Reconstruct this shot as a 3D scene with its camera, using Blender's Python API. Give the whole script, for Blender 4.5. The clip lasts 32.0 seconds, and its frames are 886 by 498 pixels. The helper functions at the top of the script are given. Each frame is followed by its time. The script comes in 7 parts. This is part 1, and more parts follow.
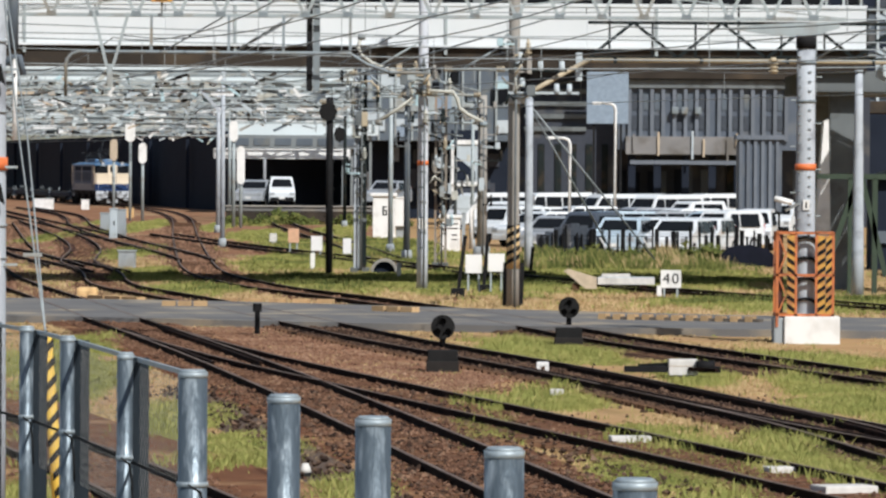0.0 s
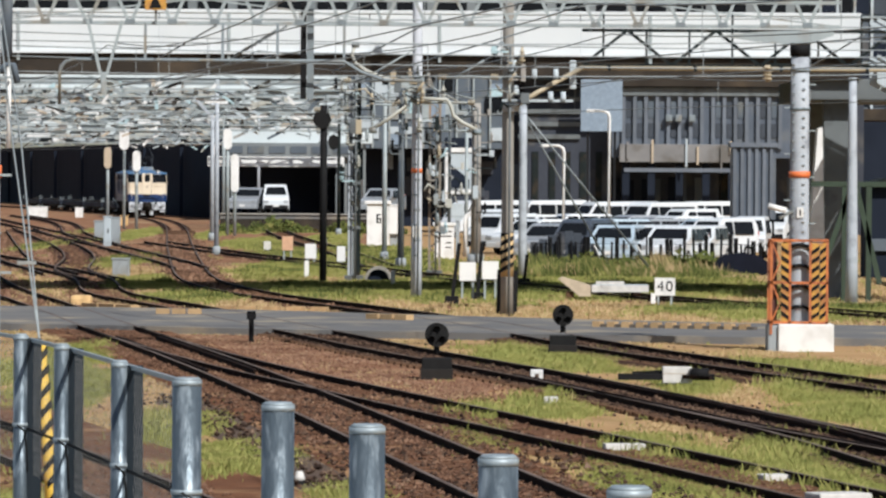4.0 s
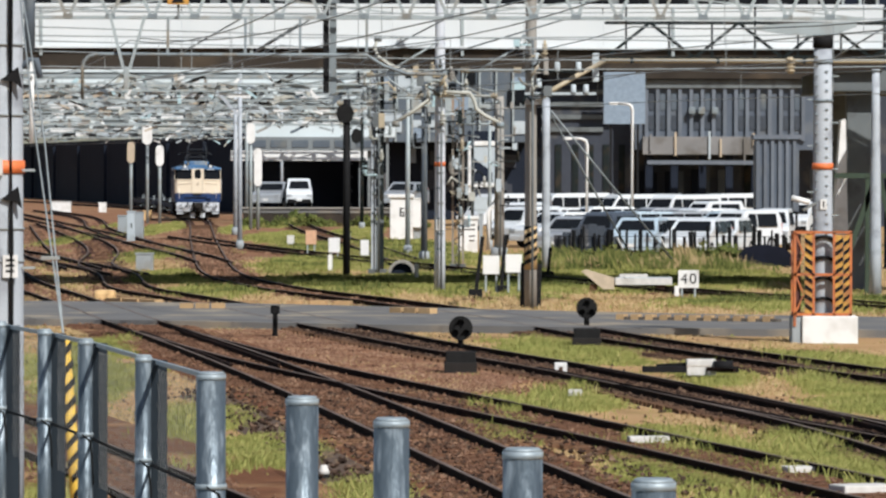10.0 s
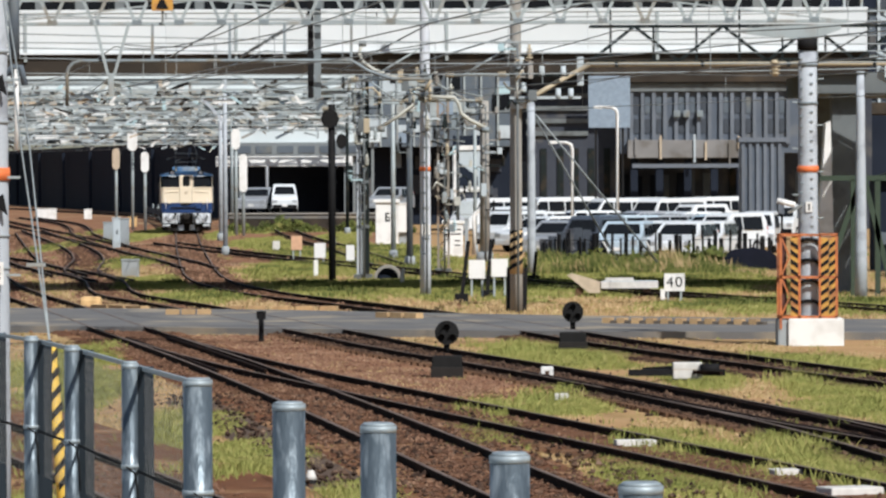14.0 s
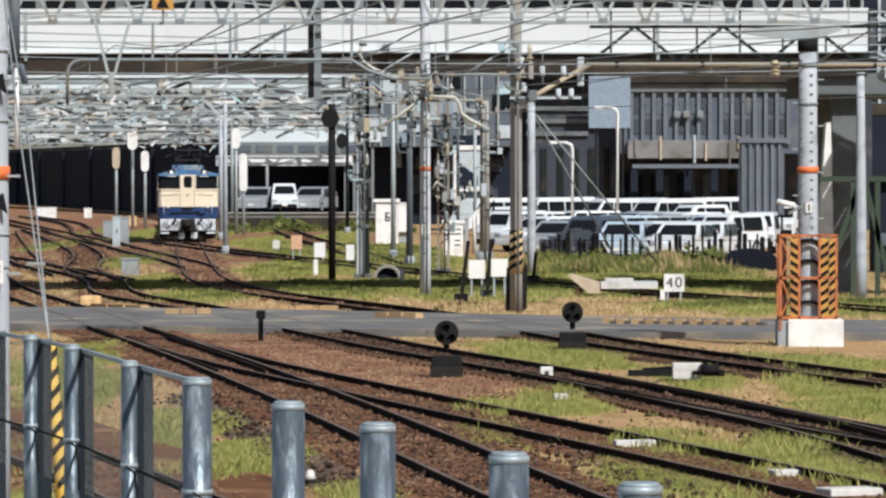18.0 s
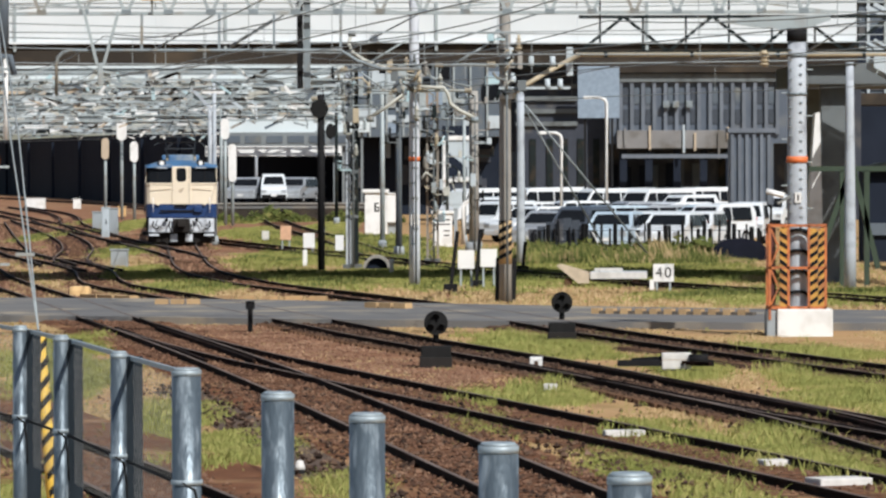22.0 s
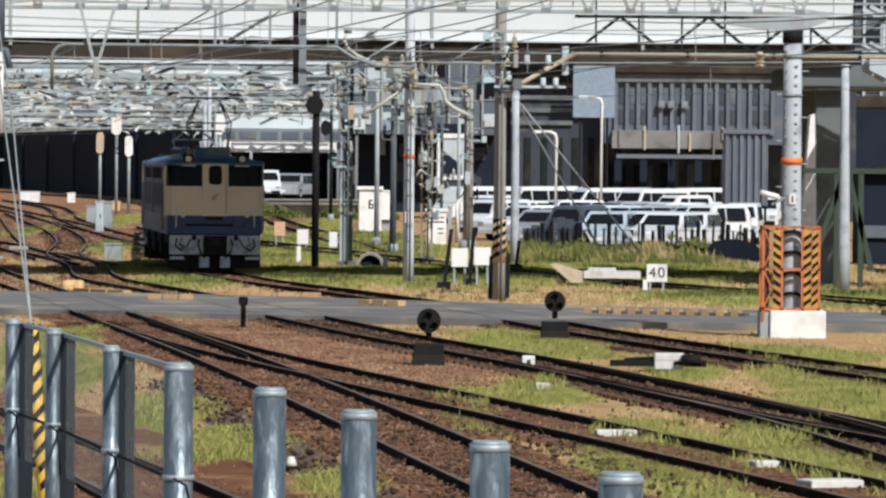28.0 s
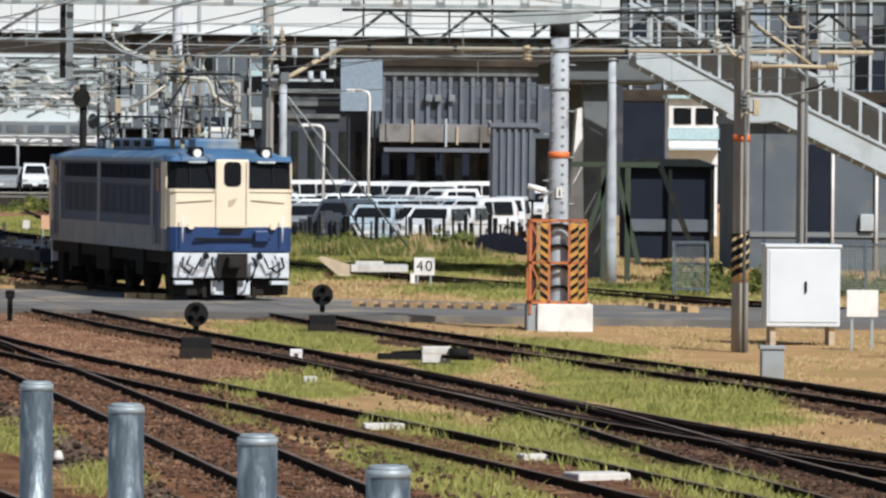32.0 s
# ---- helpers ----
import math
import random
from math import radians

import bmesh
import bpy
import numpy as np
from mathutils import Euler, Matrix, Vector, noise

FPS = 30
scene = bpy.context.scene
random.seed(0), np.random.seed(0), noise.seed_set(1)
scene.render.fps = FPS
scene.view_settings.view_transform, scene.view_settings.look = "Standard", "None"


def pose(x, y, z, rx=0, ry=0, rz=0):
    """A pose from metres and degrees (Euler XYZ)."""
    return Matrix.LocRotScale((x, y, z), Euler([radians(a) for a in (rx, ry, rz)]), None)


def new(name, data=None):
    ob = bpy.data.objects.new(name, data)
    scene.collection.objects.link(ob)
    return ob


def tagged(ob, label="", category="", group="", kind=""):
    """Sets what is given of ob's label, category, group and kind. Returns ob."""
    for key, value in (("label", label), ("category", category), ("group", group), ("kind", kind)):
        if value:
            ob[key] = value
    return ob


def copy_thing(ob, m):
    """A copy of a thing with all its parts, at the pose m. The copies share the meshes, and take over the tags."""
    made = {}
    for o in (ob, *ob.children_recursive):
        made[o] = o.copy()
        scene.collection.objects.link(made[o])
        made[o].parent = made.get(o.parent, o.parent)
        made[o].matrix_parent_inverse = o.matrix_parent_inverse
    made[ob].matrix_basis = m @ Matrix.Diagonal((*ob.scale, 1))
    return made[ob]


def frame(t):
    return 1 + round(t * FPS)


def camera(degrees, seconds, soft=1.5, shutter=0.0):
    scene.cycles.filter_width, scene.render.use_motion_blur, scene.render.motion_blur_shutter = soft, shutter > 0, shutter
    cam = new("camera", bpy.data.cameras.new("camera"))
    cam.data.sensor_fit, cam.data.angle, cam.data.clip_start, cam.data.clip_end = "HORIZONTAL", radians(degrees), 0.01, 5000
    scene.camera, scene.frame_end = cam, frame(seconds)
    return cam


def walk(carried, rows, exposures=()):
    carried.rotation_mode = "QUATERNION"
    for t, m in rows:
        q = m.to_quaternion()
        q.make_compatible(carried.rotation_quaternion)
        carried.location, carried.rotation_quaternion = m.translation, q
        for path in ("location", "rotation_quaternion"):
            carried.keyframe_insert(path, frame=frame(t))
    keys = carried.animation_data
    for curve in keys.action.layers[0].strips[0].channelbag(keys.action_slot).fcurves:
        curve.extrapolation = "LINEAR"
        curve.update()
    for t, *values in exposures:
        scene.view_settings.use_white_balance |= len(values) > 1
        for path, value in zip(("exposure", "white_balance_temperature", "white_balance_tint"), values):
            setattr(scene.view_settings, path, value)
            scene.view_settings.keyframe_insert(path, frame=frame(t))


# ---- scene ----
cam = camera(9.0, 32.0, soft=2.5)
EYE = (0.0, 0.0, 3.3)
# seconds, yaw, pitch, lean
AIM = [
    (0.0, -0.015, -0.86, 0.38), (0.5, -0.055, -0.77, 0.34), (1.0, -0.032, -0.707, 0.23),
    (1.5, -0.006, -0.691, 0.2), (2.0, 0.03, -0.699, 0.2), (2.5, 0.017, -0.705, 0.32),
    (3.0, -0.014, -0.691, 0.22), (3.5, -0.062, -0.738, 0.29), (5.5, -0.031, -0.812, 0.5),
    (6.0, -0.124, -0.753, 0.62), (6.5, -0.184, -0.719, 0.66), (7.0, -0.161, -0.737, 0.58),
    (7.5, -0.026, -0.788, 0.35), (8.0, 0.12, -0.825, 0.2), (8.5, 0.182, -0.84, 0.17),
    (9.0, 0.223, -0.846, 0.1), (9.5, 0.259, -0.835, 0.05), (10.0, 0.163, -0.849, 0.11),
    (10.5, 0.035, -0.884, -0.01), (11.0, -0.0, -0.88, 0.0), (11.5, 0.07, -0.829, -0.03),
    (12.0, 0.117, -0.842, 0.01), (12.5, 0.088, -0.873, -0.06), (13.0, 0.024, -0.867, -0.12),
    (13.5, 0.001, -0.834, -0.24), (15.5, 0.062, -0.762, -0.08), (16.0, -0.03, -0.781, -0.09),
    (16.5, -0.108, -0.812, -0.13), (17.0, -0.127, -0.826, -0.14), (17.5, -0.063, -0.824, -0.11),
    (18.0, 0.016, -0.803, -0.07), (18.5, 0.043, -0.794, -0.03), (19.0, -0.002, -0.81, 0.03),
    (19.5, -0.107, -0.872, 0.0), (20.0, -0.185, -0.956, -0.01), (20.5, -0.173, -1.023, -0.14),
    (21.0, -0.092, -1.012, -0.21), (21.5, -0.052, -0.939, -0.19), (22.0, -0.093, -0.902, -0.14),
    (22.5, -0.194, -0.935, -0.06), (23.0, -0.294, -0.98, -0.02), (23.5, -0.263, -0.976, 0.02),
    (24.0, -0.165, -0.938, 0.11), (24.5, -0.111, -0.902, 0.17), (25.0, -0.074, -0.895, 0.23),
    (25.5, -0.098, -0.92, 0.24), (27.5, -0.084, -0.917, 0.35), (28.0, -0.157, -0.924, 0.48),
    (28.5, -0.204, -0.973, 0.53), (29.0, -0.223, -0.978, 0.44), (29.5, -0.422, -0.913, 0.44),
    (30.0, -0.692, -0.833, 0.51), (30.5, -0.964, -0.771, 0.64), (31.0, -1.338, -0.808, 0.62),
    (31.5, -1.842, -0.909, 0.56), (32.0, -2.524, -0.97, 0.51),
]
walk(cam, [(t, pose(*EYE, 90 + p, 0, y) @ pose(0, 0, 0, 0, 0, r)) for t, y, p, r in AIM])

# ---- daylight ----
SUN_EL, SUN_AZ = 43.0, 30.0     # height, and degrees to the right of straight behind the camera
world = bpy.data.worlds.new("sky")
scene.world = world
world.use_nodes = True
wn = world.node_tree.nodes
sky = wn.new("ShaderNodeTexSky")
sky.sky_type, sky.sun_disc = "NISHITA", False
sky.sun_elevation, sky.sun_rotation = radians(SUN_EL), radians(180 - SUN_AZ)
wn["Background"].inputs["Strength"].default_value = 0.078
world.node_tree.links.new(sky.outputs[0], wn["Background"].inputs["Color"])
sun = new("sun", bpy.data.lights.new("sun", "SUN"))
sun.data.energy, sun.data.angle, sun.data.color = 5.0, radians(0.53), (1.0, 0.98, 0.95)
to_sun = Vector((math.sin(radians(SUN_AZ)) * math.cos(radians(SUN_EL)), -math.cos(radians(SUN_AZ)) * math.cos(radians(SUN_EL)), math.sin(radians(SUN_EL))))
sun.matrix_world = Matrix.Translation((20, -30, 60)) @ to_sun.to_track_quat("Z", "Y").to_matrix().to_4x4()
scene.view_settings.exposure = 0.0


# ---- materials ----
def mat(name, col, rough=0.7, metal=0.0, col2=None, scale=6.0, amount=0.5, bump=0.15, fine=60.0, stain=None, stain_scale=1.3, vary=0.0, island=0.0, stretch=1.0):
    """A surface with a base colour that wanders to col2 at a large and a fine scale, stains and a fine relief. Scales are per metre."""
    m = bpy.data.materials.new(name)
    m.use_nodes = True
    nt = m.node_tree
    b = nt.nodes["Principled BSDF"]
    b.inputs["Roughness"].default_value, b.inputs["Metallic"].default_value = rough, metal
    lk = nt.links.new
    tc = nt.nodes.new("ShaderNodeTexCoord")
    where = tc.outputs["Object"]
    if stretch != 1.0:
        mp = nt.nodes.new("ShaderNodeMapping")
        mp.inputs["Scale"].default_value = (1.0, 1.0, stretch)
        lk(where, mp.inputs["Vector"])
        where = mp.outputs[0]
    if col2 is None:
        col2 = tuple(c * 0.8 for c in col)

    def noise_at(sc, detail=4.0):
        n = nt.nodes.new("ShaderNodeTexNoise")
        n.inputs["Scale"].default_value, n.inputs["Detail"].default_value = sc, detail
        lk(where, n.inputs["Vector"])
        return n

    def mixer(a, c, fac):
        x = nt.nodes.new("ShaderNodeMix")
        x.data_type = "RGBA"
        if isinstance(a, tuple):
            x.inputs[6].default_value = (*a, 1)
        else:
            lk(a, x.inputs[6])
        if isinstance(c, tuple):
            x.inputs[7].default_value = (*c, 1)
        else:
            lk(c, x.inputs[7])
        lk(fac, x.inputs[0])
        return x.outputs[2]

    def ramp(src, lo, hi):
        r = nt.nodes.new("ShaderNodeMapRange")
        r.inputs[1].default_value, r.inputs[2].default_value = lo, hi
        lk(src, r.inputs[0])
        return r.outputs[0]

    big, small = noise_at(scale), noise_at(fine, 2.0)
    c = mixer(col, col2, ramp(big.outputs[0], 0.5 - 0.35 * amount, 0.5 + 0.35 * amount))
    sm = nt.nodes.new("ShaderNodeMath")
    sm.operation = "MULTIPLY"
    sm.inputs[1].default_value = 0.45 * amount
    lk(small.outputs[0], sm.inputs[0])
    c = mixer(c, tuple(x * 0.6 for x in col2), sm.outputs[0])
    if stain:
        c = mixer(c, stain, ramp(noise_at(stain_scale, 6.0).outputs[0], 0.52, 0.66))
    if vary:
        oi = nt.nodes.new("ShaderNodeObjectInfo")
        vm = nt.nodes.new("ShaderNodeMath")
        vm.operation = "MULTIPLY"
        vm.inputs[1].default_value = vary
        lk(oi.outputs["Random"], vm.inputs[0])
        c = mixer(c, tuple(x * 0.4 for x in col2), vm.outputs[0])
    if island:
        ge = nt.nodes.new("ShaderNodeNewGeometry")
        im = nt.nodes.new("ShaderNodeMath")
        im.operation = "MULTIPLY"
        im.inputs[1].default_value = island
        lk(ge.outputs["Random Per Island"], im.inputs[0])
        c = mixer(c, tuple(x * 0.45 for x in col2), im.outputs[0])
    lk(c, b.inputs["Base Color"])
    if bump:
        bp = nt.nodes.new("ShaderNodeBump")
        bp.inputs["Strength"].default_value, bp.inputs["Distance"].default_value = bump, 0.02
        lk(small.outputs[0], bp.inputs["Height"])
        lk(bp.outputs[0], b.inputs["Normal"])
    return m


def ramp_mat(name, stops, rough=0.9, scale=0.8, lean=0.35):
    """Loose pieces, each with its own colour off a ramp; a broad noise leans whole patches one way."""
    m = bpy.data.materials.new(name)
    m.use_nodes = True
    nt = m.node_tree
    b = nt.nodes["Principled BSDF"]
    b.inputs["Roughness"].default_value, b.inputs["Specular IOR Level"].default_value = rough, 0.08
    ge, tc, nz = nt.nodes.new("ShaderNodeNewGeometry"), nt.nodes.new("ShaderNodeTexCoord"), nt.nodes.new("ShaderNodeTexNoise")
    nz.inputs["Scale"].default_value, nz.inputs["Detail"].default_value = scale, 3.0
    nt.links.new(tc.outputs["Object"], nz.inputs["Vector"])
    mr, mx, cr = nt.nodes.new("ShaderNodeMapRange"), nt.nodes.new("ShaderNodeMix"), nt.nodes.new("ShaderNodeValToRGB")
    mr.inputs[1].default_value, mr.inputs[2].default_value = 0.32, 0.68
    nt.links.new(nz.outputs[0], mr.inputs[0])
    mx.inputs[0].default_value = lean
    nt.links.new(ge.outputs["Random Per Island"], mx.inputs[2])
    nt.links.new(mr.outputs[0], mx.inputs[3])
    nt.links.new(mx.outputs[0], cr.inputs[0])
    while len(cr.color_ramp.elements) < len(stops):
        cr.color_ramp.elements.new(0.5)
    for e, (at, col) in zip(cr.color_ramp.elements, stops):
        e.position, e.color = at, (*col, 1)
    nt.links.new(cr.outputs[0], b.inputs["Base Color"])
    return m


def ground_mat():
    """Dry turf, green patches and rusty gravel that run into one another."""
    m = mat("dry_turf", (0.52, 0.345, 0.175), 0.95, col2=(0.35, 0.205, 0.098), scale=0.55, fine=14, bump=0.8, amount=0.85, stain=(0.30, 0.215, 0.085), stain_scale=0.35)
    return m


M = dict(
    turf=ground_mat(),
    ballast=mat("rusty_ballast", (0.255, 0.118, 0.062), 0.95, col2=(0.085, 0.038, 0.022), scale=1.1, fine=16, bump=1.0, amount=0.95, stain=(0.34, 0.20, 0.105), stain_scale=0.5),
    yardbed=mat("red_brown_gravel", (0.36, 0.19, 0.108), 0.95, col2=(0.20, 0.098, 0.056), scale=0.35, fine=9, bump=0.8, amount=0.9, stain=(0.36, 0.25, 0.14), stain_scale=0.18),
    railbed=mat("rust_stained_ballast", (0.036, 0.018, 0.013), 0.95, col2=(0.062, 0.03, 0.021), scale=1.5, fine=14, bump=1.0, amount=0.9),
    midbed=mat("dark_rust_ballast", (0.105, 0.056, 0.036), 0.95, col2=(0.05, 0.027, 0.018), scale=1.3, fine=16, bump=1.0, amount=0.95, stain=(0.22, 0.135, 0.08), stain_scale=0.8),
    darkballast=mat("dark_grey_ballast", (0.085, 0.062, 0.05), 0.95, col2=(0.14, 0.10, 0.075), scale=2.5, fine=18, bump=1.0, amount=1.0),
    asphalt=mat("worn_asphalt", (0.125, 0.127, 0.133), 0.9, col2=(0.205, 0.2, 0.19), scale=0.45, fine=30, bump=0.4, amount=0.9, stain=(0.30, 0.26, 0.20), stain_scale=0.5),
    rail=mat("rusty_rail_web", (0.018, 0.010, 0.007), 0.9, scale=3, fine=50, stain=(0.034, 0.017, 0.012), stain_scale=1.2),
    railtop=mat("worn_rail_head", (0.25, 0.20, 0.17), 0.7, 0.0, col2=(0.09, 0.062, 0.05), scale=0.5, amount=1.0, bump=0.05),
    sleeper=mat("weathered_sleeper", (0.19, 0.11, 0.065), 0.95, col2=(0.12, 0.065, 0.04), scale=8, fine=50, vary=0.5),
    concrete=mat("grey_concrete", (0.313, 0.35, 0.37), 0.85, col2=(0.294, 0.32, 0.33), scale=1.2, fine=35, stain=(0.248, 0.26, 0.25)),
    pole=mat("spun_concrete", (0.52, 0.56, 0.60), 0.8, col2=(0.38, 0.42, 0.46), scale=1.6, fine=40, amount=0.9, stain=(0.27, 0.29, 0.32), stain_scale=2.2),
    polepale=mat("pale_spun_concrete", (0.66, 0.69, 0.73), 0.8, col2=(0.52, 0.56, 0.62), scale=1.8, fine=30, amount=0.9, stain=(0.38, 0.41, 0.45), stain_scale=3.0),
    polebrown=mat("aged_concrete", (0.34, 0.325, 0.295), 0.85, col2=(0.26, 0.245, 0.22), scale=1.2, fine=40),
    galv=mat("galvanised_steel", (0.144, 0.181, 0.209), 0.42, 0.5, col2=(0.0791, 0.107, 0.13), scale=30, fine=110, bump=0.12, amount=0.85, stain=(0.279, 0.33, 0.363), stain_scale=30.0, stretch=0.3),
    galvpale=mat("pale_galvanised_cap", (0.34, 0.40, 0.43), 0.5, 0.2, col2=(0.25, 0.30, 0.33), scale=40, bump=0.05),
    # galvanised steel darkened so the bars look shaded
    galvdark=mat("dull_galvanised_bar", (0.026, 0.034, 0.042), 0.8, 0.0, col2=(0.016, 0.022, 0.028), scale=20, bump=0.05, stretch=0.2),
    steel=mat("grey_painted_steel", (0.386, 0.44, 0.45), 0.6, 0.2, scale=2, fine=30, stain=(0.276, 0.27, 0.24), stain_scale=1.5),
    beige=mat("beige_insulator", (0.50, 0.42, 0.29), 0.5, scale=6, bump=0.05),
    beigepale=mat("cream_galvanised_pipe", (0.52, 0.52, 0.46), 0.55, scale=5, bump=0.05),
    # near-black colour for the form that stands in for ground shade
    tarp=mat("dark_tarpaulin", (0.013, 0.015, 0.026), 0.8, col2=(0.009, 0.011, 0.018), scale=2, bump=0.4),
    dark=mat("dark_painted_steel", (0.016, 0.016, 0.017), 0.7, scale=4),
    black=mat("black_rubber", (0.02, 0.02, 0.02), 0.85),
    mesh=mat("mesh_wire", (0.22, 0.22, 0.21), 0.7, 0.2),
    wire=mat("weathered_wire", (0.304, 0.34, 0.35), 0.6, 0.2),
    white=mat("white_paint", (0.80, 0.80, 0.78), 0.6, col2=(0.74, 0.74, 0.72), scale=2, bump=0.05, stain=(0.62, 0.61, 0.58), stain_scale=2.0),
    panelwhite=mat("white_parapet_panel", (0.70, 0.735, 0.745), 0.55, col2=(0.64, 0.68, 0.695), scale=0.7, bump=0.03, vary=0.12),
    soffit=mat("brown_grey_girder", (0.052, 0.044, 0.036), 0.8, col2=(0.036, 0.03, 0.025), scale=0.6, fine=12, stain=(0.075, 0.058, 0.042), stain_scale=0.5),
    orange=mat("orange_guard", (0.62, 0.19, 0.05), 0.65, col2=(0.42, 0.13, 0.05), scale=5, stain=(0.25, 0.09, 0.04), stain_scale=4),
    maroon=mat("dark_maroon_paint", (0.10, 0.028, 0.022), 0.7, col2=(0.06, 0.02, 0.016), scale=5),
    band=mat("orange_band", (0.80, 0.20, 0.06), 0.6),
    yellow=mat("yellow_paint", (0.75, 0.50, 0.07), 0.6, col2=(0.6, 0.38, 0.06), scale=6),
    guardyellow=mat("amber_paint", (0.62, 0.34, 0.06), 0.65, col2=(0.48, 0.24, 0.05), scale=6, stain=(0.36, 0.15, 0.05), stain_scale=4),
    stripetan=mat("faded_yellow", (0.62, 0.43, 0.19), 0.7, col2=(0.45, 0.33, 0.2), scale=7),
    kerb=mat("faded_yellow_kerb", (0.60, 0.40, 0.20), 0.85, col2=(0.44, 0.29, 0.15), scale=4, vary=0.5),
    guardtan=mat("warm_yellow_cover", (0.74, 0.50, 0.24), 0.8, col2=(0.62, 0.40, 0.18), scale=4),
    kerbdark=mat("dirty_kerb", (0.15, 0.12, 0.095), 0.9, col2=(0.09, 0.075, 0.06), scale=4),
    locoblue=mat("loco_blue", (0.015, 0.05, 0.165), 0.4, col2=(0.012, 0.038, 0.12), scale=2.5, bump=0.03),
    locoside=mat("dusty_loco_blue", (0.055, 0.095, 0.19), 0.5, col2=(0.065, 0.095, 0.16), scale=2, bump=0.05, stain=(0.09, 0.105, 0.135), stain_scale=0.9),
    louvre=mat("dark_louvre", (0.04, 0.062, 0.115), 0.6, col2=(0.048, 0.062, 0.095), scale=2, bump=0.05),
    pantograph=mat("sooty_pantograph_steel", (0.075, 0.085, 0.095), 0.6, 0.3, scale=4),
    sill=mat("dusty_sill_band", (0.36, 0.36, 0.37), 0.7, col2=(0.28, 0.28, 0.285), scale=2.5),
    cream=mat("loco_cream", (0.80, 0.70, 0.54), 0.45, col2=(0.75, 0.65, 0.50), scale=1.5, bump=0.02),
    roofblue=mat("loco_roof_blue", (0.07, 0.18, 0.34), 0.55, col2=(0.05, 0.125, 0.24), scale=1.5, stain=(0.21, 0.25, 0.28), stain_scale=0.9),
    glass=mat("dark_glass", (0.012, 0.014, 0.017), 0.12, bump=0),
    skirt=mat("pale_skirt", (0.62, 0.66, 0.70), 0.6, col2=(0.52, 0.56, 0.6), scale=4, stain=(0.30, 0.30, 0.30), stain_scale=4),
    bogie=mat("grimy_bogie", (0.03, 0.027, 0.025), 0.9, scale=4),
    wagon=mat("wagon_blue_grey", (0.045, 0.06, 0.09), 0.75, col2=(0.025, 0.03, 0.04), scale=2),
    carwhite=mat("car_white", (0.70, 0.735, 0.755), 0.25, col2=(0.66, 0.70, 0.725), scale=2, bump=0),
    # white car paint tinted pale blue to stand for a reflection
    carblue=mat("car_pale_blue", (0.47, 0.58, 0.66), 0.3, bump=0),
    cardark=mat("car_slate", (0.07, 0.085, 0.11), 0.3, bump=0),
    carsilver=mat("car_silver", (0.50, 0.53, 0.56), 0.3, 0.4, bump=0),
    red=mat("tail_lamp_red", (0.5, 0.03, 0.02), 0.3, bump=0),
    trussgrey=mat("dark_green_grey_steel", (0.018, 0.025, 0.026), 0.75, 0.0, col2=(0.014, 0.018, 0.018), scale=2, stain=(0.04, 0.034, 0.026), stain_scale=1.5),
    clad=mat("ribbed_grey_cladding", (0.0977, 0.121, 0.158), 0.6, col2=(0.0725, 0.093, 0.123), scale=0.8, vary=0.3, stain=(0.121, 0.135, 0.149), stain_scale=0.7),
    fascia=mat("weathered_fascia", (0.23, 0.225, 0.221), 0.8, col2=(0.178, 0.174, 0.17), scale=0.7, stain=(0.128, 0.119, 0.106), stain_scale=0.9),
    cladlight=mat("pale_fascia", (0.162, 0.187, 0.225), 0.7, col2=(0.123, 0.145, 0.174), scale=1, vary=0.35),
    # near-black colour stands in for deep shade, lifted slightly as haze
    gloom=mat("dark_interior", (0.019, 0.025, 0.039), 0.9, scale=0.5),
    # wall colour dimmed to stand for a weakly lit interior
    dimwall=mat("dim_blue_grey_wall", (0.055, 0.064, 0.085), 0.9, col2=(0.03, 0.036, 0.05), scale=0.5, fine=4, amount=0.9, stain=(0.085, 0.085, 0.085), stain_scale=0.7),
    facade=mat("station_facade_white", (0.644, 0.71, 0.72), 0.7, col2=(0.552, 0.61, 0.62), scale=0.3),
    facadegrey=mat("station_facade_grey", (0.202, 0.23, 0.24), 0.7, col2=(0.156, 0.175, 0.18), scale=0.3),
    bluegrey=mat("blue_grey_board", (0.248, 0.32, 0.4), 0.6),
    slatedark=mat("slate_seam", (0.05, 0.062, 0.08), 0.8),
    slate=mat("slate_grey_wall", (0.106, 0.132, 0.157), 0.75, col2=(0.0765, 0.0978, 0.123), scale=0.6, stain=(0.136, 0.145, 0.14), stain_scale=0.9),
    greensteel=mat("dark_green_steel", (0.032, 0.055, 0.032), 0.7, scale=3),
    leafgreen=ramp_mat("fresh_weeds", [(0.05, (0.121, 0.139, 0.0355)), (0.45, (0.223, 0.236, 0.071)), (0.78, (0.316, 0.298, 0.0986)), (1.0, (0.437, 0.348, 0.177))], 0.85, 0.7, 0.4),
    moss=mat("low_green_turf", (0.237, 0.237, 0.0848), 0.95, col2=(0.304, 0.242, 0.0848), scale=0.9, fine=25, bump=0.9, amount=1.0, stain=(0.342, 0.233, 0.11), stain_scale=0.8),
    leafdry=ramp_mat("dry_grass", [(0.1, (0.22, 0.165, 0.075)), (0.45, (0.38, 0.275, 0.145)), (0.75, (0.50, 0.37, 0.21)), (0.95, (0.31, 0.275, 0.10))], 0.9, 0.8, 0.35),
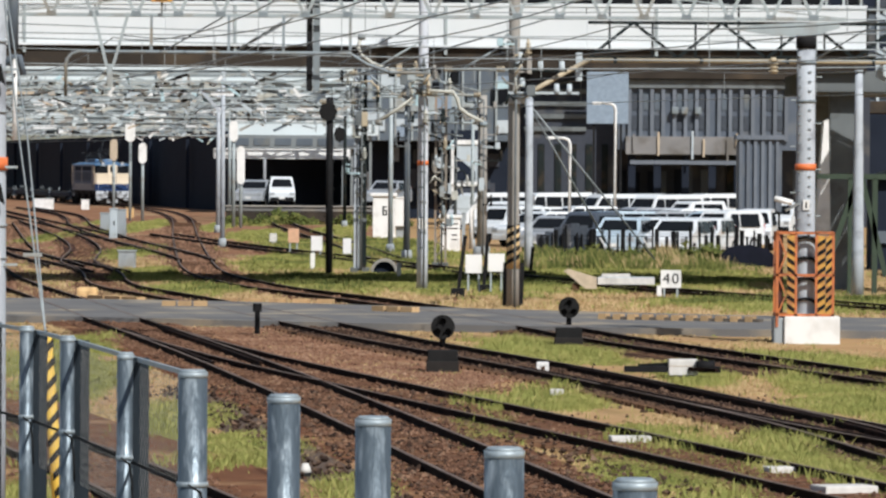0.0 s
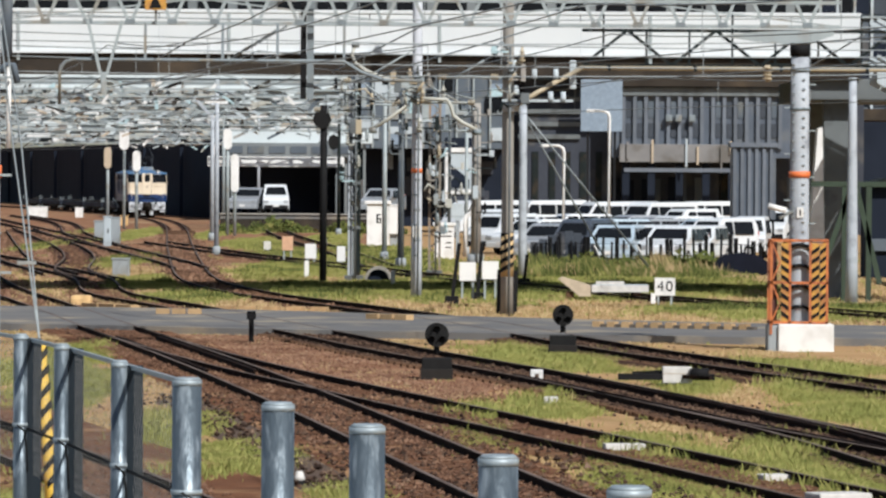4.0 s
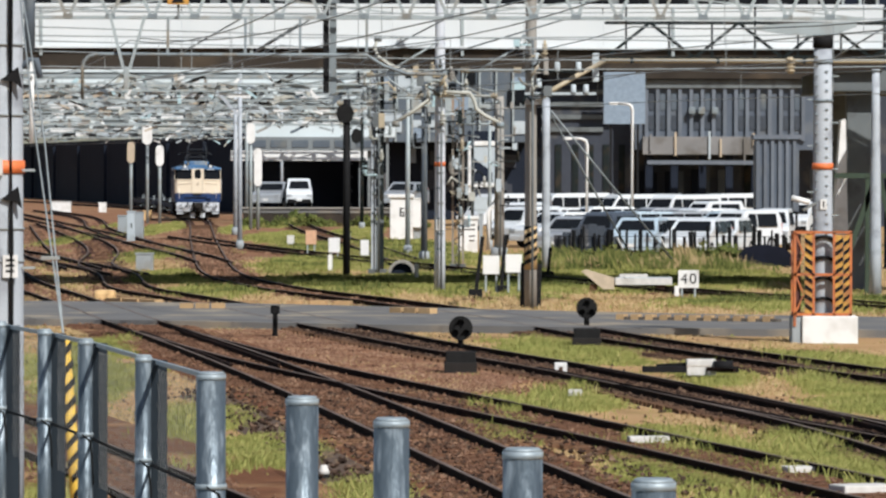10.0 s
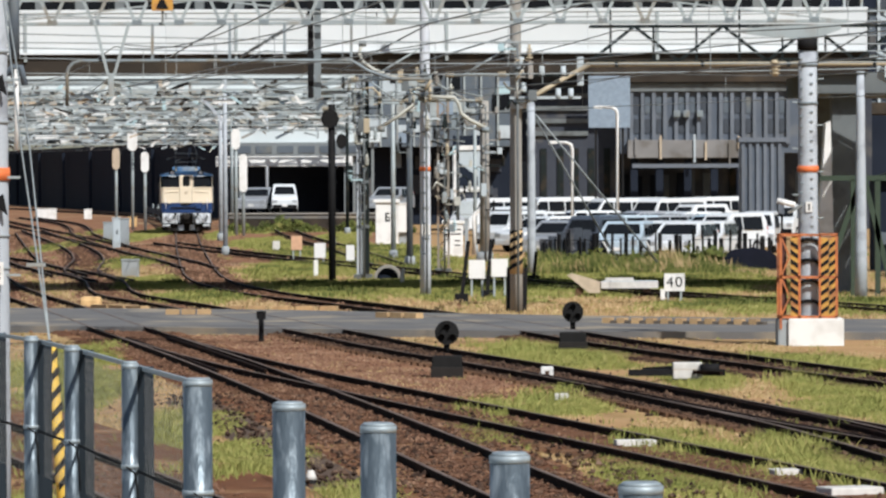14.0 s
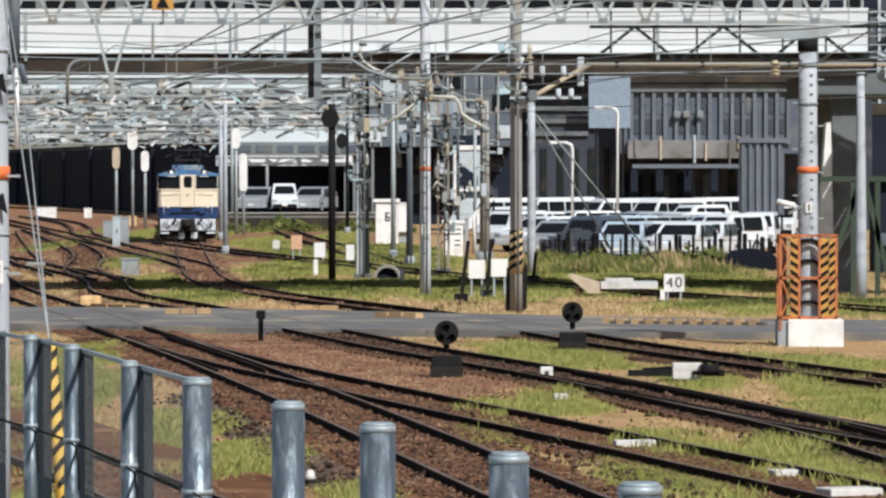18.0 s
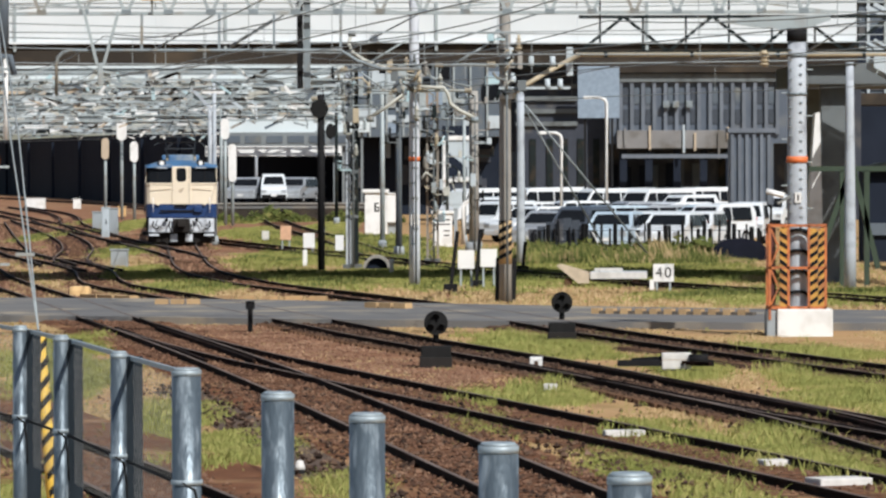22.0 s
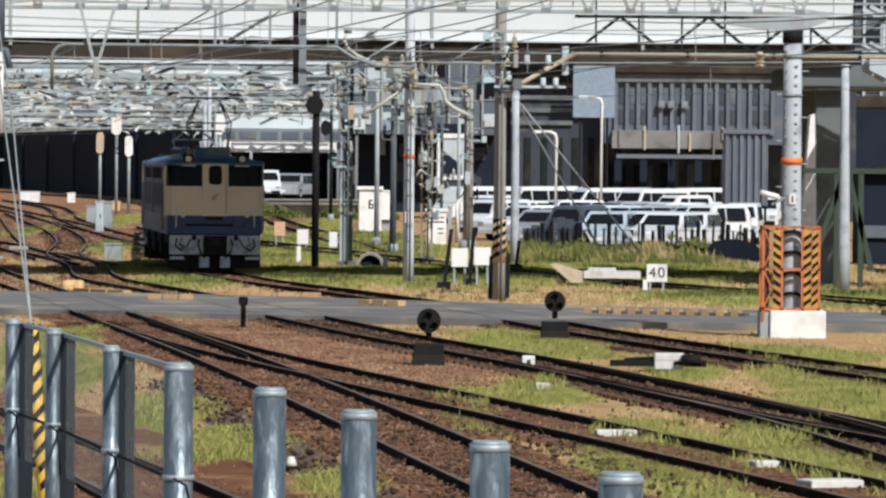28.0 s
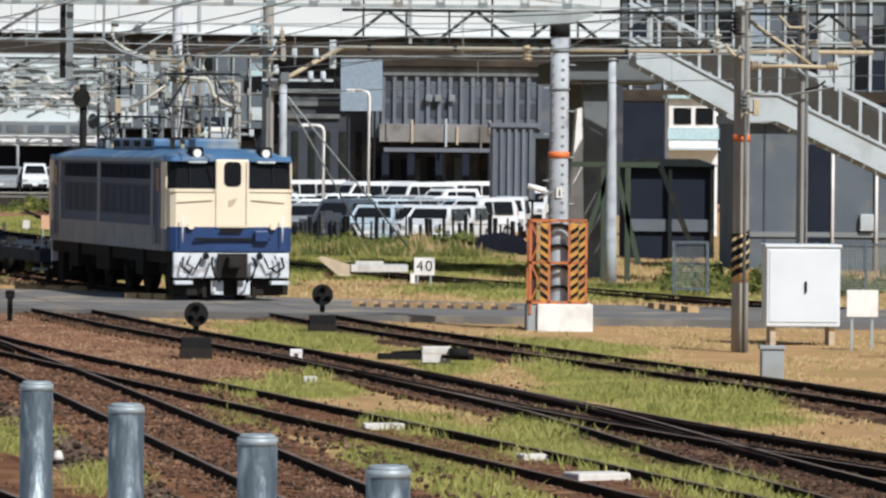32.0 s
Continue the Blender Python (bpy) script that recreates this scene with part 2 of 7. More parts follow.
    leafdark=ramp_mat("deep_weeds", [(0.1, (0.045, 0.06, 0.018)), (0.5, (0.10, 0.12, 0.035)), (0.8, (0.19, 0.19, 0.06)), (1.0, (0.32, 0.25, 0.11))], 0.9, 0.8, 0.35),
    pebble=ramp_mat("ballast_stones", [(0.05, (0.04, 0.022, 0.015)), (0.4, (0.115, 0.062, 0.041)), (0.7, (0.185, 0.105, 0.068)), (0.98, (0.29, 0.185, 0.12))], 0.95, 0.9, 0.45),
    farpebble=ramp_mat("red_brown_stones", [(0.05, (0.09, 0.045, 0.03)), (0.4, (0.185, 0.1, 0.065)), (0.7, (0.26, 0.155, 0.1)), (1.0, (0.37, 0.25, 0.165))], 0.95, 0.6, 0.45),
    darkpebble=ramp_mat("dark_ballast_stones", [(0.1, (0.018, 0.012, 0.010)), (0.5, (0.06, 0.038, 0.028)), (0.85, (0.15, 0.095, 0.065)), (1.0, (0.26, 0.19, 0.14))], 0.95, 0.9, 0.35),
    cabwhite=mat("cool_white_enamel", (0.70, 0.745, 0.79), 0.5, col2=(0.64, 0.69, 0.735), scale=1.5, bump=0.03),
    stone=mat("pale_stone", (0.68, 0.66, 0.62), 0.8),
    pierdark=mat("stained_concrete", (0.156, 0.175, 0.18), 0.85, col2=(0.11, 0.125, 0.13), scale=0.8, stain=(0.083, 0.09, 0.09)),
    steelmid=mat("weathered_grey_steel", (0.23, 0.275, 0.295), 0.6, 0.2, col2=(0.175, 0.205, 0.22), scale=2, fine=30, stain=(0.202, 0.18, 0.14), stain_scale=1.5),
    stairwhite=mat("dull_white_panel", (0.478, 0.54, 0.57), 0.65, col2=(0.423, 0.48, 0.51), scale=0.8, stain=(0.35, 0.39, 0.4), stain_scale=1.1),
    bronze=mat("bronze_tinted_panel", (0.05, 0.046, 0.04), 0.35, bump=0),
    rust=mat("buff_painted_steel", (0.30, 0.265, 0.215), 0.8, col2=(0.20, 0.18, 0.155), scale=4, stain=(0.30, 0.20, 0.13), stain_scale=3),
    peach=mat("peach_box", (0.70, 0.42, 0.26), 0.7),
    sky_teal=mat("pale_teal", (0.45, 0.62, 0.66), 0.6),
    tan=mat("tan_panel", (0.55, 0.45, 0.33), 0.8),
)

for k in ("turf", "ballast", "yardbed", "darkballast", "railbed", "midbed", "sleeper", "rail", "railtop", "dark", "black", "gloom", "trussgrey", "moss", "soffit", "asphalt", "bogie", "locoside", "louvre", "sill", "wagon", "tarp", "pantograph", "galvdark"):
    M[k].node_tree.nodes["Principled BSDF"].inputs["Specular IOR Level"].default_value = 0.08
M["glass"].node_tree.nodes["Principled BSDF"].inputs["Specular IOR Level"].default_value = 0.06


# ---- building blocks ----
GROUND, SUNK = -0.13, -0.2       # ground level, and how deep feet reach


def foot(p):
    """A point at level nought reaches down into the ground."""
    return (p[0], p[1], SUNK) if p[2] == 0 else p


def box(bm, x0, y0, z0, x1, y1, z1, bev=0.0):
    z0 = SUNK if z0 == 0 else z0
    vs = [bm.verts.new(v) for v in ((x0, y0, z0), (x1, y0, z0), (x1, y1, z0), (x0, y1, z0), (x0, y0, z1), (x1, y0, z1), (x1, y1, z1), (x0, y1, z1))]
    fs = [bm.faces.new([vs[i] for i in q]) for q in ((0, 3, 2, 1), (4, 5, 6, 7), (0, 1, 5, 4), (1, 2, 6, 5), (2, 3, 7, 6), (3, 0, 4, 7))]
    if bev:
        es = {e for f in fs for e in f.edges}
        bmesh.ops.bevel(bm, geom=list(es), offset=bev, segments=2, affect="EDGES", profile=0.6)
    return bm


def frame_of(p0, p1):
    a, b = Vector(p0), Vector(p1)
    w = (b - a).normalized()
    s = w.cross(Vector((0, 0, 1)))
    if s.length < 1e-4:
        s = Vector((1, 0, 0))
    s.normalize()
    return a, b, w, s, s.cross(w)


def bar(bm, p0, p1, w, h=None):
    """A square bar from p0 to p1."""
    a, b, d, s, u = frame_of(foot(p0), foot(p1))
    h = h or w
    o = [s * (i * w / 2) + u * (j * h / 2) for i, j in ((-1, -1), (1, -1), (1, 1), (-1, 1))]
    vs = [bm.verts.new(a + q) for q in o] + [bm.verts.new(b + q) for q in o]
    for q in ((0, 1, 2, 3), (7, 6, 5, 4), (0, 4, 5, 1), (1, 5, 6, 2), (2, 6, 7, 3), (3, 7, 4, 0)):
        bm.faces.new([vs[i] for i in q])
    return bm


def tube(bm, pts, r, n=8, r1=None):
    """A round tube along pts; the radius runs from r to r1."""
    r1 = r if r1 is None else r1
    rings = []
    pts = [Vector(foot(p)) for p in pts]
    for i, p in enumerate(pts):
        q0, q1 = pts[max(i - 1, 0)], pts[min(i + 1, len(pts) - 1)]
        _, _, d, s, u = frame_of(q0, q1)
        rr = r + (r1 - r) * i / (len(pts) - 1)
        rings.append([bm.verts.new(p + s * (rr * math.cos(k * math.tau / n)) + u * (rr * math.sin(k * math.tau / n))) for k in range(n)])
    for a, b in zip(rings, rings[1:]):
        for k in range(n):
            f = bm.faces.new((a[k], a[(k + 1) % n], b[(k + 1) % n], b[k]))
            f.smooth = True
    bm.faces.new(rings[0][::-1])
    bm.faces.new(rings[-1])
    return bm


def disc(bm, c, axis, r, depth, n=20, bev=0.0):
    a = Vector(c)
    tube(bm, [a, a + Vector(axis).normalized() * depth], r, n)
    return bm


def prism(bm, poly, axis, a0, a1):
    """A polygon in two axes, drawn out along the third from a0 to a1."""
    def at(p, v):
        return {"x": (v, p[0], p[1]), "y": (p[0], v, p[1]), "z": (p[0], p[1], v)}[axis]
    lo, hi = [bm.verts.new(at(p, a0)) for p in poly], [bm.verts.new(at(p, a1)) for p in poly]
    bm.faces.new(lo)
    bm.faces.new(hi[::-1])
    for i in range(len(poly)):
        j = (i + 1) % len(poly)
        bm.faces.new((lo[j], lo[i], hi[i], hi[j]))
    return bm


def B():
    return bmesh.new()


def mesh_of(name, bm, material):
    bmesh.ops.recalc_face_normals(bm, faces=bm.faces)
    me = bpy.data.meshes.new(name)
    bm.to_mesh(me)
    bm.free()
    me.materials.append(material)
    return me


def part(name, bm, material, parent=None, label=""):
    ob = new(name, mesh_of(name, bm, material))
    ob.parent = parent
    if label:
        ob["label"] = label
    return ob


def thing(name, at, label, category, group="", turn=0.0):
    ob = new(name)
    ob.matrix_basis = pose(*at, 0, 0, turn)
    ob.empty_display_size = 0.2
    return tagged(ob, label, category, group)


def single(name, bm, material, at, label, category, group="", turn=0.0, kind=""):
    ob = new(name, mesh_of(name, bm, material))
    ob.matrix_basis = pose(*at, 0, 0, turn)
    return tagged(ob, label, category, group, kind)


def smooth_path(pts, step=1.5):
    """A gliding line through plan points, in even steps."""
    p = [Vector((*q, 0)) for q in pts]
    p = [p[0] * 2 - p[1]] + p + [p[-1] * 2 - p[-2]]
    out = []
    for a, b, c, d in zip(p, p[1:], p[2:], p[3:]):
        n = max(2, int((c - b).length / step))
        for k in range(n):
            t = k / n
            out.append(0.5 * (2 * b + (c - a) * t + (2 * a - 5 * b + 4 * c - d) * t * t + (3 * b - a - 3 * c + d) * t ** 3))
    out.append(p[-2].copy())
    for _ in range(6):
        out = [out[0]] + [(a + b * 2 + c) / 4 for a, b, c in zip(out, out[1:], out[2:])] + [out[-1]]
    return out


def normals_2d(path):
    res = []
    for i in range(len(path)):
        d = (path[min(i + 1, len(path) - 1)] - path[max(i - 1, 0)]).normalized()
        res.append(Vector((-d.y, d.x, 0)))
    return res


def sweep(bm, path, profile, close=True):
    """Draws a profile (side, height) along a plan path."""
    ns = normals_2d(path)
    rings = [[bm.verts.new(p + n * s + Vector((0, 0, z))) for s, z in profile] for p, n in zip(path, ns)]
    k = len(profile)
    for a, b in zip(rings, rings[1:]):
        for i in range(k if close else k - 1):
            bm.faces.new((a[i], a[(i + 1) % k], b[(i + 1) % k], b[i]))
    if close:
        bm.faces.new(rings[0])
        bm.faces.new(rings[-1][::-1])
    return bm


# ---- ground, road and tracks ----
b = B()
xs = [-900, -300, -100, -60, -40, -25, -15, -8, 0, 8, 15, 25, 40, 60, 100, 300, 900]
ys = [-200, -40, 0, 20, 40, 60, 80, 100, 120, 140, 170, 200, 250, 300, 400, 600, 1500]
grid = [[b.verts.new((x, y, 0)) for x in xs] for y in ys]
for r0, r1 in zip(grid, grid[1:]):
    for i in range(len(xs) - 1):
        b.faces.new((r0[i], r0[i + 1], r1[i + 1], r1[i]))
single("ground", b, M["turf"], (0, 0, GROUND), "dry turf and weedy gravel of a railway yard", "ground", kind="structure")

ROAD_N = [(-40, 140), (-10.3, 135.8), (-5.2, 135), (-1.1, 130.4), (2.7, 126), (8.8, 122.5), (18, 120), (40, 118)]
ROAD_S = [(-40, 124), (-9, 120.5), (-6.8, 118.6), (-3.9, 117.2), (-0.3, 115.2), (3.6, 114.2), (8, 112.5), (18, 110.5), (40, 108)]
b = B()
rn, rs = smooth_path(ROAD_N, 3), smooth_path(ROAD_S, 3)
m_ = 40
rn, rs = [rn[int(i * (len(rn) - 1) / m_)] for i in range(m_ + 1)], [rs[int(i * (len(rs) - 1) / m_)] for i in range(m_ + 1)]
lines = [[b.verts.new((*(p.xy), z)) for p in q] for q, z in ((rs, -0.05), (rs, 0.1), (rn, 0.1), (rn, -0.05))]
for l0, l1 in zip(lines, lines[1:]):
    for i in range(m_):
        b.faces.new((l0[i], l0[i + 1], l1[i + 1], l1[i]))
single("road", b, M["asphalt"], (0, 0, GROUND + 0.05), "worn grey asphalt crossing laid over the tracks", "road", kind="structure")

TRACKS = dict(
    main=[(-90, 760), (-62, 620), (-40, 518), (-33.6, 484), (-30.2, 466), (-27.0, 449.5), (-23.75, 429), (-21.0, 406), (-18.4, 379), (-15.5, 335), (-11.5, 253), (-8.4, 192), (-7.3, 174), (-6.7, 167), (-5.74, 159.5), (-4.58, 151.6), (-3.74, 147), (-2.16, 139), (-0.95, 132.8), (0.9, 123.3), (2.05, 115.5), (3.3, 107.1), (4.95, 98.4), (7.2, 87), (9.0, 78), (10.2, 70.5), (15, 48)],
    yard_left=[(-30, 300), (-17, 200), (-12.5, 160), (-9.5, 138), (-6.72, 117.4), (-5.25, 107), (-3.85, 96.7), (-2.2, 83.8), (-0.55, 70.1), (1.05, 56.4), (2.1, 48), (4.6, 28)],
    yard_branch=[(-6.72, 117.4), (-5.65, 110), (-4.7, 104), (-3.35, 96), (-2.2, 90), (-1.0, 84), (0.2, 78), (1.8, 70), (3.7, 60.3), (5.65, 50), (10, 28)],
    middle=[(-24, 307), (-15.6, 209), (-12.2, 185), (-10.4, 171), (-8.8, 151.5), (-6.45, 138.7), (-2.4, 114.8), (-0.85, 105.3), (1.45, 93.4), (2.95, 84.6), (4.35, 75.8), (5.1, 71.6), (5.85, 67.8), (6.95, 62.6), (7.8, 59), (10.5, 47)],
    middle_branch=[(2.95, 84.6), (4.3, 75.8), (4.85, 72), (5.5, 65.2), (5.95, 60.5), (6.4, 56.5), (6.85, 52.6), (7.3, 48.6), (9, 34)],
    near=[(-14.5, 118), (-12, 104), (-9, 88), (-6.4, 74.3), (-4.3, 64.2), (-2.9, 57), (-2.1, 52.3), (-1.3, 48.8), (1.0, 38)],
    cross=[(-30, 380), (-21.4, 307), (-14.6, 249), (-10.3, 212), (-8.3, 192)],
    loop=[(-13, 262), (-10, 240), (-6.2, 216), (-2, 191), (3.5, 161), (8.3, 141.7), (12.5, 126), (18, 108)],
    lead=[(-30.5, 411), (-23.6, 356), (-18.6, 292), (-13, 235), (-9.0, 200)],
    lead_right=[(-11.5, 370), (-7.8, 293), (-4.4, 240), (-1.9, 197)],
    fan=[(-28, 262), (-20.5, 232), (-15.6, 207), (-12.0, 180)],
    sidings=[(-23.5, 320), (-16.5, 250), (-13.6, 215), (-12, 186), (-10, 171)],
)
PATHS = {k: smooth_path(v, 1.2) for k, v in TRACKS.items()}


def sag(y):
    """How far the running line lies lower beyond the crossing."""
    u = min(1.0, max(0.0, (y - 136) / 22))
    return 0.045 * u * u * (3 - 2 * u)


GAUGE = 1.067
HEAD = 0.033
sleeper_mesh = mesh_of("sleeper", box(B(), -0.95, -0.105, -0.05, 0.95, 0.105, 0.06), M["sleeper"])
TRACK_OBS = {}
for i, (k, path) in enumerate(PATHS.items()):
    tr = thing("railway_track", (0, 0, GROUND), "rust-brown rails on weathered sleepers and ballast", "track", "tracks across the yard")
    tr["kind"] = "structure"
    TRACK_OBS[k] = tr
    z = 0.052 + 0.0015 * i
    w = 1.9 if k == "near" else 1.25 if k == "yard_left" else 0.8 if k in ("middle", "middle_branch", "yard_branch") else 0.98
    zf = 0.010 + 0.0015 * i         # beyond the crossing the rails stand clear of their ballast
    for stretch_, mm, zb in (([q for q in path if q.y < 128], "midbed" if k in ("middle", "middle_branch", "main") else "ballast", z), ([q for q in path if q.y > 126.5], "yardbed", zf)):
        if len(stretch_) > 2:
            part("ballast_bed", sweep(B(), stretch_, [(-w - 0.25, -0.05), (-w, zb), (w, zb), (w + 0.25, -0.05)]), M[mm], tr)
    laid = [Vector((q.x, q.y, -sag(q.y))) for q in path] if k == "main" else path
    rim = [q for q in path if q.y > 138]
    # darker strip along each far rail, broadening its dark line
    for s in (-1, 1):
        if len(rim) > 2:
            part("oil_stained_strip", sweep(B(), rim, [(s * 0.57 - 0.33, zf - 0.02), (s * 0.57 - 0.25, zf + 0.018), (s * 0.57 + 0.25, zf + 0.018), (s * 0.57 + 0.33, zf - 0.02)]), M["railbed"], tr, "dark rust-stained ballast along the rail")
    for s in (-1, 1):
        c = s * (GAUGE / 2 + HEAD)
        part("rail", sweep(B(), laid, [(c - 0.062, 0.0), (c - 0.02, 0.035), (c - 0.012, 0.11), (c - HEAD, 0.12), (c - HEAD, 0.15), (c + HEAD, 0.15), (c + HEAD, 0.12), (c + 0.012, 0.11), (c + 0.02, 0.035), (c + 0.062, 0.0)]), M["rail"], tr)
        part("rail_head", sweep(B(), laid, [(c - 0.028, 0.149), (c + 0.028, 0.149), (c + 0.026, 0.154), (c - 0.026, 0.154)]), M["railtop"], tr, "worn running surface")
for k, y0, y1, offs in (("middle", 57, 92, (-0.40, 0.40)), ("middle_branch", 60, 80, (0.40,)), ("yard_left", 92, 112, (0.40, -0.40)), ("main", 70, 86, (0.4,))):
    run = [q for q in PATHS[k] if y0 < q.y < y1]
    for c in offs:
        part("check_rail", sweep(B(), run, [(c - 0.05, 0.0), (c - 0.014, 0.03), (c - 0.014, 0.1), (c - 0.03, 0.12), (c - 0.03, 0.15), (c + 0.03, 0.15), (c + 0.03, 0.12), (c + 0.014, 0.1), (c + 0.014, 0.03), (c + 0.05, 0.0)]), M["rail"], TRACK_OBS[k], "rusty check rail inside the running rail")
RAIL_TOP = GROUND + 0.154
b = B()
dk = [q for q in PATHS["yard_left"] if 47 < q.y < 84]
sweep(b, dk, [(-0.85, 0.02), (-1.1, 0.04), (-1.75, 0.035), (-2.0, 0.0)])
DARKBED = b
b = prism(B(), [(-6.5, 205), (-2.5, 212), (-2.5, 402), (-30, 760), (-160, 760), (-60, 160), (-20, 172)], "z", -0.05, 0.006)
single("yard_bed", b, M["yardbed"], (0, 0, GROUND), "rust-brown gravel bed of the station throat", "gravel", kind="structure")
b = prism(B(), [(-6.2, 117), (-4.7, 103), (-2.6, 92), (-1.2, 85), (0.3, 84.5), (1.2, 90), (0.35, 97.5), (-1.2, 106), (-2.9, 117)], "z", -0.05, 0.012)
single("gravel_patch", b, M["yardbed"], (0, 0, GROUND), "red-brown gravel between the yard tracks", "gravel", kind="structure")
single("gravel_shoulder", DARKBED, M["darkballast"], (0, 0, GROUND), "dark grey gravel shoulder beside the track", "gravel", kind="structure")


def along(path, d):
    """The place and heading at d metres from the far end of a path."""
    acc = 0.0
    for p, q in zip(path, path[1:]):
        l = (q - p).length
        if acc + l >= d:
            w = (q - p) / l
            return p + w * (d - acc), w
        acc += l
    w = (path[-1] - path[-2]).normalized()
    return path[-1] + w * (d - acc), w


# ---- footbridge over the yard ----
BY0 = 154.0
bridge = thing("footbridge", (0, BY0, 0), "long white-panelled footbridge on brown girders over the tracks", "bridge")
bridge["kind"] = "structure"
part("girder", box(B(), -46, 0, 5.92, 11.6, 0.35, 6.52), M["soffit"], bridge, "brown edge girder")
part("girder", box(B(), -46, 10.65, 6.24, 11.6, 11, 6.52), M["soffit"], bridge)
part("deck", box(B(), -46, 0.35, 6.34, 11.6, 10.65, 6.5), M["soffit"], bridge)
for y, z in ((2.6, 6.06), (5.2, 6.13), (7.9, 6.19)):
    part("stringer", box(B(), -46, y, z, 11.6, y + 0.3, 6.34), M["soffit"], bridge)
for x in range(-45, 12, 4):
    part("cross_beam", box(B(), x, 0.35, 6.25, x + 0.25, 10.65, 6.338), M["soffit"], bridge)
pan = mesh_of("parapet_panel", box(B(), 0.012, -0.05, 6.56, 1.908, 0.02, 7.62, 0.012), M["panelwhite"])
for k in range(30):
    for y in (0, 11.03):
        p = new("parapet_panel", pan)
        p.parent = bridge
        p.location = (-46 + 1.92 * k, y, 0)
part("coping", box(B(), -46, -0.08, 7.62, 11.6, 0.08, 7.72, 0.02), M["panelwhite"], bridge)
part("coping", box(B(), -46, 10.95, 7.62, 11.6, 11.1, 7.72), M["panelwhite"], bridge)
part("ledge", box(B(), -46, -0.16, 6.5, 11.6, 0.06, 6.56), M["panelwhite"], bridge)
for k in range(0, 30, 3):
    part("parapet_post", box(B(), -46.04 + 1.92 * k, -0.09, 6.3, -45.96 + 1.92 * k, -0.052, 7.62), M["steel"], bridge)
for x in (11.1, -22.0):
    for y in (1.2, 9.3):
        part("pier", box(B(), x - 0.45, y - 0.35, 0, x + 0.45, y + 0.35, 5.94, 0.05), M["pierdark"], bridge)
b = B()
prism(b, [(10.2, 1.4), (10.62, 1.4), (10.55, 4.6), (10.42, 4.55)], "y", -0.3, 0.6)
part("pier_fin", b, M["white"], bridge, "tapered white fin")
part("pier_cap", box(B(), 10.0, 0.3, 5.35, 13.2, 10.6, 5.93, 0.04), M["pierdark"], bridge)

# stair down from the bridge
stair = thing("staircase", (0, 149.5, 0), "white-sided outdoor staircase with dark glazed railing", "staircase")
stair["kind"] = "structure"
SX = [(11.7, 6.16), (14.6, 4.66), (15.5, 4.66), (24.5, 0.35)]


def stair_z(x):
    for (x0, z0), (x1, z1) in zip(SX, SX[1:]):
        if x <= x1:
            return z0 + (z1 - z0) * (x - x0) / (x1 - x0)
    return SX[-1][1]


for y in (0.0, 2.6):
    b = B()
    poly = [(x, z + 0.28) for x, z in SX] + [(x, z - 0.42) for x, z in SX[::-1]]
    prism(b, poly, "y", y, y + 0.12)
    part("stringer", b, M["stairwhite"], stair, "dull white stair side panel")
    for (x0, z0), (x1, z1) in zip(SX, SX[1:]):
        part("coping", bar(B(), (x0, y + 0.04, z0 + 0.31), (x1, y + 0.04, z1 + 0.31), 0.2, 0.07), M["stairwhite"], stair)
        part("handrail", bar(B(), (x0, y + 0.05, z0 + 1.27), (x1, y + 0.05, z1 + 1.27), 0.07, 0.1), M["stairwhite"], stair)
    x = 12.3
    while x < 24.4:
        z = stair_z(x)
        part("baluster", bar(B(), (x, y + 0.05, z + 0.3), (x, y + 0.05, z + 1.26), 0.075), M["stairwhite"], stair)
        x2 = min(x + 0.52, 24.4)
        b = B()
        prism(b, [(x + 0.05, stair_z(x + 0.05) + 0.4), (x2 - 0.02, stair_z(x2) + 0.4), (x2 - 0.02, stair_z(x2) + 1.15), (x + 0.05, stair_z(x + 0.05) + 1.15)], "y", y + 0.035, y + 0.055)
        part("railing_panel", b, M["bronze"], stair)
        x += 0.54
x, k = 11.8, 0
while x < 24.2:
    if not 14.5 < x < 15.45:
        part("step", box(B(), x, 0.12, stair_z(x) - 0.2, x + 0.32, 2.6, stair_z(x) - 0.04), M["concrete"], stair)
    x += 0.34
for x in (14.7, 19.5):
    part("column", box(B(), x - 0.14, 1.0, 0, x + 0.14, 1.5, stair_z(x) - 0.2), M["steel"], stair)

# wall and fence under the stair
w = thing("trackside_building", (0, 168, 0), "low slate-blue building behind the staircase", "building")
part("wall", box(B(), 16.43, 0, 0, 34, 8, 4.3), M["slate"], w)
part("roof", box(B(), 16.32, -0.3, 4.3, 34.2, 8.3, 4.55), M["concrete"], w)
part("dark_door", box(B(), 18.26, -0.05, 0, 18.99, 0.05, 3.68), M["gloom"], w)
for px_w, hi in ((1372, 4.0), (1440, 3.9)):
    x = 16.7 + (px_w - 1250) / 0.869 / 9962 * 168
    part("downpipe", tube(B(), [(x, -0.08, 0), (x, -0.08, hi)], 0.05, 8), M["white"], w)
for k in range(9):
    x = 17.0 + 1.9 * k
    part("wall_seam", box(B(), x, -0.03, 0.1, x + 0.05, 0.0, 4.25), M["slatedark"], w)
part("meter_box", box(B(), 19.9, -0.2, 1.1, 20.3, 0.0, 1.6, 0.02), M["stairwhite"], w, "small white meter box")
part("plinth_band", box(B(), 16.43, -0.06, 0.9, 34, 0.0, 1.05), M["facadegrey"], w)

# ---- far station building over the tracks ----
st = thing("station_building", (0, 400, 0), "pale station building spanning the tracks, dark beneath", "building")
st["kind"] = "structure"
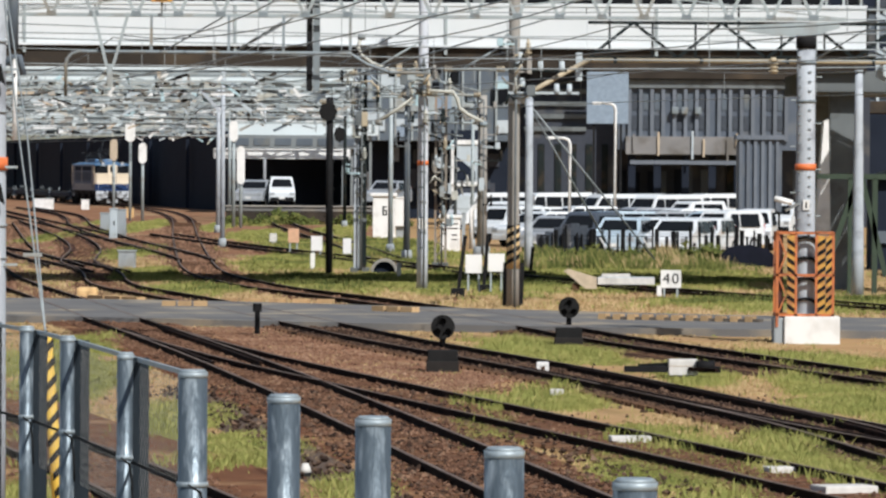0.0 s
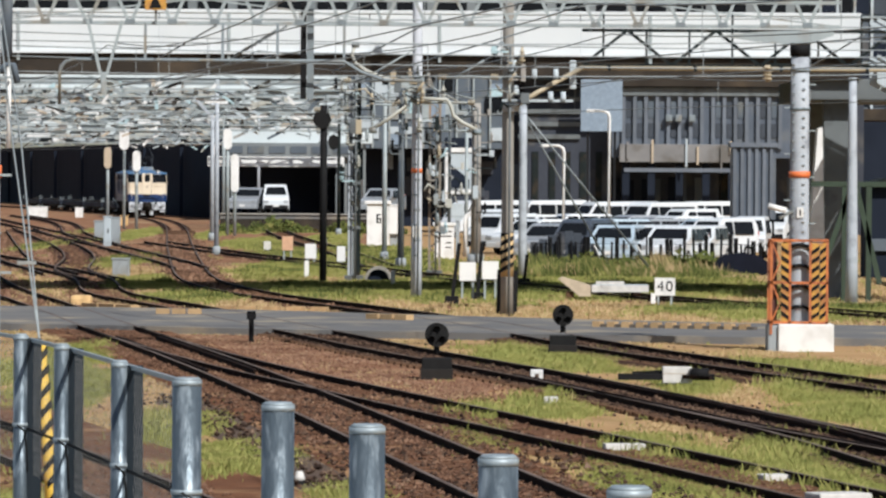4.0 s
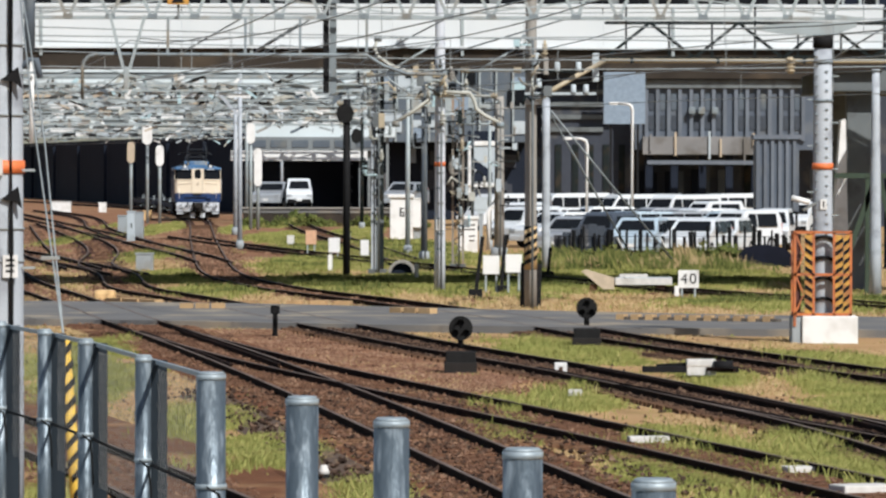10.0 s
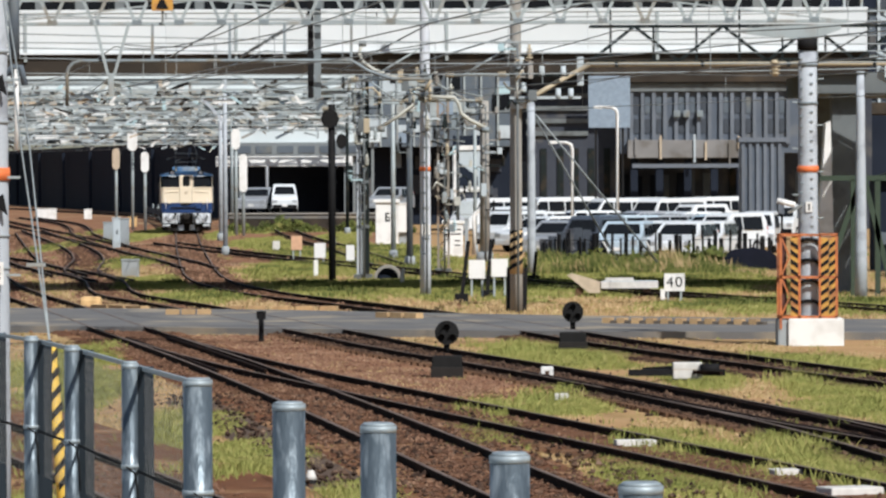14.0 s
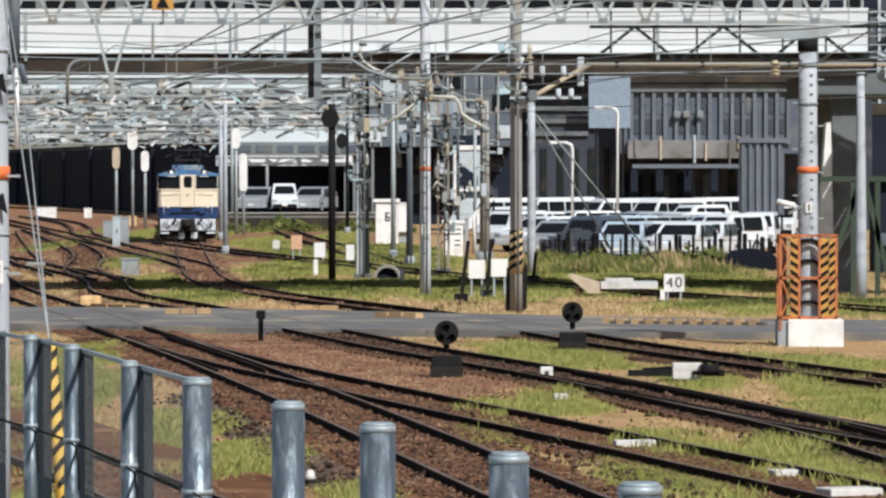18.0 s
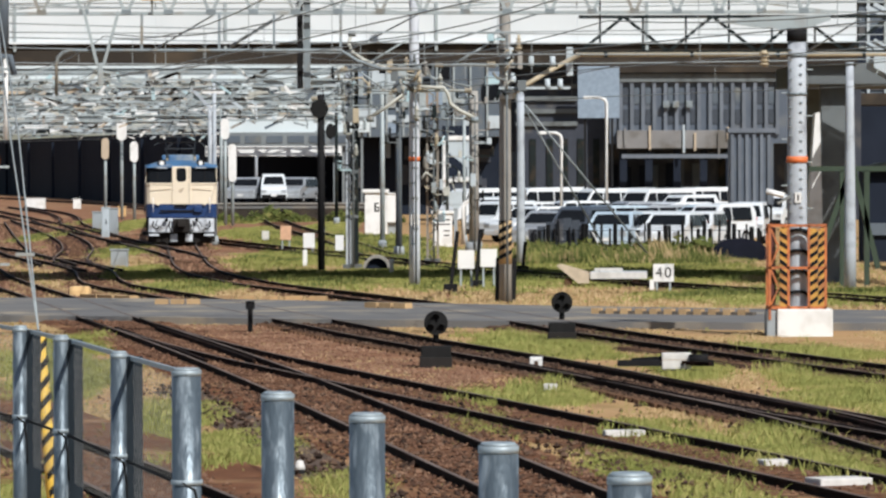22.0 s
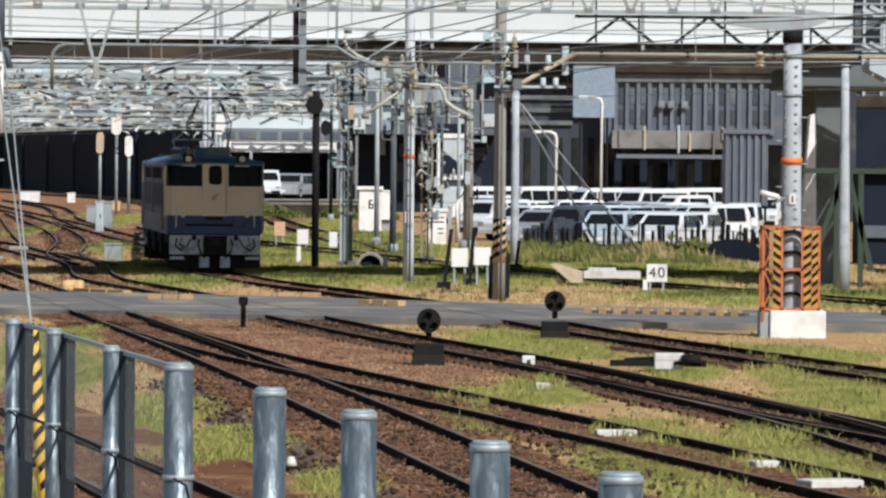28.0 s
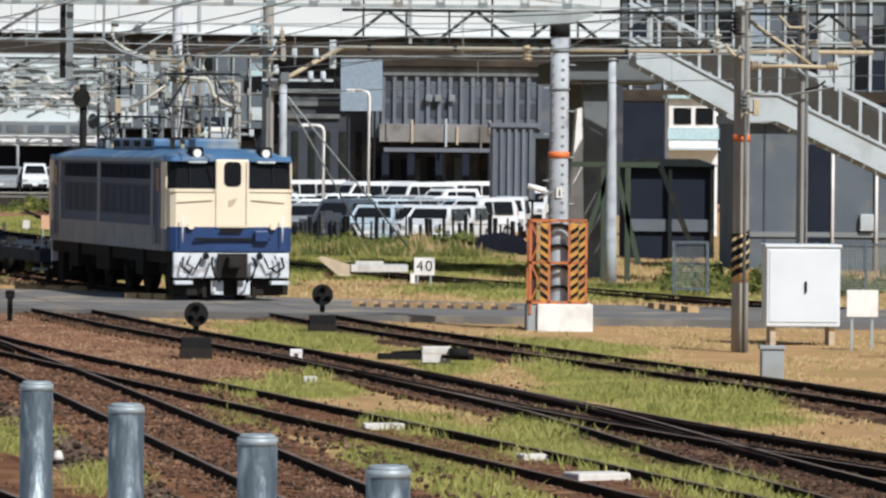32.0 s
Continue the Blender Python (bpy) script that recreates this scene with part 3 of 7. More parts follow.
front_line = [(-60, 266), (-43, 160), (-15, -15), (4, 2)]      # edge of the dark undercroft, from the building's own line
# soffit, walls, piers and wing are coloured near-black to paint the shade beneath
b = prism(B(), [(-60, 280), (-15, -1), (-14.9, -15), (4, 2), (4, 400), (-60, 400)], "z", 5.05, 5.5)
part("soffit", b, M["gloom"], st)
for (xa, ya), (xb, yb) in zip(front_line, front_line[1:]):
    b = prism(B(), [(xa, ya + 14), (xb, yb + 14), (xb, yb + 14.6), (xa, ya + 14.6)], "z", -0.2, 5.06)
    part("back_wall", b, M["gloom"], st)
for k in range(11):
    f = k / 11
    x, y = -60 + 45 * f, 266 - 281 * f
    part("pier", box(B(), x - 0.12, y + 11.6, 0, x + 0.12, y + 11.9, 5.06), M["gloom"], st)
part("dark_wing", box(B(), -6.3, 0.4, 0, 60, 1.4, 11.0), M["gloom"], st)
# pale storeys over the tracks, further back
sf = thing("station_front", (0, 565, 0), "pale banded station front high over the tracks", "building")
sf["kind"] = "structure"
K = 1.41
for z0, z1, mm, dy in ((5.3, 5.8, "facadegrey", 0), (5.8, 6.7, "facade", -0.5), (6.7, 7.0, "facadegrey", 0), (7.0, 7.8, "facade", -0.3), (7.8, 8.2, "facadegrey", 0.2), (8.2, 9.4, "facade", -0.6), (9.4, 9.9, "facadegrey", 0), (9.9, 10.8, "facade", -0.2), (10.8, 24.0, "facadegrey", 0.3)):
    part("facade_band", box(B(), -90, dy, 3.3 + (z0 - 3.3) * K, -6.4 * K if z0 < 10 else 90, 1.5, 3.3 + (z1 - 3.3) * K), M[mm], sf)
rng = random.Random(3)
for z in (5.4, 5.75, 6.1, 6.5, 6.9, 7.3, 7.7, 8.1, 8.5, 8.9):
    x = -40.0
    while x < -7.5:
        l = rng.uniform(0.5, 2.6)
        zz = 3.3 + (z + rng.uniform(-0.1, 0.1) - 3.3) * K
        part("facade_panel", box(B(), x * K, -1.2 - rng.random() * 0.3, zz, min(x + l, -6.6) * K, -0.9, zz + rng.uniform(0.15, 0.5)), M[rng.choice(("white", "facade", "facadegrey", "steel", "beigepale", "tan", "white", "white", "stairwhite", "steelmid"))], sf)
        x += l + rng.uniform(0.1, 1.0)
winm = mesh_of("window", box(B(), 0, -0.1, 0, 3.0, 0.1, 2.2), M["glass"])
for z in (15.0, 19.0, 23.0):
    for k in range(44):
        p = new("window", winm)
        p.parent = sf
        p.location = (-88 + 4 * k, 0.28, z)
for x in (-88, -70, 12, 50, 86):
    # supports share the near-black colour that stands for shade
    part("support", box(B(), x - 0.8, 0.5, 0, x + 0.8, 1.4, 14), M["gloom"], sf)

# glazed hall behind the footbridge stairs
gh = thing("glazed_hall", (0, 340, 0), "glazed hall with pale mullions behind the footbridge", "building")
gh["kind"] = "structure"
x0, x1 = 23.07, 51.74
part("glass_wall", box(B(), x0, 0.2, 7.29, x1, 0.5, 20.12), M["slate"], gh)
part("roof", box(B(), x0 - 0.4, -0.6, 20.12, x1, 9, 20.81), M["facadegrey"], gh)
part("floor_slab", box(B(), x0 - 0.2, -0.3, 6.60, x1, 9, 7.29), M["soffit"], gh)
rng = random.Random(9)
k = 0
x = x0
while x < x1:
    part("mullion", box(B(), x, 0.0, 7.29, x + 0.16, 0.2, 20.12), M["stairwhite" if k % 2 else "steel"], gh)
    for z in (7.46, 10.24, 13.01, 15.79):
        if rng.random() < 0.92:
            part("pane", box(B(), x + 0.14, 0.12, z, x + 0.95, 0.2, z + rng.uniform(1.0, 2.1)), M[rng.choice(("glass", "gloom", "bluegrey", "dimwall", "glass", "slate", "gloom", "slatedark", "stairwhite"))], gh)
    x += 1.04
    k += 1
for z in (9.98, 12.75, 15.53):
    part("transom", box(B(), x0, -0.02, z, x1, 0.2, z + 0.12), M["steel"], gh)
for x in (x0 + 0.5, x0 + 8, x0 + 16):
    part("column", box(B(), x, 1, 0, x + 0.5, 1.5, 6.60), M["slate"], gh)

gw = thing("grey_wing", (0, 352, 0), "grey-blue upper wing of the station with glazing", "building")
gw["kind"] = "structure"
part("wall", box(B(), -5.37, 0, 4.78, 4.28, 6, 10.12), M["slate"], gw)
# slab in near-black, painting the dark gap under the wing
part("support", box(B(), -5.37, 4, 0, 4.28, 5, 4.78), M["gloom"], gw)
rng = random.Random(22)
for k in range(16):
    x, z = rng.uniform(-5.3, 3.4), rng.uniform(0.4, 3.6)
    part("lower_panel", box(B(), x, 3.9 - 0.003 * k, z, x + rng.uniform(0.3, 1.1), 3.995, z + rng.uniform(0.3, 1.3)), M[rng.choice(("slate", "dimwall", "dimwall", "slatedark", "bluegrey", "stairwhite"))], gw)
rng = random.Random(21)
for k in range(26):
    x, z = rng.uniform(-5.09, 3.39), rng.uniform(5, 9.06)
    part("panel", box(B(), x, -0.08 - 0.002 * k, z, x + rng.uniform(0.4, 1.6), -0.004, z + rng.uniform(0.3, 1.2)), M[rng.choice(("bluegrey", "steel", "glass", "stairwhite", "facadegrey", "sky_teal"))], gw)
for k in range(9):
    x = -5.09 + k * 1.05
    part("mullion", box(B(), x, -0.2, 4.78, x + 0.12, -0.14, 9.59), M["steel"], gw)

# ---- car park building ----
cp = thing("parking_building", (0, 312, 0), "grey ribbed building with a dark open ground floor", "building")
part("upper_wall", box(B(), 9.74, 0, 4.2, 19.92, 12, 8.6), M["clad"], cp)
for k in range(15):
    x = 10.27 + k * 0.62
    part("rib", box(B(), x, -0.22, 4.7, x + 0.2, 0.0, 8), M["cladlight"], cp)
    if k < 14 and k % 4 != 3:
        part("window", box(B(), x + 0.24, -0.05, 5.3, x + 0.58, 0.0, 6.1), M["slatedark"], cp)
        part("window", box(B(), x + 0.24, -0.05, 6.4, x + 0.58, 0.0, 7.3), M["slate" if k % 3 else "slatedark"], cp)
part("cornice", box(B(), 9.9, -0.3, 7.62, 19.29, -0.005, 8.06), M["pierdark"], cp)
part("fascia", box(B(), 10.15, -0.5, 3.93, 16.54, -0.02, 4.93, 0.03), M["fascia"], cp, "weathered tan-grey fascia")
for px, y0, y1, mm in ((1122, 262, 232, "fascia"), (1166, 270, 228, "tan"), (1226, 276, 226, "stairwhite"), (1246, 272, 240, "tan"), (1288, 286, 240, "fascia"), (1304, 252, 230, "tan")):
    x = (px - 784) / 9962 * 312
    part("drainpipe", bar(B(), (x, -0.58, 3.3 + (288 - y0) / 9962 * 312), (x, -0.58, 3.3 + (288 - y1) / 9962 * 312), 0.11), M[mm], cp)
for px in (1195, 1212, 1236):
    x = (px - 784) / 9962 * 312
    part("wall_lamp", box(B(), x - 0.18, -0.5, 6.18, x + 0.18, -0.2, 6.56, 0.05), M["steelmid"], cp)
part("eave", box(B(), 8.17, -0.62, 8.12, 19.6, -0.31, 8.81, 0.03), M["soffit"], cp, "deep brown eave")
part("canopy_beam", box(B(), 10.37, -1.6, 3.39, 16.47, -1.3, 3.61), M["cladlight"], cp)
# back wall, panels, roof and columns have the ground floor's shade in their colours
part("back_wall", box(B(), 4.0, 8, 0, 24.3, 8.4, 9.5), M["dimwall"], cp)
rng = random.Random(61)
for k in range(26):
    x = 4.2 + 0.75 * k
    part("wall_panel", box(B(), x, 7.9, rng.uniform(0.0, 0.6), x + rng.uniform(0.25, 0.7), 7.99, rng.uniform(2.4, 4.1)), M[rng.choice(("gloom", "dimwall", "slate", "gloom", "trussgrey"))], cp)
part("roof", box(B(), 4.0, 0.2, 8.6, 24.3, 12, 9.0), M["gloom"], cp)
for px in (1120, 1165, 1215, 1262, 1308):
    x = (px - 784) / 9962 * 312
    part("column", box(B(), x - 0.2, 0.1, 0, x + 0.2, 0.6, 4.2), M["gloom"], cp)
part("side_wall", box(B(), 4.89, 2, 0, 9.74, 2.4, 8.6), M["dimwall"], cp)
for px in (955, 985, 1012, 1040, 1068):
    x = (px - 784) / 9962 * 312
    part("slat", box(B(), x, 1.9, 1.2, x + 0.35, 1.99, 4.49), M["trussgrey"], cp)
for z in (5.2, 5.9, 6.6, 7.3):
    part("louvre", box(B(), 4.57, 1.8, z, 8.02, 1.99, z + 0.25), M["pierdark"], cp)

sb = thing("notice_board", (8.56, 292, 0), "plain blue-grey panel board beside the car park", "board")
part("panel", box(B(), -1.08, -0.06, 5.47, 1.08, 0.06, 8.16, 0.02), M["bluegrey"], sb)
for x in (-0.7, 0.7):
    part("post", box(B(), x - 0.06, 0.06, 0, x + 0.06, 0.16, 7.93), M["dark"], sb)

sh = thing("corrugated_shed", (13.9, 246, 0), "ribbed grey steel shed on legs by the car park", "shed")
part("wall", box(B(), -0.95, 0, 1.32, 0.95, 1.8, 4.48), M["clad"], sh)
for k in range(6):
    x = -0.92 + 0.32 * k
    part("rib", box(B(), x, -0.12, 1.37, x + 0.14, 0, 4.44), M["cladlight"], sh)
part("roof", box(B(), -1.05, -0.2, 4.48, 1.05, 2.0, 4.68), M["cladlight"], sh)
for x in (-0.85, 0.8):
    part("leg", box(B(), x, 0.1, 0, x + 0.1, 0.2, 1.32), M["dark"], sh)

# small buildings seen between the masts
for (px, y0, y1, Y, w, mm, lab) in ((823, 245, 345, 300, 1.5, "stairwhite", "small white equipment hut"), (500, 262, 280, 330, 8.0, "white", "long white platform canopy edge"), (540, 218, 238, 345, 9.0, "facade", "long pale platform roof"), (520, 238, 262, 344, 8.0, "facadegrey", "grey platform wall with windows")):
    x = (px - 784) / 9962 * Y
    z0, z1 = 3.3 + (288 - y1) / 9962 * Y, 3.3 + (288 - y0) / 9962 * Y
    sbd = thing("platform_shelter", (x, Y, 0), lab, "shelter")
    part("wall", box(B(), -w / 2, 0, max(z0, 0), w / 2, 2, z1, 0.03), M[mm], sbd)
    for s in (-1, 1):
        part("post", box(B(), s * w * 0.45 - 0.08, 0.4, 0, s * w * 0.45 + 0.08, 0.56, z1 - 0.1), M["facadegrey"], sbd)
    if "hut" in lab:
        # slanting patch and band above are near-black pieces painting shade on the hut
        b = prism(B(), [(-0.48, 2.45), (0.6, 2.45), (0.6, 2.93), (-0.48, 3.78)], "y", -0.06, -0.004)
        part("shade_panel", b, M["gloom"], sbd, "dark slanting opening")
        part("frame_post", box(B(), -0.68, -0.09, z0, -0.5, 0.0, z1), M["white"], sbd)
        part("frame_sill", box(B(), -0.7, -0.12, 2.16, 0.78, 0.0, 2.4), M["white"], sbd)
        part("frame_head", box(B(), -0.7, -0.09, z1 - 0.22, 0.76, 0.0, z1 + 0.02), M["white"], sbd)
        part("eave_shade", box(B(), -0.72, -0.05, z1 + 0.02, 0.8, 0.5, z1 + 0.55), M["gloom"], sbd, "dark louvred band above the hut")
        part("skirting", box(B(), -0.74, -0.03, z0 - 0.02, 0.74, -0.004, 2.14), M["dimwall"], sbd)
    if "grey" in lab:
        for k in range(6):
            part("window", box(B(), -w / 2 + 0.3 + k * 1.3, -0.05, z0 + 0.2, -w / 2 + 1.3 + k * 1.3, 0.02, z1 - 0.2), M["slate"], sbd)


# ---- masts ----
def concrete_pole(px_x, Y, top, r, label, band=None, mm="pole", stripes=None, steps=True, r_top=None):
    t = thing("concrete_pole", (px_x, Y, 0), label, "pole", "poles of the overhead line")
    n = max(2, int(top / 1.0))
    part("shaft", tube(B(), [(0, 0, top * k / n) for k in range(n + 1)], r, 20, r_top or r * 0.86), M[mm], t)
    part("cap", tube(B(), [(0, 0, top), (0, 0, top + 0.06)], r * 0.8, 16, r * 0.6), M["concrete"], t)
    if band:
        part("band", tube(B(), [(0, 0, band - 0.06), (0, 0, band + 0.06)], r * 1.02, 20), M["band"], t, "orange marker band")
    if stripes:
        z0, z1 = stripes
        part("guard_sleeve", tube(B(), [(0, 0, z0), (0, 0, z1)], r * 1.04, 20), M["stripetan"], t, "faded yellow guard sleeve")
        for k in range(5):
            z = z0 + (z1 - z0) * (k + 0.3) / 5
            b = B()
            a0 = radians(-180)
            ring0, ring1 = [], []
            for q in range(13):
                a = a0 + radians(180) * q / 12
                zz = z + 0.22 * q / 12
                c, s = math.cos(a) * r * 1.06, math.sin(a) * r * 1.06
                ring0.append(b.verts.new((c, s, zz)))
                ring1.append(b.verts.new((c, s, min(zz + 0.11, z1))))
            for q in range(12):
                b.faces.new((ring0[q], ring0[q + 1], ring1[q + 1], ring1[q]))
            part("stripe", b, M["dark"], t)
    if steps:
        for k in range(int(top / 0.45)):
            z = 1.9 + 0.45 * k
            if z < top - 0.3:
                s = 1 if k % 2 else -1
                part("step_bolt", bar(B(), (s * r * 0.8, -r * 0.35, z), (s * (r + 0.1), -r * 0.35, z), 0.022), M["steel"], t)
    return t


big = concrete_pole(7.07, 109.5, 5.62, 0.205, "tall grey concrete catenary pole with orange band", 3.3)
concrete_pole(-4.22, 52, 7.6, 0.205, "thick grey concrete catenary pole with orange band", 3.28)
slender = concrete_pole(-0.52, 152, 8.7, 0.15, "slender pale concrete catenary pole with orange band", 3.34, "polepale", steps=False)
for k in range(13):
    z = 1.05 + 0.41 * k
    if abs(z - 3.34) > 0.1:
        part("step_socket", box(B(), -0.1 + 0.03 * (k % 2), -0.153, z - 0.022, 0.07 + 0.03 * (k % 2), -0.1, z + 0.022), M["steelmid"], slender)
part("number_plate", box(B(), -0.1, -0.16, 1.55, 0.12, -0.14, 1.85, 0.005), M["white"], slender, "plain white plate")
concrete_pole(1.71, 134.5, 8.4, 0.15, "brownish concrete pole with striped guard sleeve", None, "polebrown", (0.82, 1.86), steps=False)
concrete_pole(2.81, 182, 5.45, 0.14, "pale concrete pole stayed with wires", steps=False)
concrete_pole(10.87, 147, 5.78, 0.17, "tapered grey concrete pole", steps=False, r_top=0.1)
concrete_pole(9.54, 98.2, 9.0, 0.15, "tall brown-grey concrete pole with orange band", 3.62, "polebrown", (1.1, 1.95), steps=False)
concrete_pole(12.75, 118, 7.5, 0.125, "plain brown-grey concrete pole", None, "polebrown", steps=False)

for k in range(19):
    z = 2.0 + 0.185 * k
    if abs(z - 3.3) > 0.1:
        part("step_socket", box(B(), 0.035, -0.203, z - 0.014, 0.09, -0.15, z + 0.014), M["steelmid"], big)
        part("step_socket", box(B(), -0.16, -0.16, z + 0.08, -0.11, -0.12, z + 0.11), M["steelmid"], big)
for z in (1.9, 4.55, 5.3):
    part("strap", tube(B(), [(0, 0, z), (0, 0, z + 0.05)], 0.203, 20), M["steelmid"], big)
part("plate", box(B(), -0.06, -0.22, 2.46, 0.07, -0.19, 2.66, 0.005), M["white"], big, "white plate with a plain bar")
part("bar_mark", box(B(), -0.01, -0.224, 2.5, 0.02, -0.221, 2.62), M["dark"], big)

part("head_clamp", tube(B(), [(0, 0, 5.6), (0, 0, 5.85)], 0.2, 16), M["dark"], big, "black clamp at the head")

# base block and cage of the big pole
bx, by = 7.07, 109.5
blk = thing("concrete_block", (bx, by, 0), "white-painted concrete footing block", "block")
part("body", box(B(), -0.42, -0.5, 0, 0.66, 0.5, 0.40, 0.03), M["white"], blk)
part("bumper", box(B(), -0.62, -0.42, 0, -0.42, 0.4, 0.39, 0.04), M["concrete"], blk, "grey rounded end")
cage = thing("pole_guard", (bx, by, 0.40), "rusty orange guard cage striped black and yellow", "guard")
GH = 1.62
for x in (-0.56, -0.2, 0.2, 0.52):
    for y in (-0.42, 0.42):
        part("upright", bar(B(), (x, y, 0), (x, y, GH), 0.05), M["orange"], cage)
for z in (0.03, 0.8, GH):
    for y in (-0.42, 0.42):
        part("rail", bar(B(), (-0.58, y, z), (0.54, y, z), 0.05), M["orange"], cage)
    for x in (-0.56, 0.52):
        part("rail", bar(B(), (x, -0.42, z), (x, 0.42, z), 0.05), M["orange"], cage)
for x0, x1, n in ((-0.37, -0.22, 8), (0.22, 0.37, 8), (0.38, 0.5, 8)):
    part("striped_strip", box(B(), x0, -0.44, 0.05, x1, -0.43, GH - 0.05), M["guardyellow"], cage, "black and amber striped strip")
    for k in range(n):
        z = 0.04 + (GH - 0.18) / n * k
        poly = [(x0, z + 0.04), (x1, z + 0.14), (x1, z + 0.22), (x0, z + 0.12)] if x0 > 0 else [(x0, z + 0.14), (x1, z + 0.04), (x1, z + 0.12), (x0, z + 0.22)]
        part("stripe", prism(B(), poly, "y", -0.455, -0.441), M["dark"], cage)
part("back_plate", box(B(), -0.53, 0.36, 0.06, -0.4, 0.38, GH - 0.04), M["maroon"], cage, "dark maroon plate behind the frame")
for z0, z1 in ((0.05, 0.42), (0.8, 0.42), (0.82, 1.2), (GH - 0.03, 1.2)):
    part("brace", bar(B(), (-0.55, -0.43, z0), (-0.39, -0.43, z1), 0.03), M["orange"], cage)
    part("brace", bar(B(), (0.53, -0.4, z0), (0.53, 0.4, z1), 0.03), M["orange"], cage)
for k in range(4):
    z = 0.2 + 0.4 * k
    pts = [(0.235 * math.cos(radians(a)), 0.235 * math.sin(radians(a)), z + 0.14 * math.sin(radians(-a))) for a in range(-180, 1, 20)]
    part("hoop", tube(B(), pts, 0.036, 6), M["dark"], cage)


def lattice_mast(x, Y, top, w, label, mm="steel"):
    t = thing("lattice_mast", (x, Y, 0), label, "mast", "masts of the overhead line")
    for sx in (-1, 1):
        for sy in (-1, 1):
            part("leg", bar(B(), (sx * w / 2, sy * w / 2, 0), (sx * w / 2, sy * w / 2, top), 0.07), M[mm], t)
    n = int(top / (w * 0.75))
    for sy in (-1, 1):
        for k in range(n):
            z0, z1 = top * k / n, top * (k + 1) / n
            s = 1 if k % 2 else -1
            part("lacing", bar(B(), (-s * w / 2, sy * w / 2, z0), (s * w / 2, sy * w / 2, z1), 0.04), M[mm], t)
    part("base", box(B(), -w * 0.8, -w * 0.8, 0, w * 0.8, w * 0.8, 0.06, 0.02), M["pierdark"], t)
    return t


# heavy laced mast: a pale channel, a dark one in shade, zigzag lacing above a plated foot
hm = thing("lattice_mast", (-2.55, 176.12, 0), "weathered laced steel catenary mast with a plated foot", "mast", "masts of the overhead line")
# pale and dark channel colours paint the lit and shaded sides
part("channel", box(B(), -0.2, -0.17, 0, -0.055, -0.11, 6.13, 0.01), M["pole"], hm, "pale weathered channel")
part("channel", box(B(), 0.075, -0.17, 0, 0.195, 0.15, 6.13, 0.01), M["trussgrey"], hm, "dark painted channel")
part("back_channel", box(B(), -0.2, 0.1, 0, -0.1, 0.16, 6.13), M["steelmid"], hm)
part("foot_plate", box(B(), -0.17, -0.12, 0, 0.16, 0.1, 1.5, 0.015), M["pierdark"], hm, "stained plating round the foot")
for k in range(15):
    e = 1 if k % 2 else -1
    part("lacing", bar(B(), (-0.13 * e - 0.01, -0.19, 1.55 + 0.3 * k), (0.13 * e - 0.01, -0.19, 1.85 + 0.3 * k), 0.045, 0.03), M["steel" if k > 7 else "steelmid"], hm)
for z in (1.5, 2.9, 4.3, 5.6):
    part("batten", box(B(), -0.21, -0.185, z, 0.2, -0.165, z + 0.1), M["pierdark"], hm)
part("base", box(B(), -0.3, -0.3, 0, 0.3, 0.3, 0.06, 0.02), M["pierdark"], hm)


def slim_mast(x, Y, top, r, mm, label):
    t = thing("steel_mast", (x, Y, 0), label, "mast", "masts of the overhead line")
    part("shaft", tube(B(), [(0, 0, 0), (0, 0, top)], r, 10, r * 0.8), M[mm], t)
    part("flange", tube(B(), [(0, 0, 0.0), (0, 0, 0.25)], r * 1.8, 10, r * 1.5), M["concrete"], t)
    return t


slim_mast(-1.24, 200, 6.51, 0.12, "slate", "slim blue-grey steel mast under the bridge")
slim_mast(-1.96, 215, 6.28, 0.1, "steel", "slim pale steel mast under the bridge")
lattice_mast(-0.04, 186, 5.6, 0.34, "buff lattice mast among the catenary gear", "rust")
slim_mast(1.5, 210, 5.89, 0.2, "polebrown", "stout brown-grey mast by the car park")
slim_mast(1.25, 230, 5.33, 0.08, "steel", "slim pale grey mast by the car park")


# ---- overhead gantries ----
def gantry(x0, x1, Y, z, depth, label, width=0.35, bays=0.9, Y1=None, chord=0.07, mm="steelmid", brace=0.05):
    """A truss beam from x0 to x1 at height z."""
    Y1 = Y if Y1 is None else Y1
    t = thing("gantry_beam", (x0, Y, z), label, "gantry", "gantries across the tracks")
    L, dY = x1 - x0, Y1 - Y
    for dz in (0.001, depth):
        for dy in (0, width):
            part("chord", bar(B(), (0, dy, dz), (L, dY + dy, dz), chord), M[mm], t)
    n = max(4, int(L / bays))
    for k in range(n):
        a, c = L * k / n, L * (k + 1) / n
        s = k % 2
        part("brace", bar(B(), (a, dY * k / n, depth * s + 0.001), (c, dY * (k + 1) / n, depth * (1 - s) + 0.001), brace), M[mm], t)
        if k % 2 == 0:
            part("tie", bar(B(), (a, dY * k / n, depth), (a, dY * k / n + width, depth), 0.04), M[mm], t)
    return t


ng = gantry(-8.55, 7.62, 106.4, 6.09, 0.46, "grey steel truss gantry spanning the yard tracks", bays=16.0, chord=0.06, mm="steel", brace=0.03)
for k in range(20):
    x = 0.35 + 0.8 * k
    for e in (-0.21, 0.21):
        part("web", bar(B(), (x + e, 0.0, 0.44), (x + e * 0.12, 0.0, 0.02), 0.06), M["steel"], ng)
    part("gusset", box(B(), x - 0.09, -0.035, -0.02, x + 0.09, 0.035, 0.07), M["steelmid"], ng)
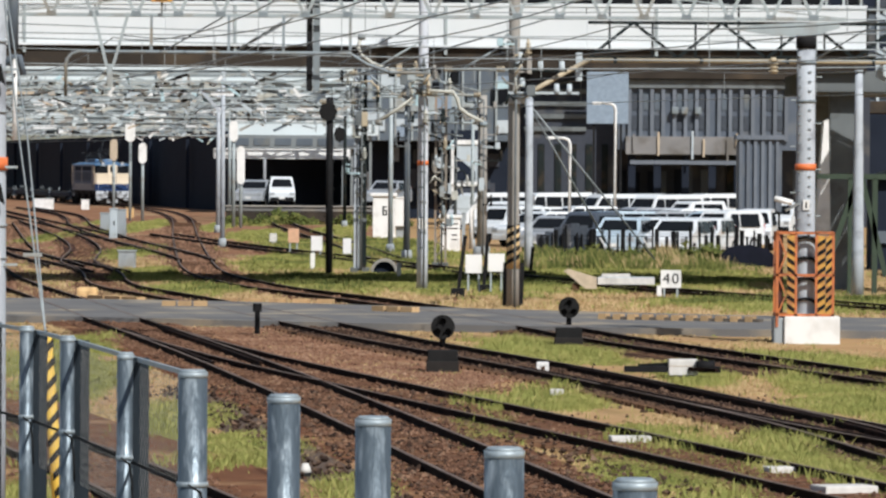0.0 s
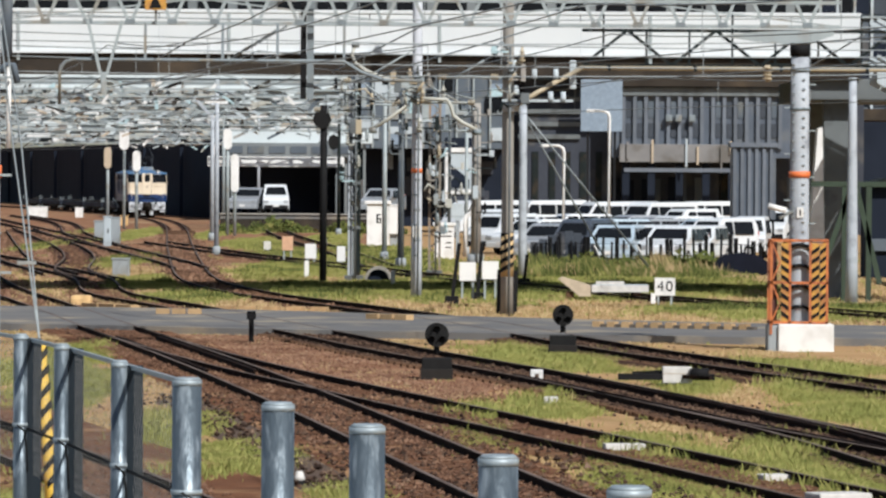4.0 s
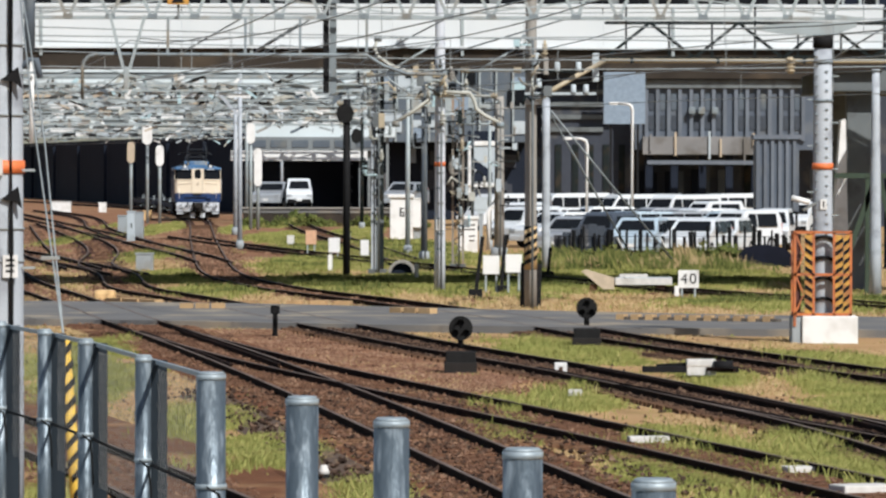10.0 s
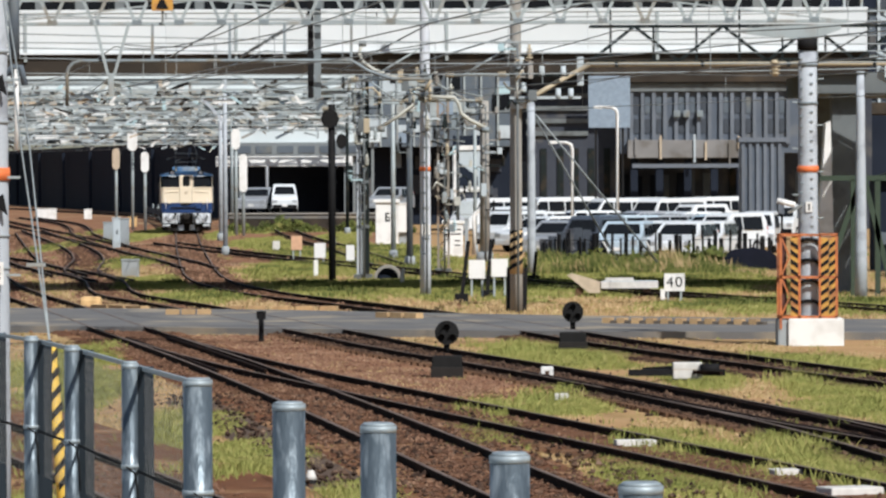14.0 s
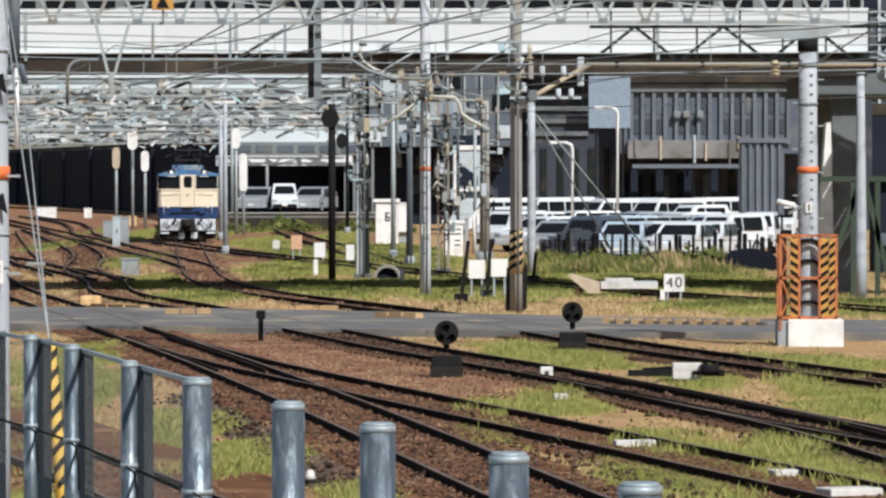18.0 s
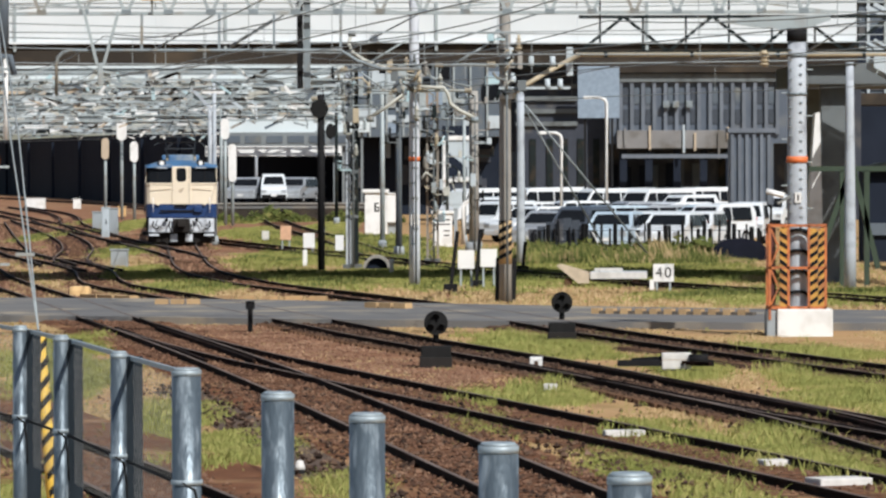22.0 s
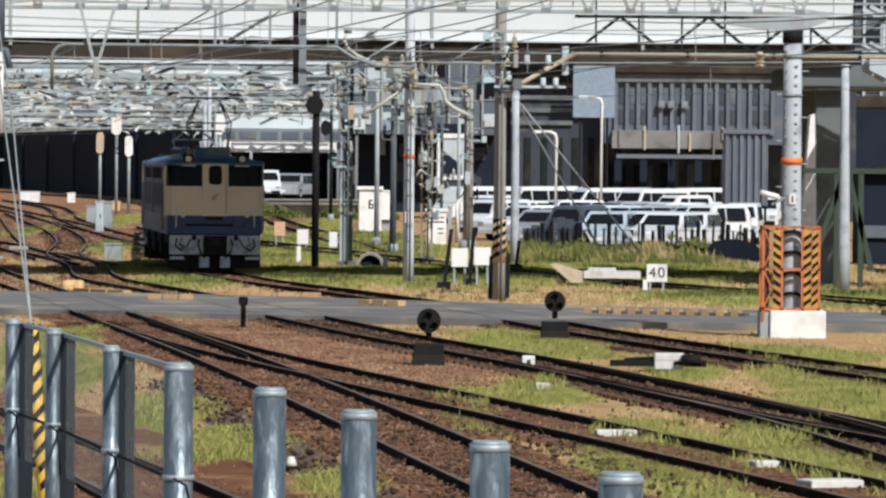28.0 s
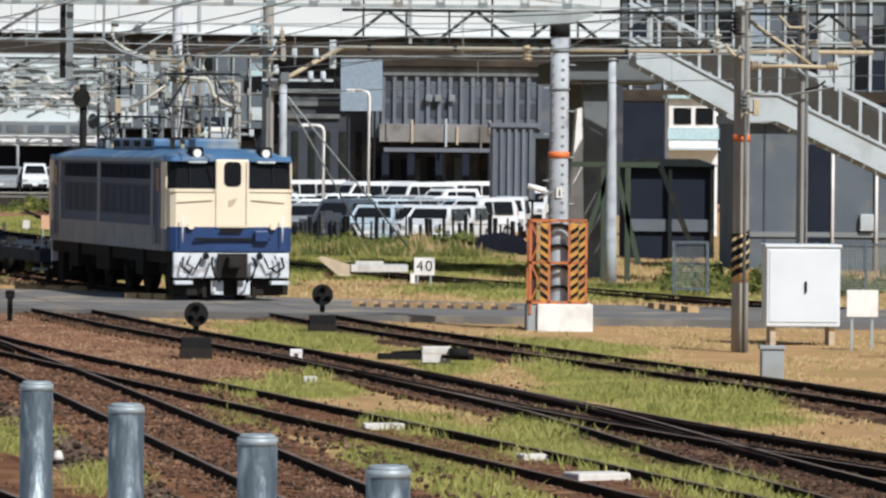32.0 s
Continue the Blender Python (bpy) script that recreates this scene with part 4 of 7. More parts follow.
    part("tie", bar(B(), (x, 0.0, 0.46), (x, 0.35, 0.46), 0.04), M["steelmid"], ng)
tg = gantry(3.57, 16.57, 137.6, 5.94, 0.86, "dark green-grey steel truss gantry beside the footbridge", bays=1.05, chord=0.07, mm="trussgrey", brace=0.075)
for k in range(12):
    part("upright", bar(B(), (0.5 + 1.05 * k, -0.02, 0.001), (0.5 + 1.05 * k, -0.02, 0.86 if k % 3 else 1.25), 0.05), M["trussgrey"], tg)
part("conduit", tube(B(), [(-0.1, -0.16, -0.07), (6.0, -0.16, -0.075), (13.0, -0.16, -0.07)], 0.055, 8), M["beige"], tg, "cream conduit under the truss")
for k in range(6):
    part("clip", box(B(), 0.6 + 2.1 * k, -0.22, -0.14, 0.68 + 2.1 * k, 0.0, 0.03), M["trussgrey"], tg)
# raking arm and insulators between the striped pole and the truss
ra = thing("raking_arm", (0, 134.3, 0), "beige raking arm rising from the striped pole", "bracket")
part("arm", tube(B(), [(1.81, 0, 4.86), (2.71, 0.1, 5.4), (3.56, 3.1, 5.87)], 0.06, 8), M["beige"], ra)
part("collar", tube(B(), [(1.77, 0.1, 4.76), (1.77, 0.1, 5.05)], 0.2, 12), M["pole"], ra)
part("hanger", box(B(), 3.24, 2.9, 5.35, 3.4, 3.05, 6.05, 0.02), M["stairwhite"], ra, "pale hanging plate")
part("crossarm", bar(B(), (1.56, -0.1, 5.02), (3.26, -0.1, 5.02), 0.06), M["stairwhite"], ra)
part("crossarm", bar(B(), (1.56, -0.1, 5.55), (2.97, -0.1, 5.55), 0.05), M["trussgrey"], ra)
for x, z0, z1 in ((2.33, 5.55, 5.78), (2.84, 5.55, 5.78), (2.72, 5.02, 5.24), (3.02, 5.02, 5.24), (1.85, 5.73, 5.99), (1.9, 5.16, 5.38)):
    part("insulator", tube(B(), [(x, -0.1, z0), (x, -0.1, (z0 * 2 + z1) / 3), (x, -0.1, z1)], 0.075, 12, 0.06), M["stairwhite"], ra, "pale porcelain insulator")
rng = random.Random(5)
for Y, yb in ((182, 128), (205, 142), (228, 160), (252, 172), (276, 184), (302, 197), (328, 208), (356, 222), (380, 232)):
    gantry(-46, -2.63 * Y / 182, Y, 3.3 + (288 - yb) / 9962 * Y - 0.3, 0.55, "distant grey catenary gantry over the station throat", bays=2.2, chord=0.065, width=0.2, mm="steel")
    gear = thing("line_gear", (0, Y + 0.15, 0), "mixed pale insulators and fittings hung on a gantry", "fitting", "fittings on the gantries")
    zb = 3.3 + (288 - yb) / 9962 * Y - 0.3
    for k in range(58):
        x = rng.uniform(-0.082, -0.016) * Y
        mm = rng.choice(("stairwhite", "steel", "wire", "beigepale", "slate", "beigepale", "steelmid", "stairwhite", "tan", "sky_teal", "polebrown", "white", "white", "soffit"))
        h, l = rng.uniform(0.1, 0.6), rng.uniform(-0.8, 0.8)
        part("fitting", bar(B(), (x, 0, zb - rng.uniform(0, 0.2)), (x + l, 0, zb - h + rng.uniform(0, 0.7)), rng.uniform(0.05, 0.15)), M[mm], gear)
for Y, px, r, mm in ((228, 396, 0.1, "pole"), (276, 388, 0.11, "pole"), (328, 408, 0.1, "steel"), (302, 612, 0.1, "trussgrey"), (356, 470, 0.1, "pole"), (256, 588, 0.06, "trussgrey")):
    slim_mast((px - 784) / 9962 * Y, Y, 7.0, r, mm, "distant slim catenary mast")
kb = thing("knee_brace", ((396 - 784) / 9962 * 228, 228, 0), "pale knee brace under a gantry", "brace")
part("strut", bar(B(), (-0.05, -0.05, 5.3), (-0.95, -0.05, 6.3), 0.12), M["pole"], kb)


# ---- brackets and insulators on the masts ----
def bracket(at, reach, drop, side, label, mm="steel", dy=0.0):
    """A cantilever arm with a stay, insulators and a steady arm."""
    t = thing("cantilever_arm", at, label, "bracket", "catenary brackets")
    e = side * reach
    part("arm", tube(B(), [(0, 0, 0.001), (e * 0.5, dy * 0.5, 0.02), (e, dy, 0.001)], 0.035, 8), M[mm], t)
    part("stay", tube(B(), [(0, 0, drop), (e * 0.75, dy * 0.75, 0.001)], 0.026, 8), M[mm], t)
    part("steady_arm", tube(B(), [(e * 0.9, dy * 0.9, -0.02), (e * 0.95, dy, -0.35), (e * 0.45, dy, -0.5)], 0.02, 6), M["steel"], t)
    for f in (0.1, 0.88):
        b = B()
        for q in range(4):
            tube(b, [(e * f + side * 0.05 * q, dy * f, 0.02), (e * f + side * (0.05 * q + 0.025), dy * f, 0.02)], 0.075, 10)
        part("insulator", b, M["beige"], t, "ribbed beige insulator")
    return t


ML = "galvanised cantilever bracket with beige insulators"
bracket((-0.56, 151.8, 5.74), 2.0, 0.9, -1, ML)
bracket((-0.47, 151.8, 5.17), 1.5, 0.6, 1, ML)
bracket((1.63, 134.3, 5.56), 1.6, 0.7, -1, ML)
bracket((-2.54, 175.8, 5.47), 1.4, 0.8, 1, ML)
bracket((-2.58, 175.8, 5.21), 1.2, 0.6, -1, ML)
bracket((-1.24, 199.8, 5.67), 1.6, 0.8, -1, ML)
bracket((1.49, 209.8, 4.84), 1.6, 0.9, -1, ML)
bracket((9.54, 98.2, 4.87), 1.7, 0.9, 1, ML, "beige")
bracket((12.75, 118, 5.68), 1.2, 0.5, 1, ML)
li = thing("line_insulator", (6.42, 109.4, 0), "yellowish insulator string hung beside the pole", "insulator")
part("string", tube(B(), [(0, 0, 5.42), (0.02, 0, 5.1)], 0.06, 10), M["beige"], li)
for k in range(4):
    part("shed", tube(B(), [(0.005, 0, 5.38 - 0.07 * k), (0.005, 0, 5.355 - 0.07 * k)], 0.1, 10), M["beige"], li)
part("arm", bar(B(), (0, 0, 5.43), (0.66, 0.05, 5.43), 0.05), M["trussgrey"], li)
def pole_gear(x, Y, z0, z1, spread, n, seed, label):
    """Insulators, clamps, short arms and cable loops strapped round a mast."""
    q = random.Random(seed)
    t = thing("mast_fittings", (x, Y, 0), label, "fitting", "fittings on the masts")
    part("riser_cable", tube(B(), [(0.04, -0.1, 0), (0.04, -0.1, z1)], 0.03, 6), M["pierdark"], t, "dark riser cable")
    for k in range(n):
        z, e = q.uniform(z0, z1), q.uniform(-spread, spread)
        mm = q.choice(("beige", "stairwhite", "steelmid", "pierdark", "polebrown", "steel", "beigepale", "sky_teal", "trussgrey", "dark"))
        kind_ = q.random()
        if kind_ < 0.4:
            part("arm", tube(B(), [(0, -0.12, z), (e * 0.6, -0.16, z + q.uniform(-0.05, 0.2)), (e, -0.16, z + q.uniform(-0.3, 0.3))], q.uniform(0.022, 0.04), 6), M[mm], t)
        elif kind_ < 0.75:
            b = B()
            for i in range(4):
                tube(b, [(e, -0.16, z + 0.07 * i), (e, -0.16, z + 0.07 * i + 0.04)], q.uniform(0.05, 0.085), 8)
            tube(b, [(e, -0.16, z - 0.06), (e, -0.16, z + 0.34)], 0.03, 6)
            bar(b, (0, -0.12, z - 0.04), (e, -0.16, z - 0.04), 0.04)
            part("insulator", b, M[mm], t)
        else:
            w = q.uniform(0.1, 0.22)
            b = box(B(), e - w / 2, -0.3, z, e + w / 2, -0.14, z + q.uniform(0.15, 0.5), 0.015)
            bar(b, (0, -0.12, z + 0.05), (e, -0.16, z + 0.05), 0.04)
            part("box", b, M[mm], t)
    return t


PG = "mixed insulators, clamps and small boxes on a mast"
pole_gear(-0.52, 151.8, 4.4, 6.0, 0.8, 16, 1, PG)
pole_gear(-2.55, 175.8, 2.6, 6.0, 0.6, 22, 2, PG)
pole_gear(-0.04, 185.7, 1.2, 5.5, 0.5, 26, 3, PG)
pole_gear(1.5, 209.7, 1.6, 5.7, 0.7, 20, 4, PG)
pole_gear(1.71, 134.3, 4.6, 6.3, 0.45, 14, 5, PG)
pole_gear(-1.24, 199.7, 2.2, 6.2, 0.5, 14, 6, PG)
pole_gear(0.55, 232, 1.0, 5.4, 0.7, 18, 7, PG)
slim_mast(0.55, 232, 5.5, 0.07, "steelmid", "slim grey mast hung with insulators")
pole_gear(9.54, 98.0, 3.9, 6.5, 0.5, 10, 9, PG)
pole_gear(12.75, 117.8, 4.6, 6.9, 0.6, 12, 10, PG)
# long feeder pipe hung below the near gantry
pp = thing("feeder_pipe", (0, 106.2, 0), "grey bent pipe hung below the gantry", "pipe")
part("pipe", tube(B(), [(-7.11, 0, 4.54), (-7.11, 0, 5.11), (-7.08, 0, 5.26), (-6.99, 0, 5.35), (-6.84, 0, 5.39), (-1.75, 0, 5.38), (-1.43, 0, 5.18), (-1, 0, 5.03), (-0.26, 0, 5.02)], 0.034, 8), M["steelmid"], pp)
for px in (268, 405, 502, 620):
    part("hanger", bar(B(), ((px - 784) / 9962 * 106.2, 0, 5.39), ((px - 784) / 9962 * 106.2, 0.1, 6.08), 0.05), M["steelmid"], pp)
vb = thing("vee_hanger", (0, 106.3, 0), "grey V-shaped dropper frame", "hanger", "V-shaped droppers")
for x0, z0, x1 in ((-6.586, 6.14, -6.33), (-5.927, 6.12, -6.215)):
    part("arm", bar(B(), (x0, -0.2, z0), (x1, -0.2, 5.11), 0.055), M["steel"], vb)
part("stem", box(B(), -6.325, -0.26, 4.735, -6.22, -0.15, 5.15, 0.02), M["steel"], vb)
lp = thing("lattice_post", (-2.49, 106.6, 4.67), "dark and pale twin hanging post", "post")
part("dark_half", box(B(), -0.09, 0, 0.001, 0.02, 0.1, 2.0), M["dark"], lp)
part("pale_half", box(B(), 0.03, 0.02, 0.001, 0.16, 0.14, 2.0), M["steelmid"], lp)
mn = thing("cross_girder", (0, 109.9, 0), "white bowed cross girder on the big pole", "girder")
b = B()
prism(b, [(5.5, 6.0), (6.28, 6.08), (7.75, 6.14), (7.75, 6.02), (7.3, 5.86), (6.85, 5.84), (6.17, 5.9)], "y", 0, 0.12)
part("girder", b, M["steel"], mn)

op = thing("marker_plate", (-5.31, 106.25, 6.52), "red and amber marker plate on the gantry", "plate")
part("plate", box(B(), -0.2, -0.03, 0.065, 0.2, 0.03, 0.36, 0.01), M["red"], op, "red upper plate")
part("plate", box(B(), -0.2, -0.03, -0.19, 0.2, 0.03, 0.06, 0.01), M["guardyellow"], op, "amber lower plate")
part("triangle", prism(B(), [(-0.12, -0.16), (0.12, -0.16), (0.03, 0.03), (-0.05, 0.02)], "y", -0.036, -0.031), M["dark"], op)
part("stem", box(B(), -0.02, 0.03, -0.45, 0.02, 0.16, 0.12), M["steelmid"], op)
fl = thing("floodlight", (7.05, 109.3, 2.65), "white tubular floodlight on an arm", "light")
part("lamp_tube", tube(B(), [(6.45 - 7.05, -0.1, 0.04), (6.8 - 7.05, -0.1, -0.05)], 0.055, 12), M["white"], fl)
part("arm", bar(B(), (6.67 - 7.05, -0.08, 0.0), (-0.05, 0.1, -0.02), 0.05), M["steelmid"], fl)

for pts, lab in (([(-0.52, 151.8, 5.28), (-0.3, 151.6, 5.28), (0.29, 151.5, 5.25), (0.4, 151.5, 5.06), (0.46, 151.5, 4.82), (0.7, 151.5, 4.64), (1.11, 151.5, 4.44)], "cream bent pipe arm on the slender pole"), ([(-0.55, 151.8, 5.54), (-0.91, 151.6, 5.46), (-0.81, 151.6, 5.25), (-0.82, 151.6, 5.06), (-1.2, 151.6, 4.79), (-1.7, 151.6, 4.47)], "cream bent pipe arm on the slender pole"), ([(-0.55, 151.8, 5.77), (-1.28, 151.6, 5.79), (-1.89, 151.6, 6.01), (-2.19, 151.6, 6.22), (-2.28, 151.6, 6.45), (-2.19, 151.6, 6.77)], "cream bent pipe arm on the slender pole")):
    ba = thing("bent_pipe_arm", pts[0], lab, "bracket", "bent pipe arms")
    part("pipe", tube(B(), [tuple(Vector(q) - Vector(pts[0]) + Vector((0, 0, 0.001))) for q in pts], 0.05, 8), M["beigepale"], ba)
    part("collar", tube(B(), [(0, 0.2, -0.1), (0, 0.2, 0.1)], 0.19, 12), M["steelmid"], ba)
    q = Vector(pts[-1]) - Vector(pts[0])
    part("insulator", tube(B(), [q - Vector((0.1, 0, 0.05)), q + Vector((0.1, 0, -0.05))], 0.085, 10), M["steelmid"], ba)

# ---- wires ----
def wire(pts, r=0.011, sag=0.0, label="thin grey wire of the overhead line"):
    run = [Vector(pts[0])]
    for p, q in zip(pts, pts[1:]):
        p, q = Vector(p), Vector(q)
        n = 8 if sag else 1
        run += [p.lerp(q, k / n) - Vector((0, 0, sag * 4 * (k / n) * (1 - k / n))) for k in range(1, n + 1)]
    return single("overhead_wire", tube(B(), run, r, 5), M["wire"], (0, 0, 0), label, "wire", "overhead wires")


for k in ("main", "middle", "yard_left", "yard_branch", "loop", "near"):
    pth = PATHS[k]
    pts = [p for p in pth[:: 30]] + [pth[-1]]
    hi = [(p.x, p.y, 5.55) for p in pts if p.y > 44]
    wire([(x, y, 5.05) for x, y, z in hi], 0.010)
    wire([(x, y, 5.95) for x, y, z in hi], 0.012, 0.35, "sagging grey messenger wire")
    t = single("droppers", B(), M["wire"], (0, 0, 0), "thin dropper wires of the overhead line", "wire", kind="stuff")
    b = B()
    for p, q in zip(hi, hi[1:]):
        for f in (0.2, 0.4, 0.6, 0.8):
            m_p = Vector(p).lerp(Vector(q), f)
            bar(b, (m_p.x, m_p.y, 5.05), (m_p.x, m_p.y, 5.95 - 1.4 * f * (1 - f)), 0.012)
    b.to_mesh(t.data)
    b.free()
for y0, y1 in ((8, 24), (58, 44), (66, 76), (40, 66), (14, 2), (84, 96), (112, 104)):
    wire([(-9.71, 112, 3.3 + (288 - y0) / 9962 * 112), (12.75, 118, 3.3 + (288 - y1) / 9962 * 118)], 0.013, 0.12)
for p, q in (((600, 112), (760, 28)), ((288, 92), (395, 30)), ((425, 84), (500, 38)), ((640, 128), (1000, 20)), ((1440, 100), (1540, 40)), ((420, 90), (520, 30))):
    wire([((p[0] - 784) / 9962 * 126, 126, 3.3 + (288 - p[1]) / 9962 * 126), ((q[0] - 784) / 9962 * 120, 120, 3.3 + (288 - q[1]) / 9962 * 120)], 0.02, 0.0, "slanting grey stay rod of the gantry")
for p, q in (((942, 190), (1092, 452)), ((946, 190), (1160, 452))):
    wire([((p[0] - 784) / 9962 * 182, 182, 3.3 + (288 - p[1]) / 9962 * 182), ((q[0] - 784) / 9962 * 186, 186, 3.3 + (288 - q[1]) / 9962 * 186)], 0.03, 0.0, "pale stay wire of a pole")


# ---- signals and trackside boxes ----
def dwarf_signal(x, y, label):
    t = thing("dwarf_signal", (x, y, 0), label, "signal", "dwarf signals beside the rails")
    part("plinth", box(B(), -0.25, -0.22, 0, 0.25, 0.22, 0.24, 0.02), M["black"], t)
    part("foot", box(B(), -0.27, -0.26, 0, 0.27, 0.24, 0.06, 0.015), M["bogie"], t)
    part("stem", tube(B(), [(0, 0, 0.3), (0, 0, 0.5)], 0.05, 10), M["dark"], t)
    b = B()
    pts = [(0.2 * math.cos(radians(a)), 0.2 * math.sin(radians(a)) + 0.62) for a in range(0, 360, 20)]
    prism(b, pts, "y", -0.1, 0.12)
    part("head", b, M["black"], t, "round black lamp head")
    for dx, dz in ((-0.09, 0.55), (0.09, 0.55), (0.0, 0.72)):
        part("lens", disc(B(), (dx, -0.1, dz), (0, -1, 0), 0.05, 0.015, 12), M["glass"], t)
        b = B()
        pp_ = [(dx + 0.065 * math.cos(radians(a)), dz + 0.065 * math.sin(radians(a))) for a in range(0, 181, 20)]
        pq_ = [(dx + 0.055 * math.cos(radians(a)), dz + 0.055 * math.sin(radians(a))) for a in range(180, -1, -20)]
        prism(b, pp_ + pq_, "y", -0.2, -0.09)
        part("hood", b, M["black"], t)
    return t


dwarf_signal(0.03, 92.82, "black round dwarf signal on a dark plinth")
dwarf_signal(2.41, 106.09, "black round dwarf signal standing in weeds")


def plate_post(x, y, z0, z1, w, label, mm="white", name="trackside_sign", text="", legs=1, back=None):
    """A plate between z0 and z1 on one or two posts."""
    t = thing(name, (x, y, 0), label, "sign")
    part("plate", box(B(), -w / 2, -0.02, z0, w / 2, 0.02, z1, 0.006), M[mm], t)
    for s in ((0,) if legs == 1 else (-0.32, 0.32)):
        part("post", bar(B(), (s * w, 0.04, 0), (s * w, 0.04, z1 - 0.05), 0.05), M["steel" if mm != "dark" else "dark"], t)
    if text:
        for k, ch in enumerate(text):
            cu = bpy.data.curves.new("numeral", "FONT")
            cu.body, cu.size, cu.align_x, cu.align_y, cu.extrude = ch, (z1 - z0) * 0.82, "CENTER", "CENTER", 0.003
            ft = new("numeral_text", cu)
            me = bpy.data.meshes.new_from_object(ft)
            bpy.data.objects.remove(ft)
            me.materials.clear()
            me.materials.append(M["dark"])
            o = new("numeral", me)
            o.parent = t
            o.matrix_basis = pose((k - (len(text) - 1) / 2) * (z1 - z0) * 0.5, -0.026, (z0 + z1) / 2, 90, 0, 0)
            o["label"] = "dark numeral"
    return t


plate_post(5.93, 145.38, 0.15, 0.61, 0.53, "white speed sign with the dark number 40", text="40", legs=2)
plate_post(5.63, 145.38, -0.06, 0.21, 0.12, "small white marker plate on a post")
for px, by, y0, y1, w, mm, lab in (
        (841, 516, 447, 480, 0.44, "white", "plain white square trackside sign"), (881, 517, 445, 477, 0.44, "white", "plain white square trackside sign"),
        (522, 446, 403, 428, 0.42, "peach", "peach-coloured square trackside sign"), (563, 452, 416, 442, 0.42, "white", "plain white square trackside sign"),
        (617, 455, 420, 447, 0.30, "white", "narrow plain white trackside sign"), (556, 476, 446, 474, 0.14, "white", "small white marker stake by a mast"),
        (486, 432, 412, 430, 0.3, "stone", "grey-white marker plate on a post"), (709, 490, 462, 486, 0.12, "stone", "short white marker post in grass")):
    Y = 34170 / (by - 288)
    plate_post((px - 784) / 9962 * Y, Y, 3.3 + (288 - y1) / 9962 * Y, 3.3 + (288 - y0) / 9962 * Y, w, lab, mm, legs=2 if w > 0.35 else 1)


def cabinet(x, y, w, d, h, label, mm="white", legs=0.0, door=True):
    t = thing("equipment_cabinet", (x, y, 0), label, "cabinet")
    part("body", box(B(), -w / 2, -d / 2, legs, w / 2, d / 2, h, 0.02), M[mm], t)
    part("lid", box(B(), -w / 2 - 0.03, -d / 2 - 0.03, h, w / 2 + 0.03, d / 2 + 0.03, h + 0.05, 0.01), M[mm], t)
    if door:
        dr = part("door", box(B(), -w / 2 + 0.05, -d / 2 - 0.018, legs + 0.08, w / 2 - 0.05, -d / 2 - 0.003, h - 0.06, 0.006), M[mm], t)
        part("handle", box(B(), 0.02, -d / 2 - 0.05, (h + legs) / 2 - 0.1, 0.06, -d / 2 - 0.018, (h + legs) / 2 + 0.1), M["dark"], dr)
    if legs:
        for s in (-1, 1):
            part("leg", box(B(), s * w * 0.4 - 0.05, -d * 0.4, 0, s * w * 0.4 + 0.05, d * 0.4, legs), M["tan"], t)
    return t


rc = cabinet(-2.68, 262, 1.05, 0.8, 1.82, "tall white relay cabinet with a lid and a small dark number", door=False)
part("lid", box(B(), -0.64, -0.5, 1.8, 0.6, 0.45, 1.96, 0.03), M["white"], rc)
# tan strip paints the shadow line below the lid
part("lid_shadow_gap", box(B(), -0.5, -0.41, 1.76, 0.5, -0.402, 1.8), M["tan"], rc)
for x0, z0, x1, z1 in ((-0.08, 0.92, 0.0, 1.34), (0.0, 1.28, 0.13, 1.34), (0.0, 0.92, 0.13, 0.98), (0.08, 0.92, 0.14, 1.16), (0.0, 1.1, 0.1, 1.16)):
    part("mark", box(B(), x0, -0.408, z0, x1, -0.402, z1), M["dark"], rc)
part("side_plinth", box(B(), 0.55, -0.2, 0, 1.02, 0.3, 0.42), M["concrete"], rc)
rb = thing("wall_box", (-1.95, 262, 0), "white side box fixed to a relay cabinet", "box")
part("body", box(B(), -0.26, -0.4, 0.42, 0.24, 0.3, 1.74, 0.02), M["white"], rb)
part("lid", box(B(), -0.28, -0.43, 1.72, 0.27, 0.33, 1.79, 0.02), M["white"], rb)
lc = cabinet(0.34, 222, 0.78, 0.6, 1.2, "white cabinet with louvred front", door=False)
part("lid", box(B(), -0.45, -0.36, 1.18, 0.45, 0.34, 1.32, 0.03), M["white"], lc)
for x0, x1, z in ((-0.3, 0.3, 0.94), (-0.3, 0.3, 0.76), (0.05, 0.28, 0.5), (0.05, 0.28, 0.32)):
    part("louvre_slot", box(B(), x0, -0.308, z, x1, -0.302, z + 0.05), M["soffit"], lc)
mb = thing("meter_post", (0.88, 228, 0), "pale grey board on a slim post", "post")
part("post", box(B(), -0.07, -0.04, 0, 0.08, 0.04, 1.7), M["concrete"], mb)
part("board", box(B(), -0.28, -0.1, 1.5, 0.27, 0.06, 2.04, 0.03), M["stairwhite"], mb)
part("board_foot", prism(B(), [(-0.28, 1.52), (0.27, 1.52), (0.08, 1.34), (-0.07, 1.34)], "y", -0.08, 0.05), M["stairwhite"], mb)
hp = thing("vent_pipe", (1.2, 229, 0), "white pipe bent over at its head", "pipe")
part("pipe", tube(B(), [(0, 0, 0), (0, 0, 1.4), (0.06, 0, 1.56), (0.2, 0, 1.64), (0.3, 0, 1.8), (0.32, 0, 2.05)], 0.085, 10), M["white"], hp)
cabinet(11.04, 102.2, 1.34, 0.9, 1.66, "large white trackside equipment cabinet on a tan plinth", "cabwhite", legs=0.22)
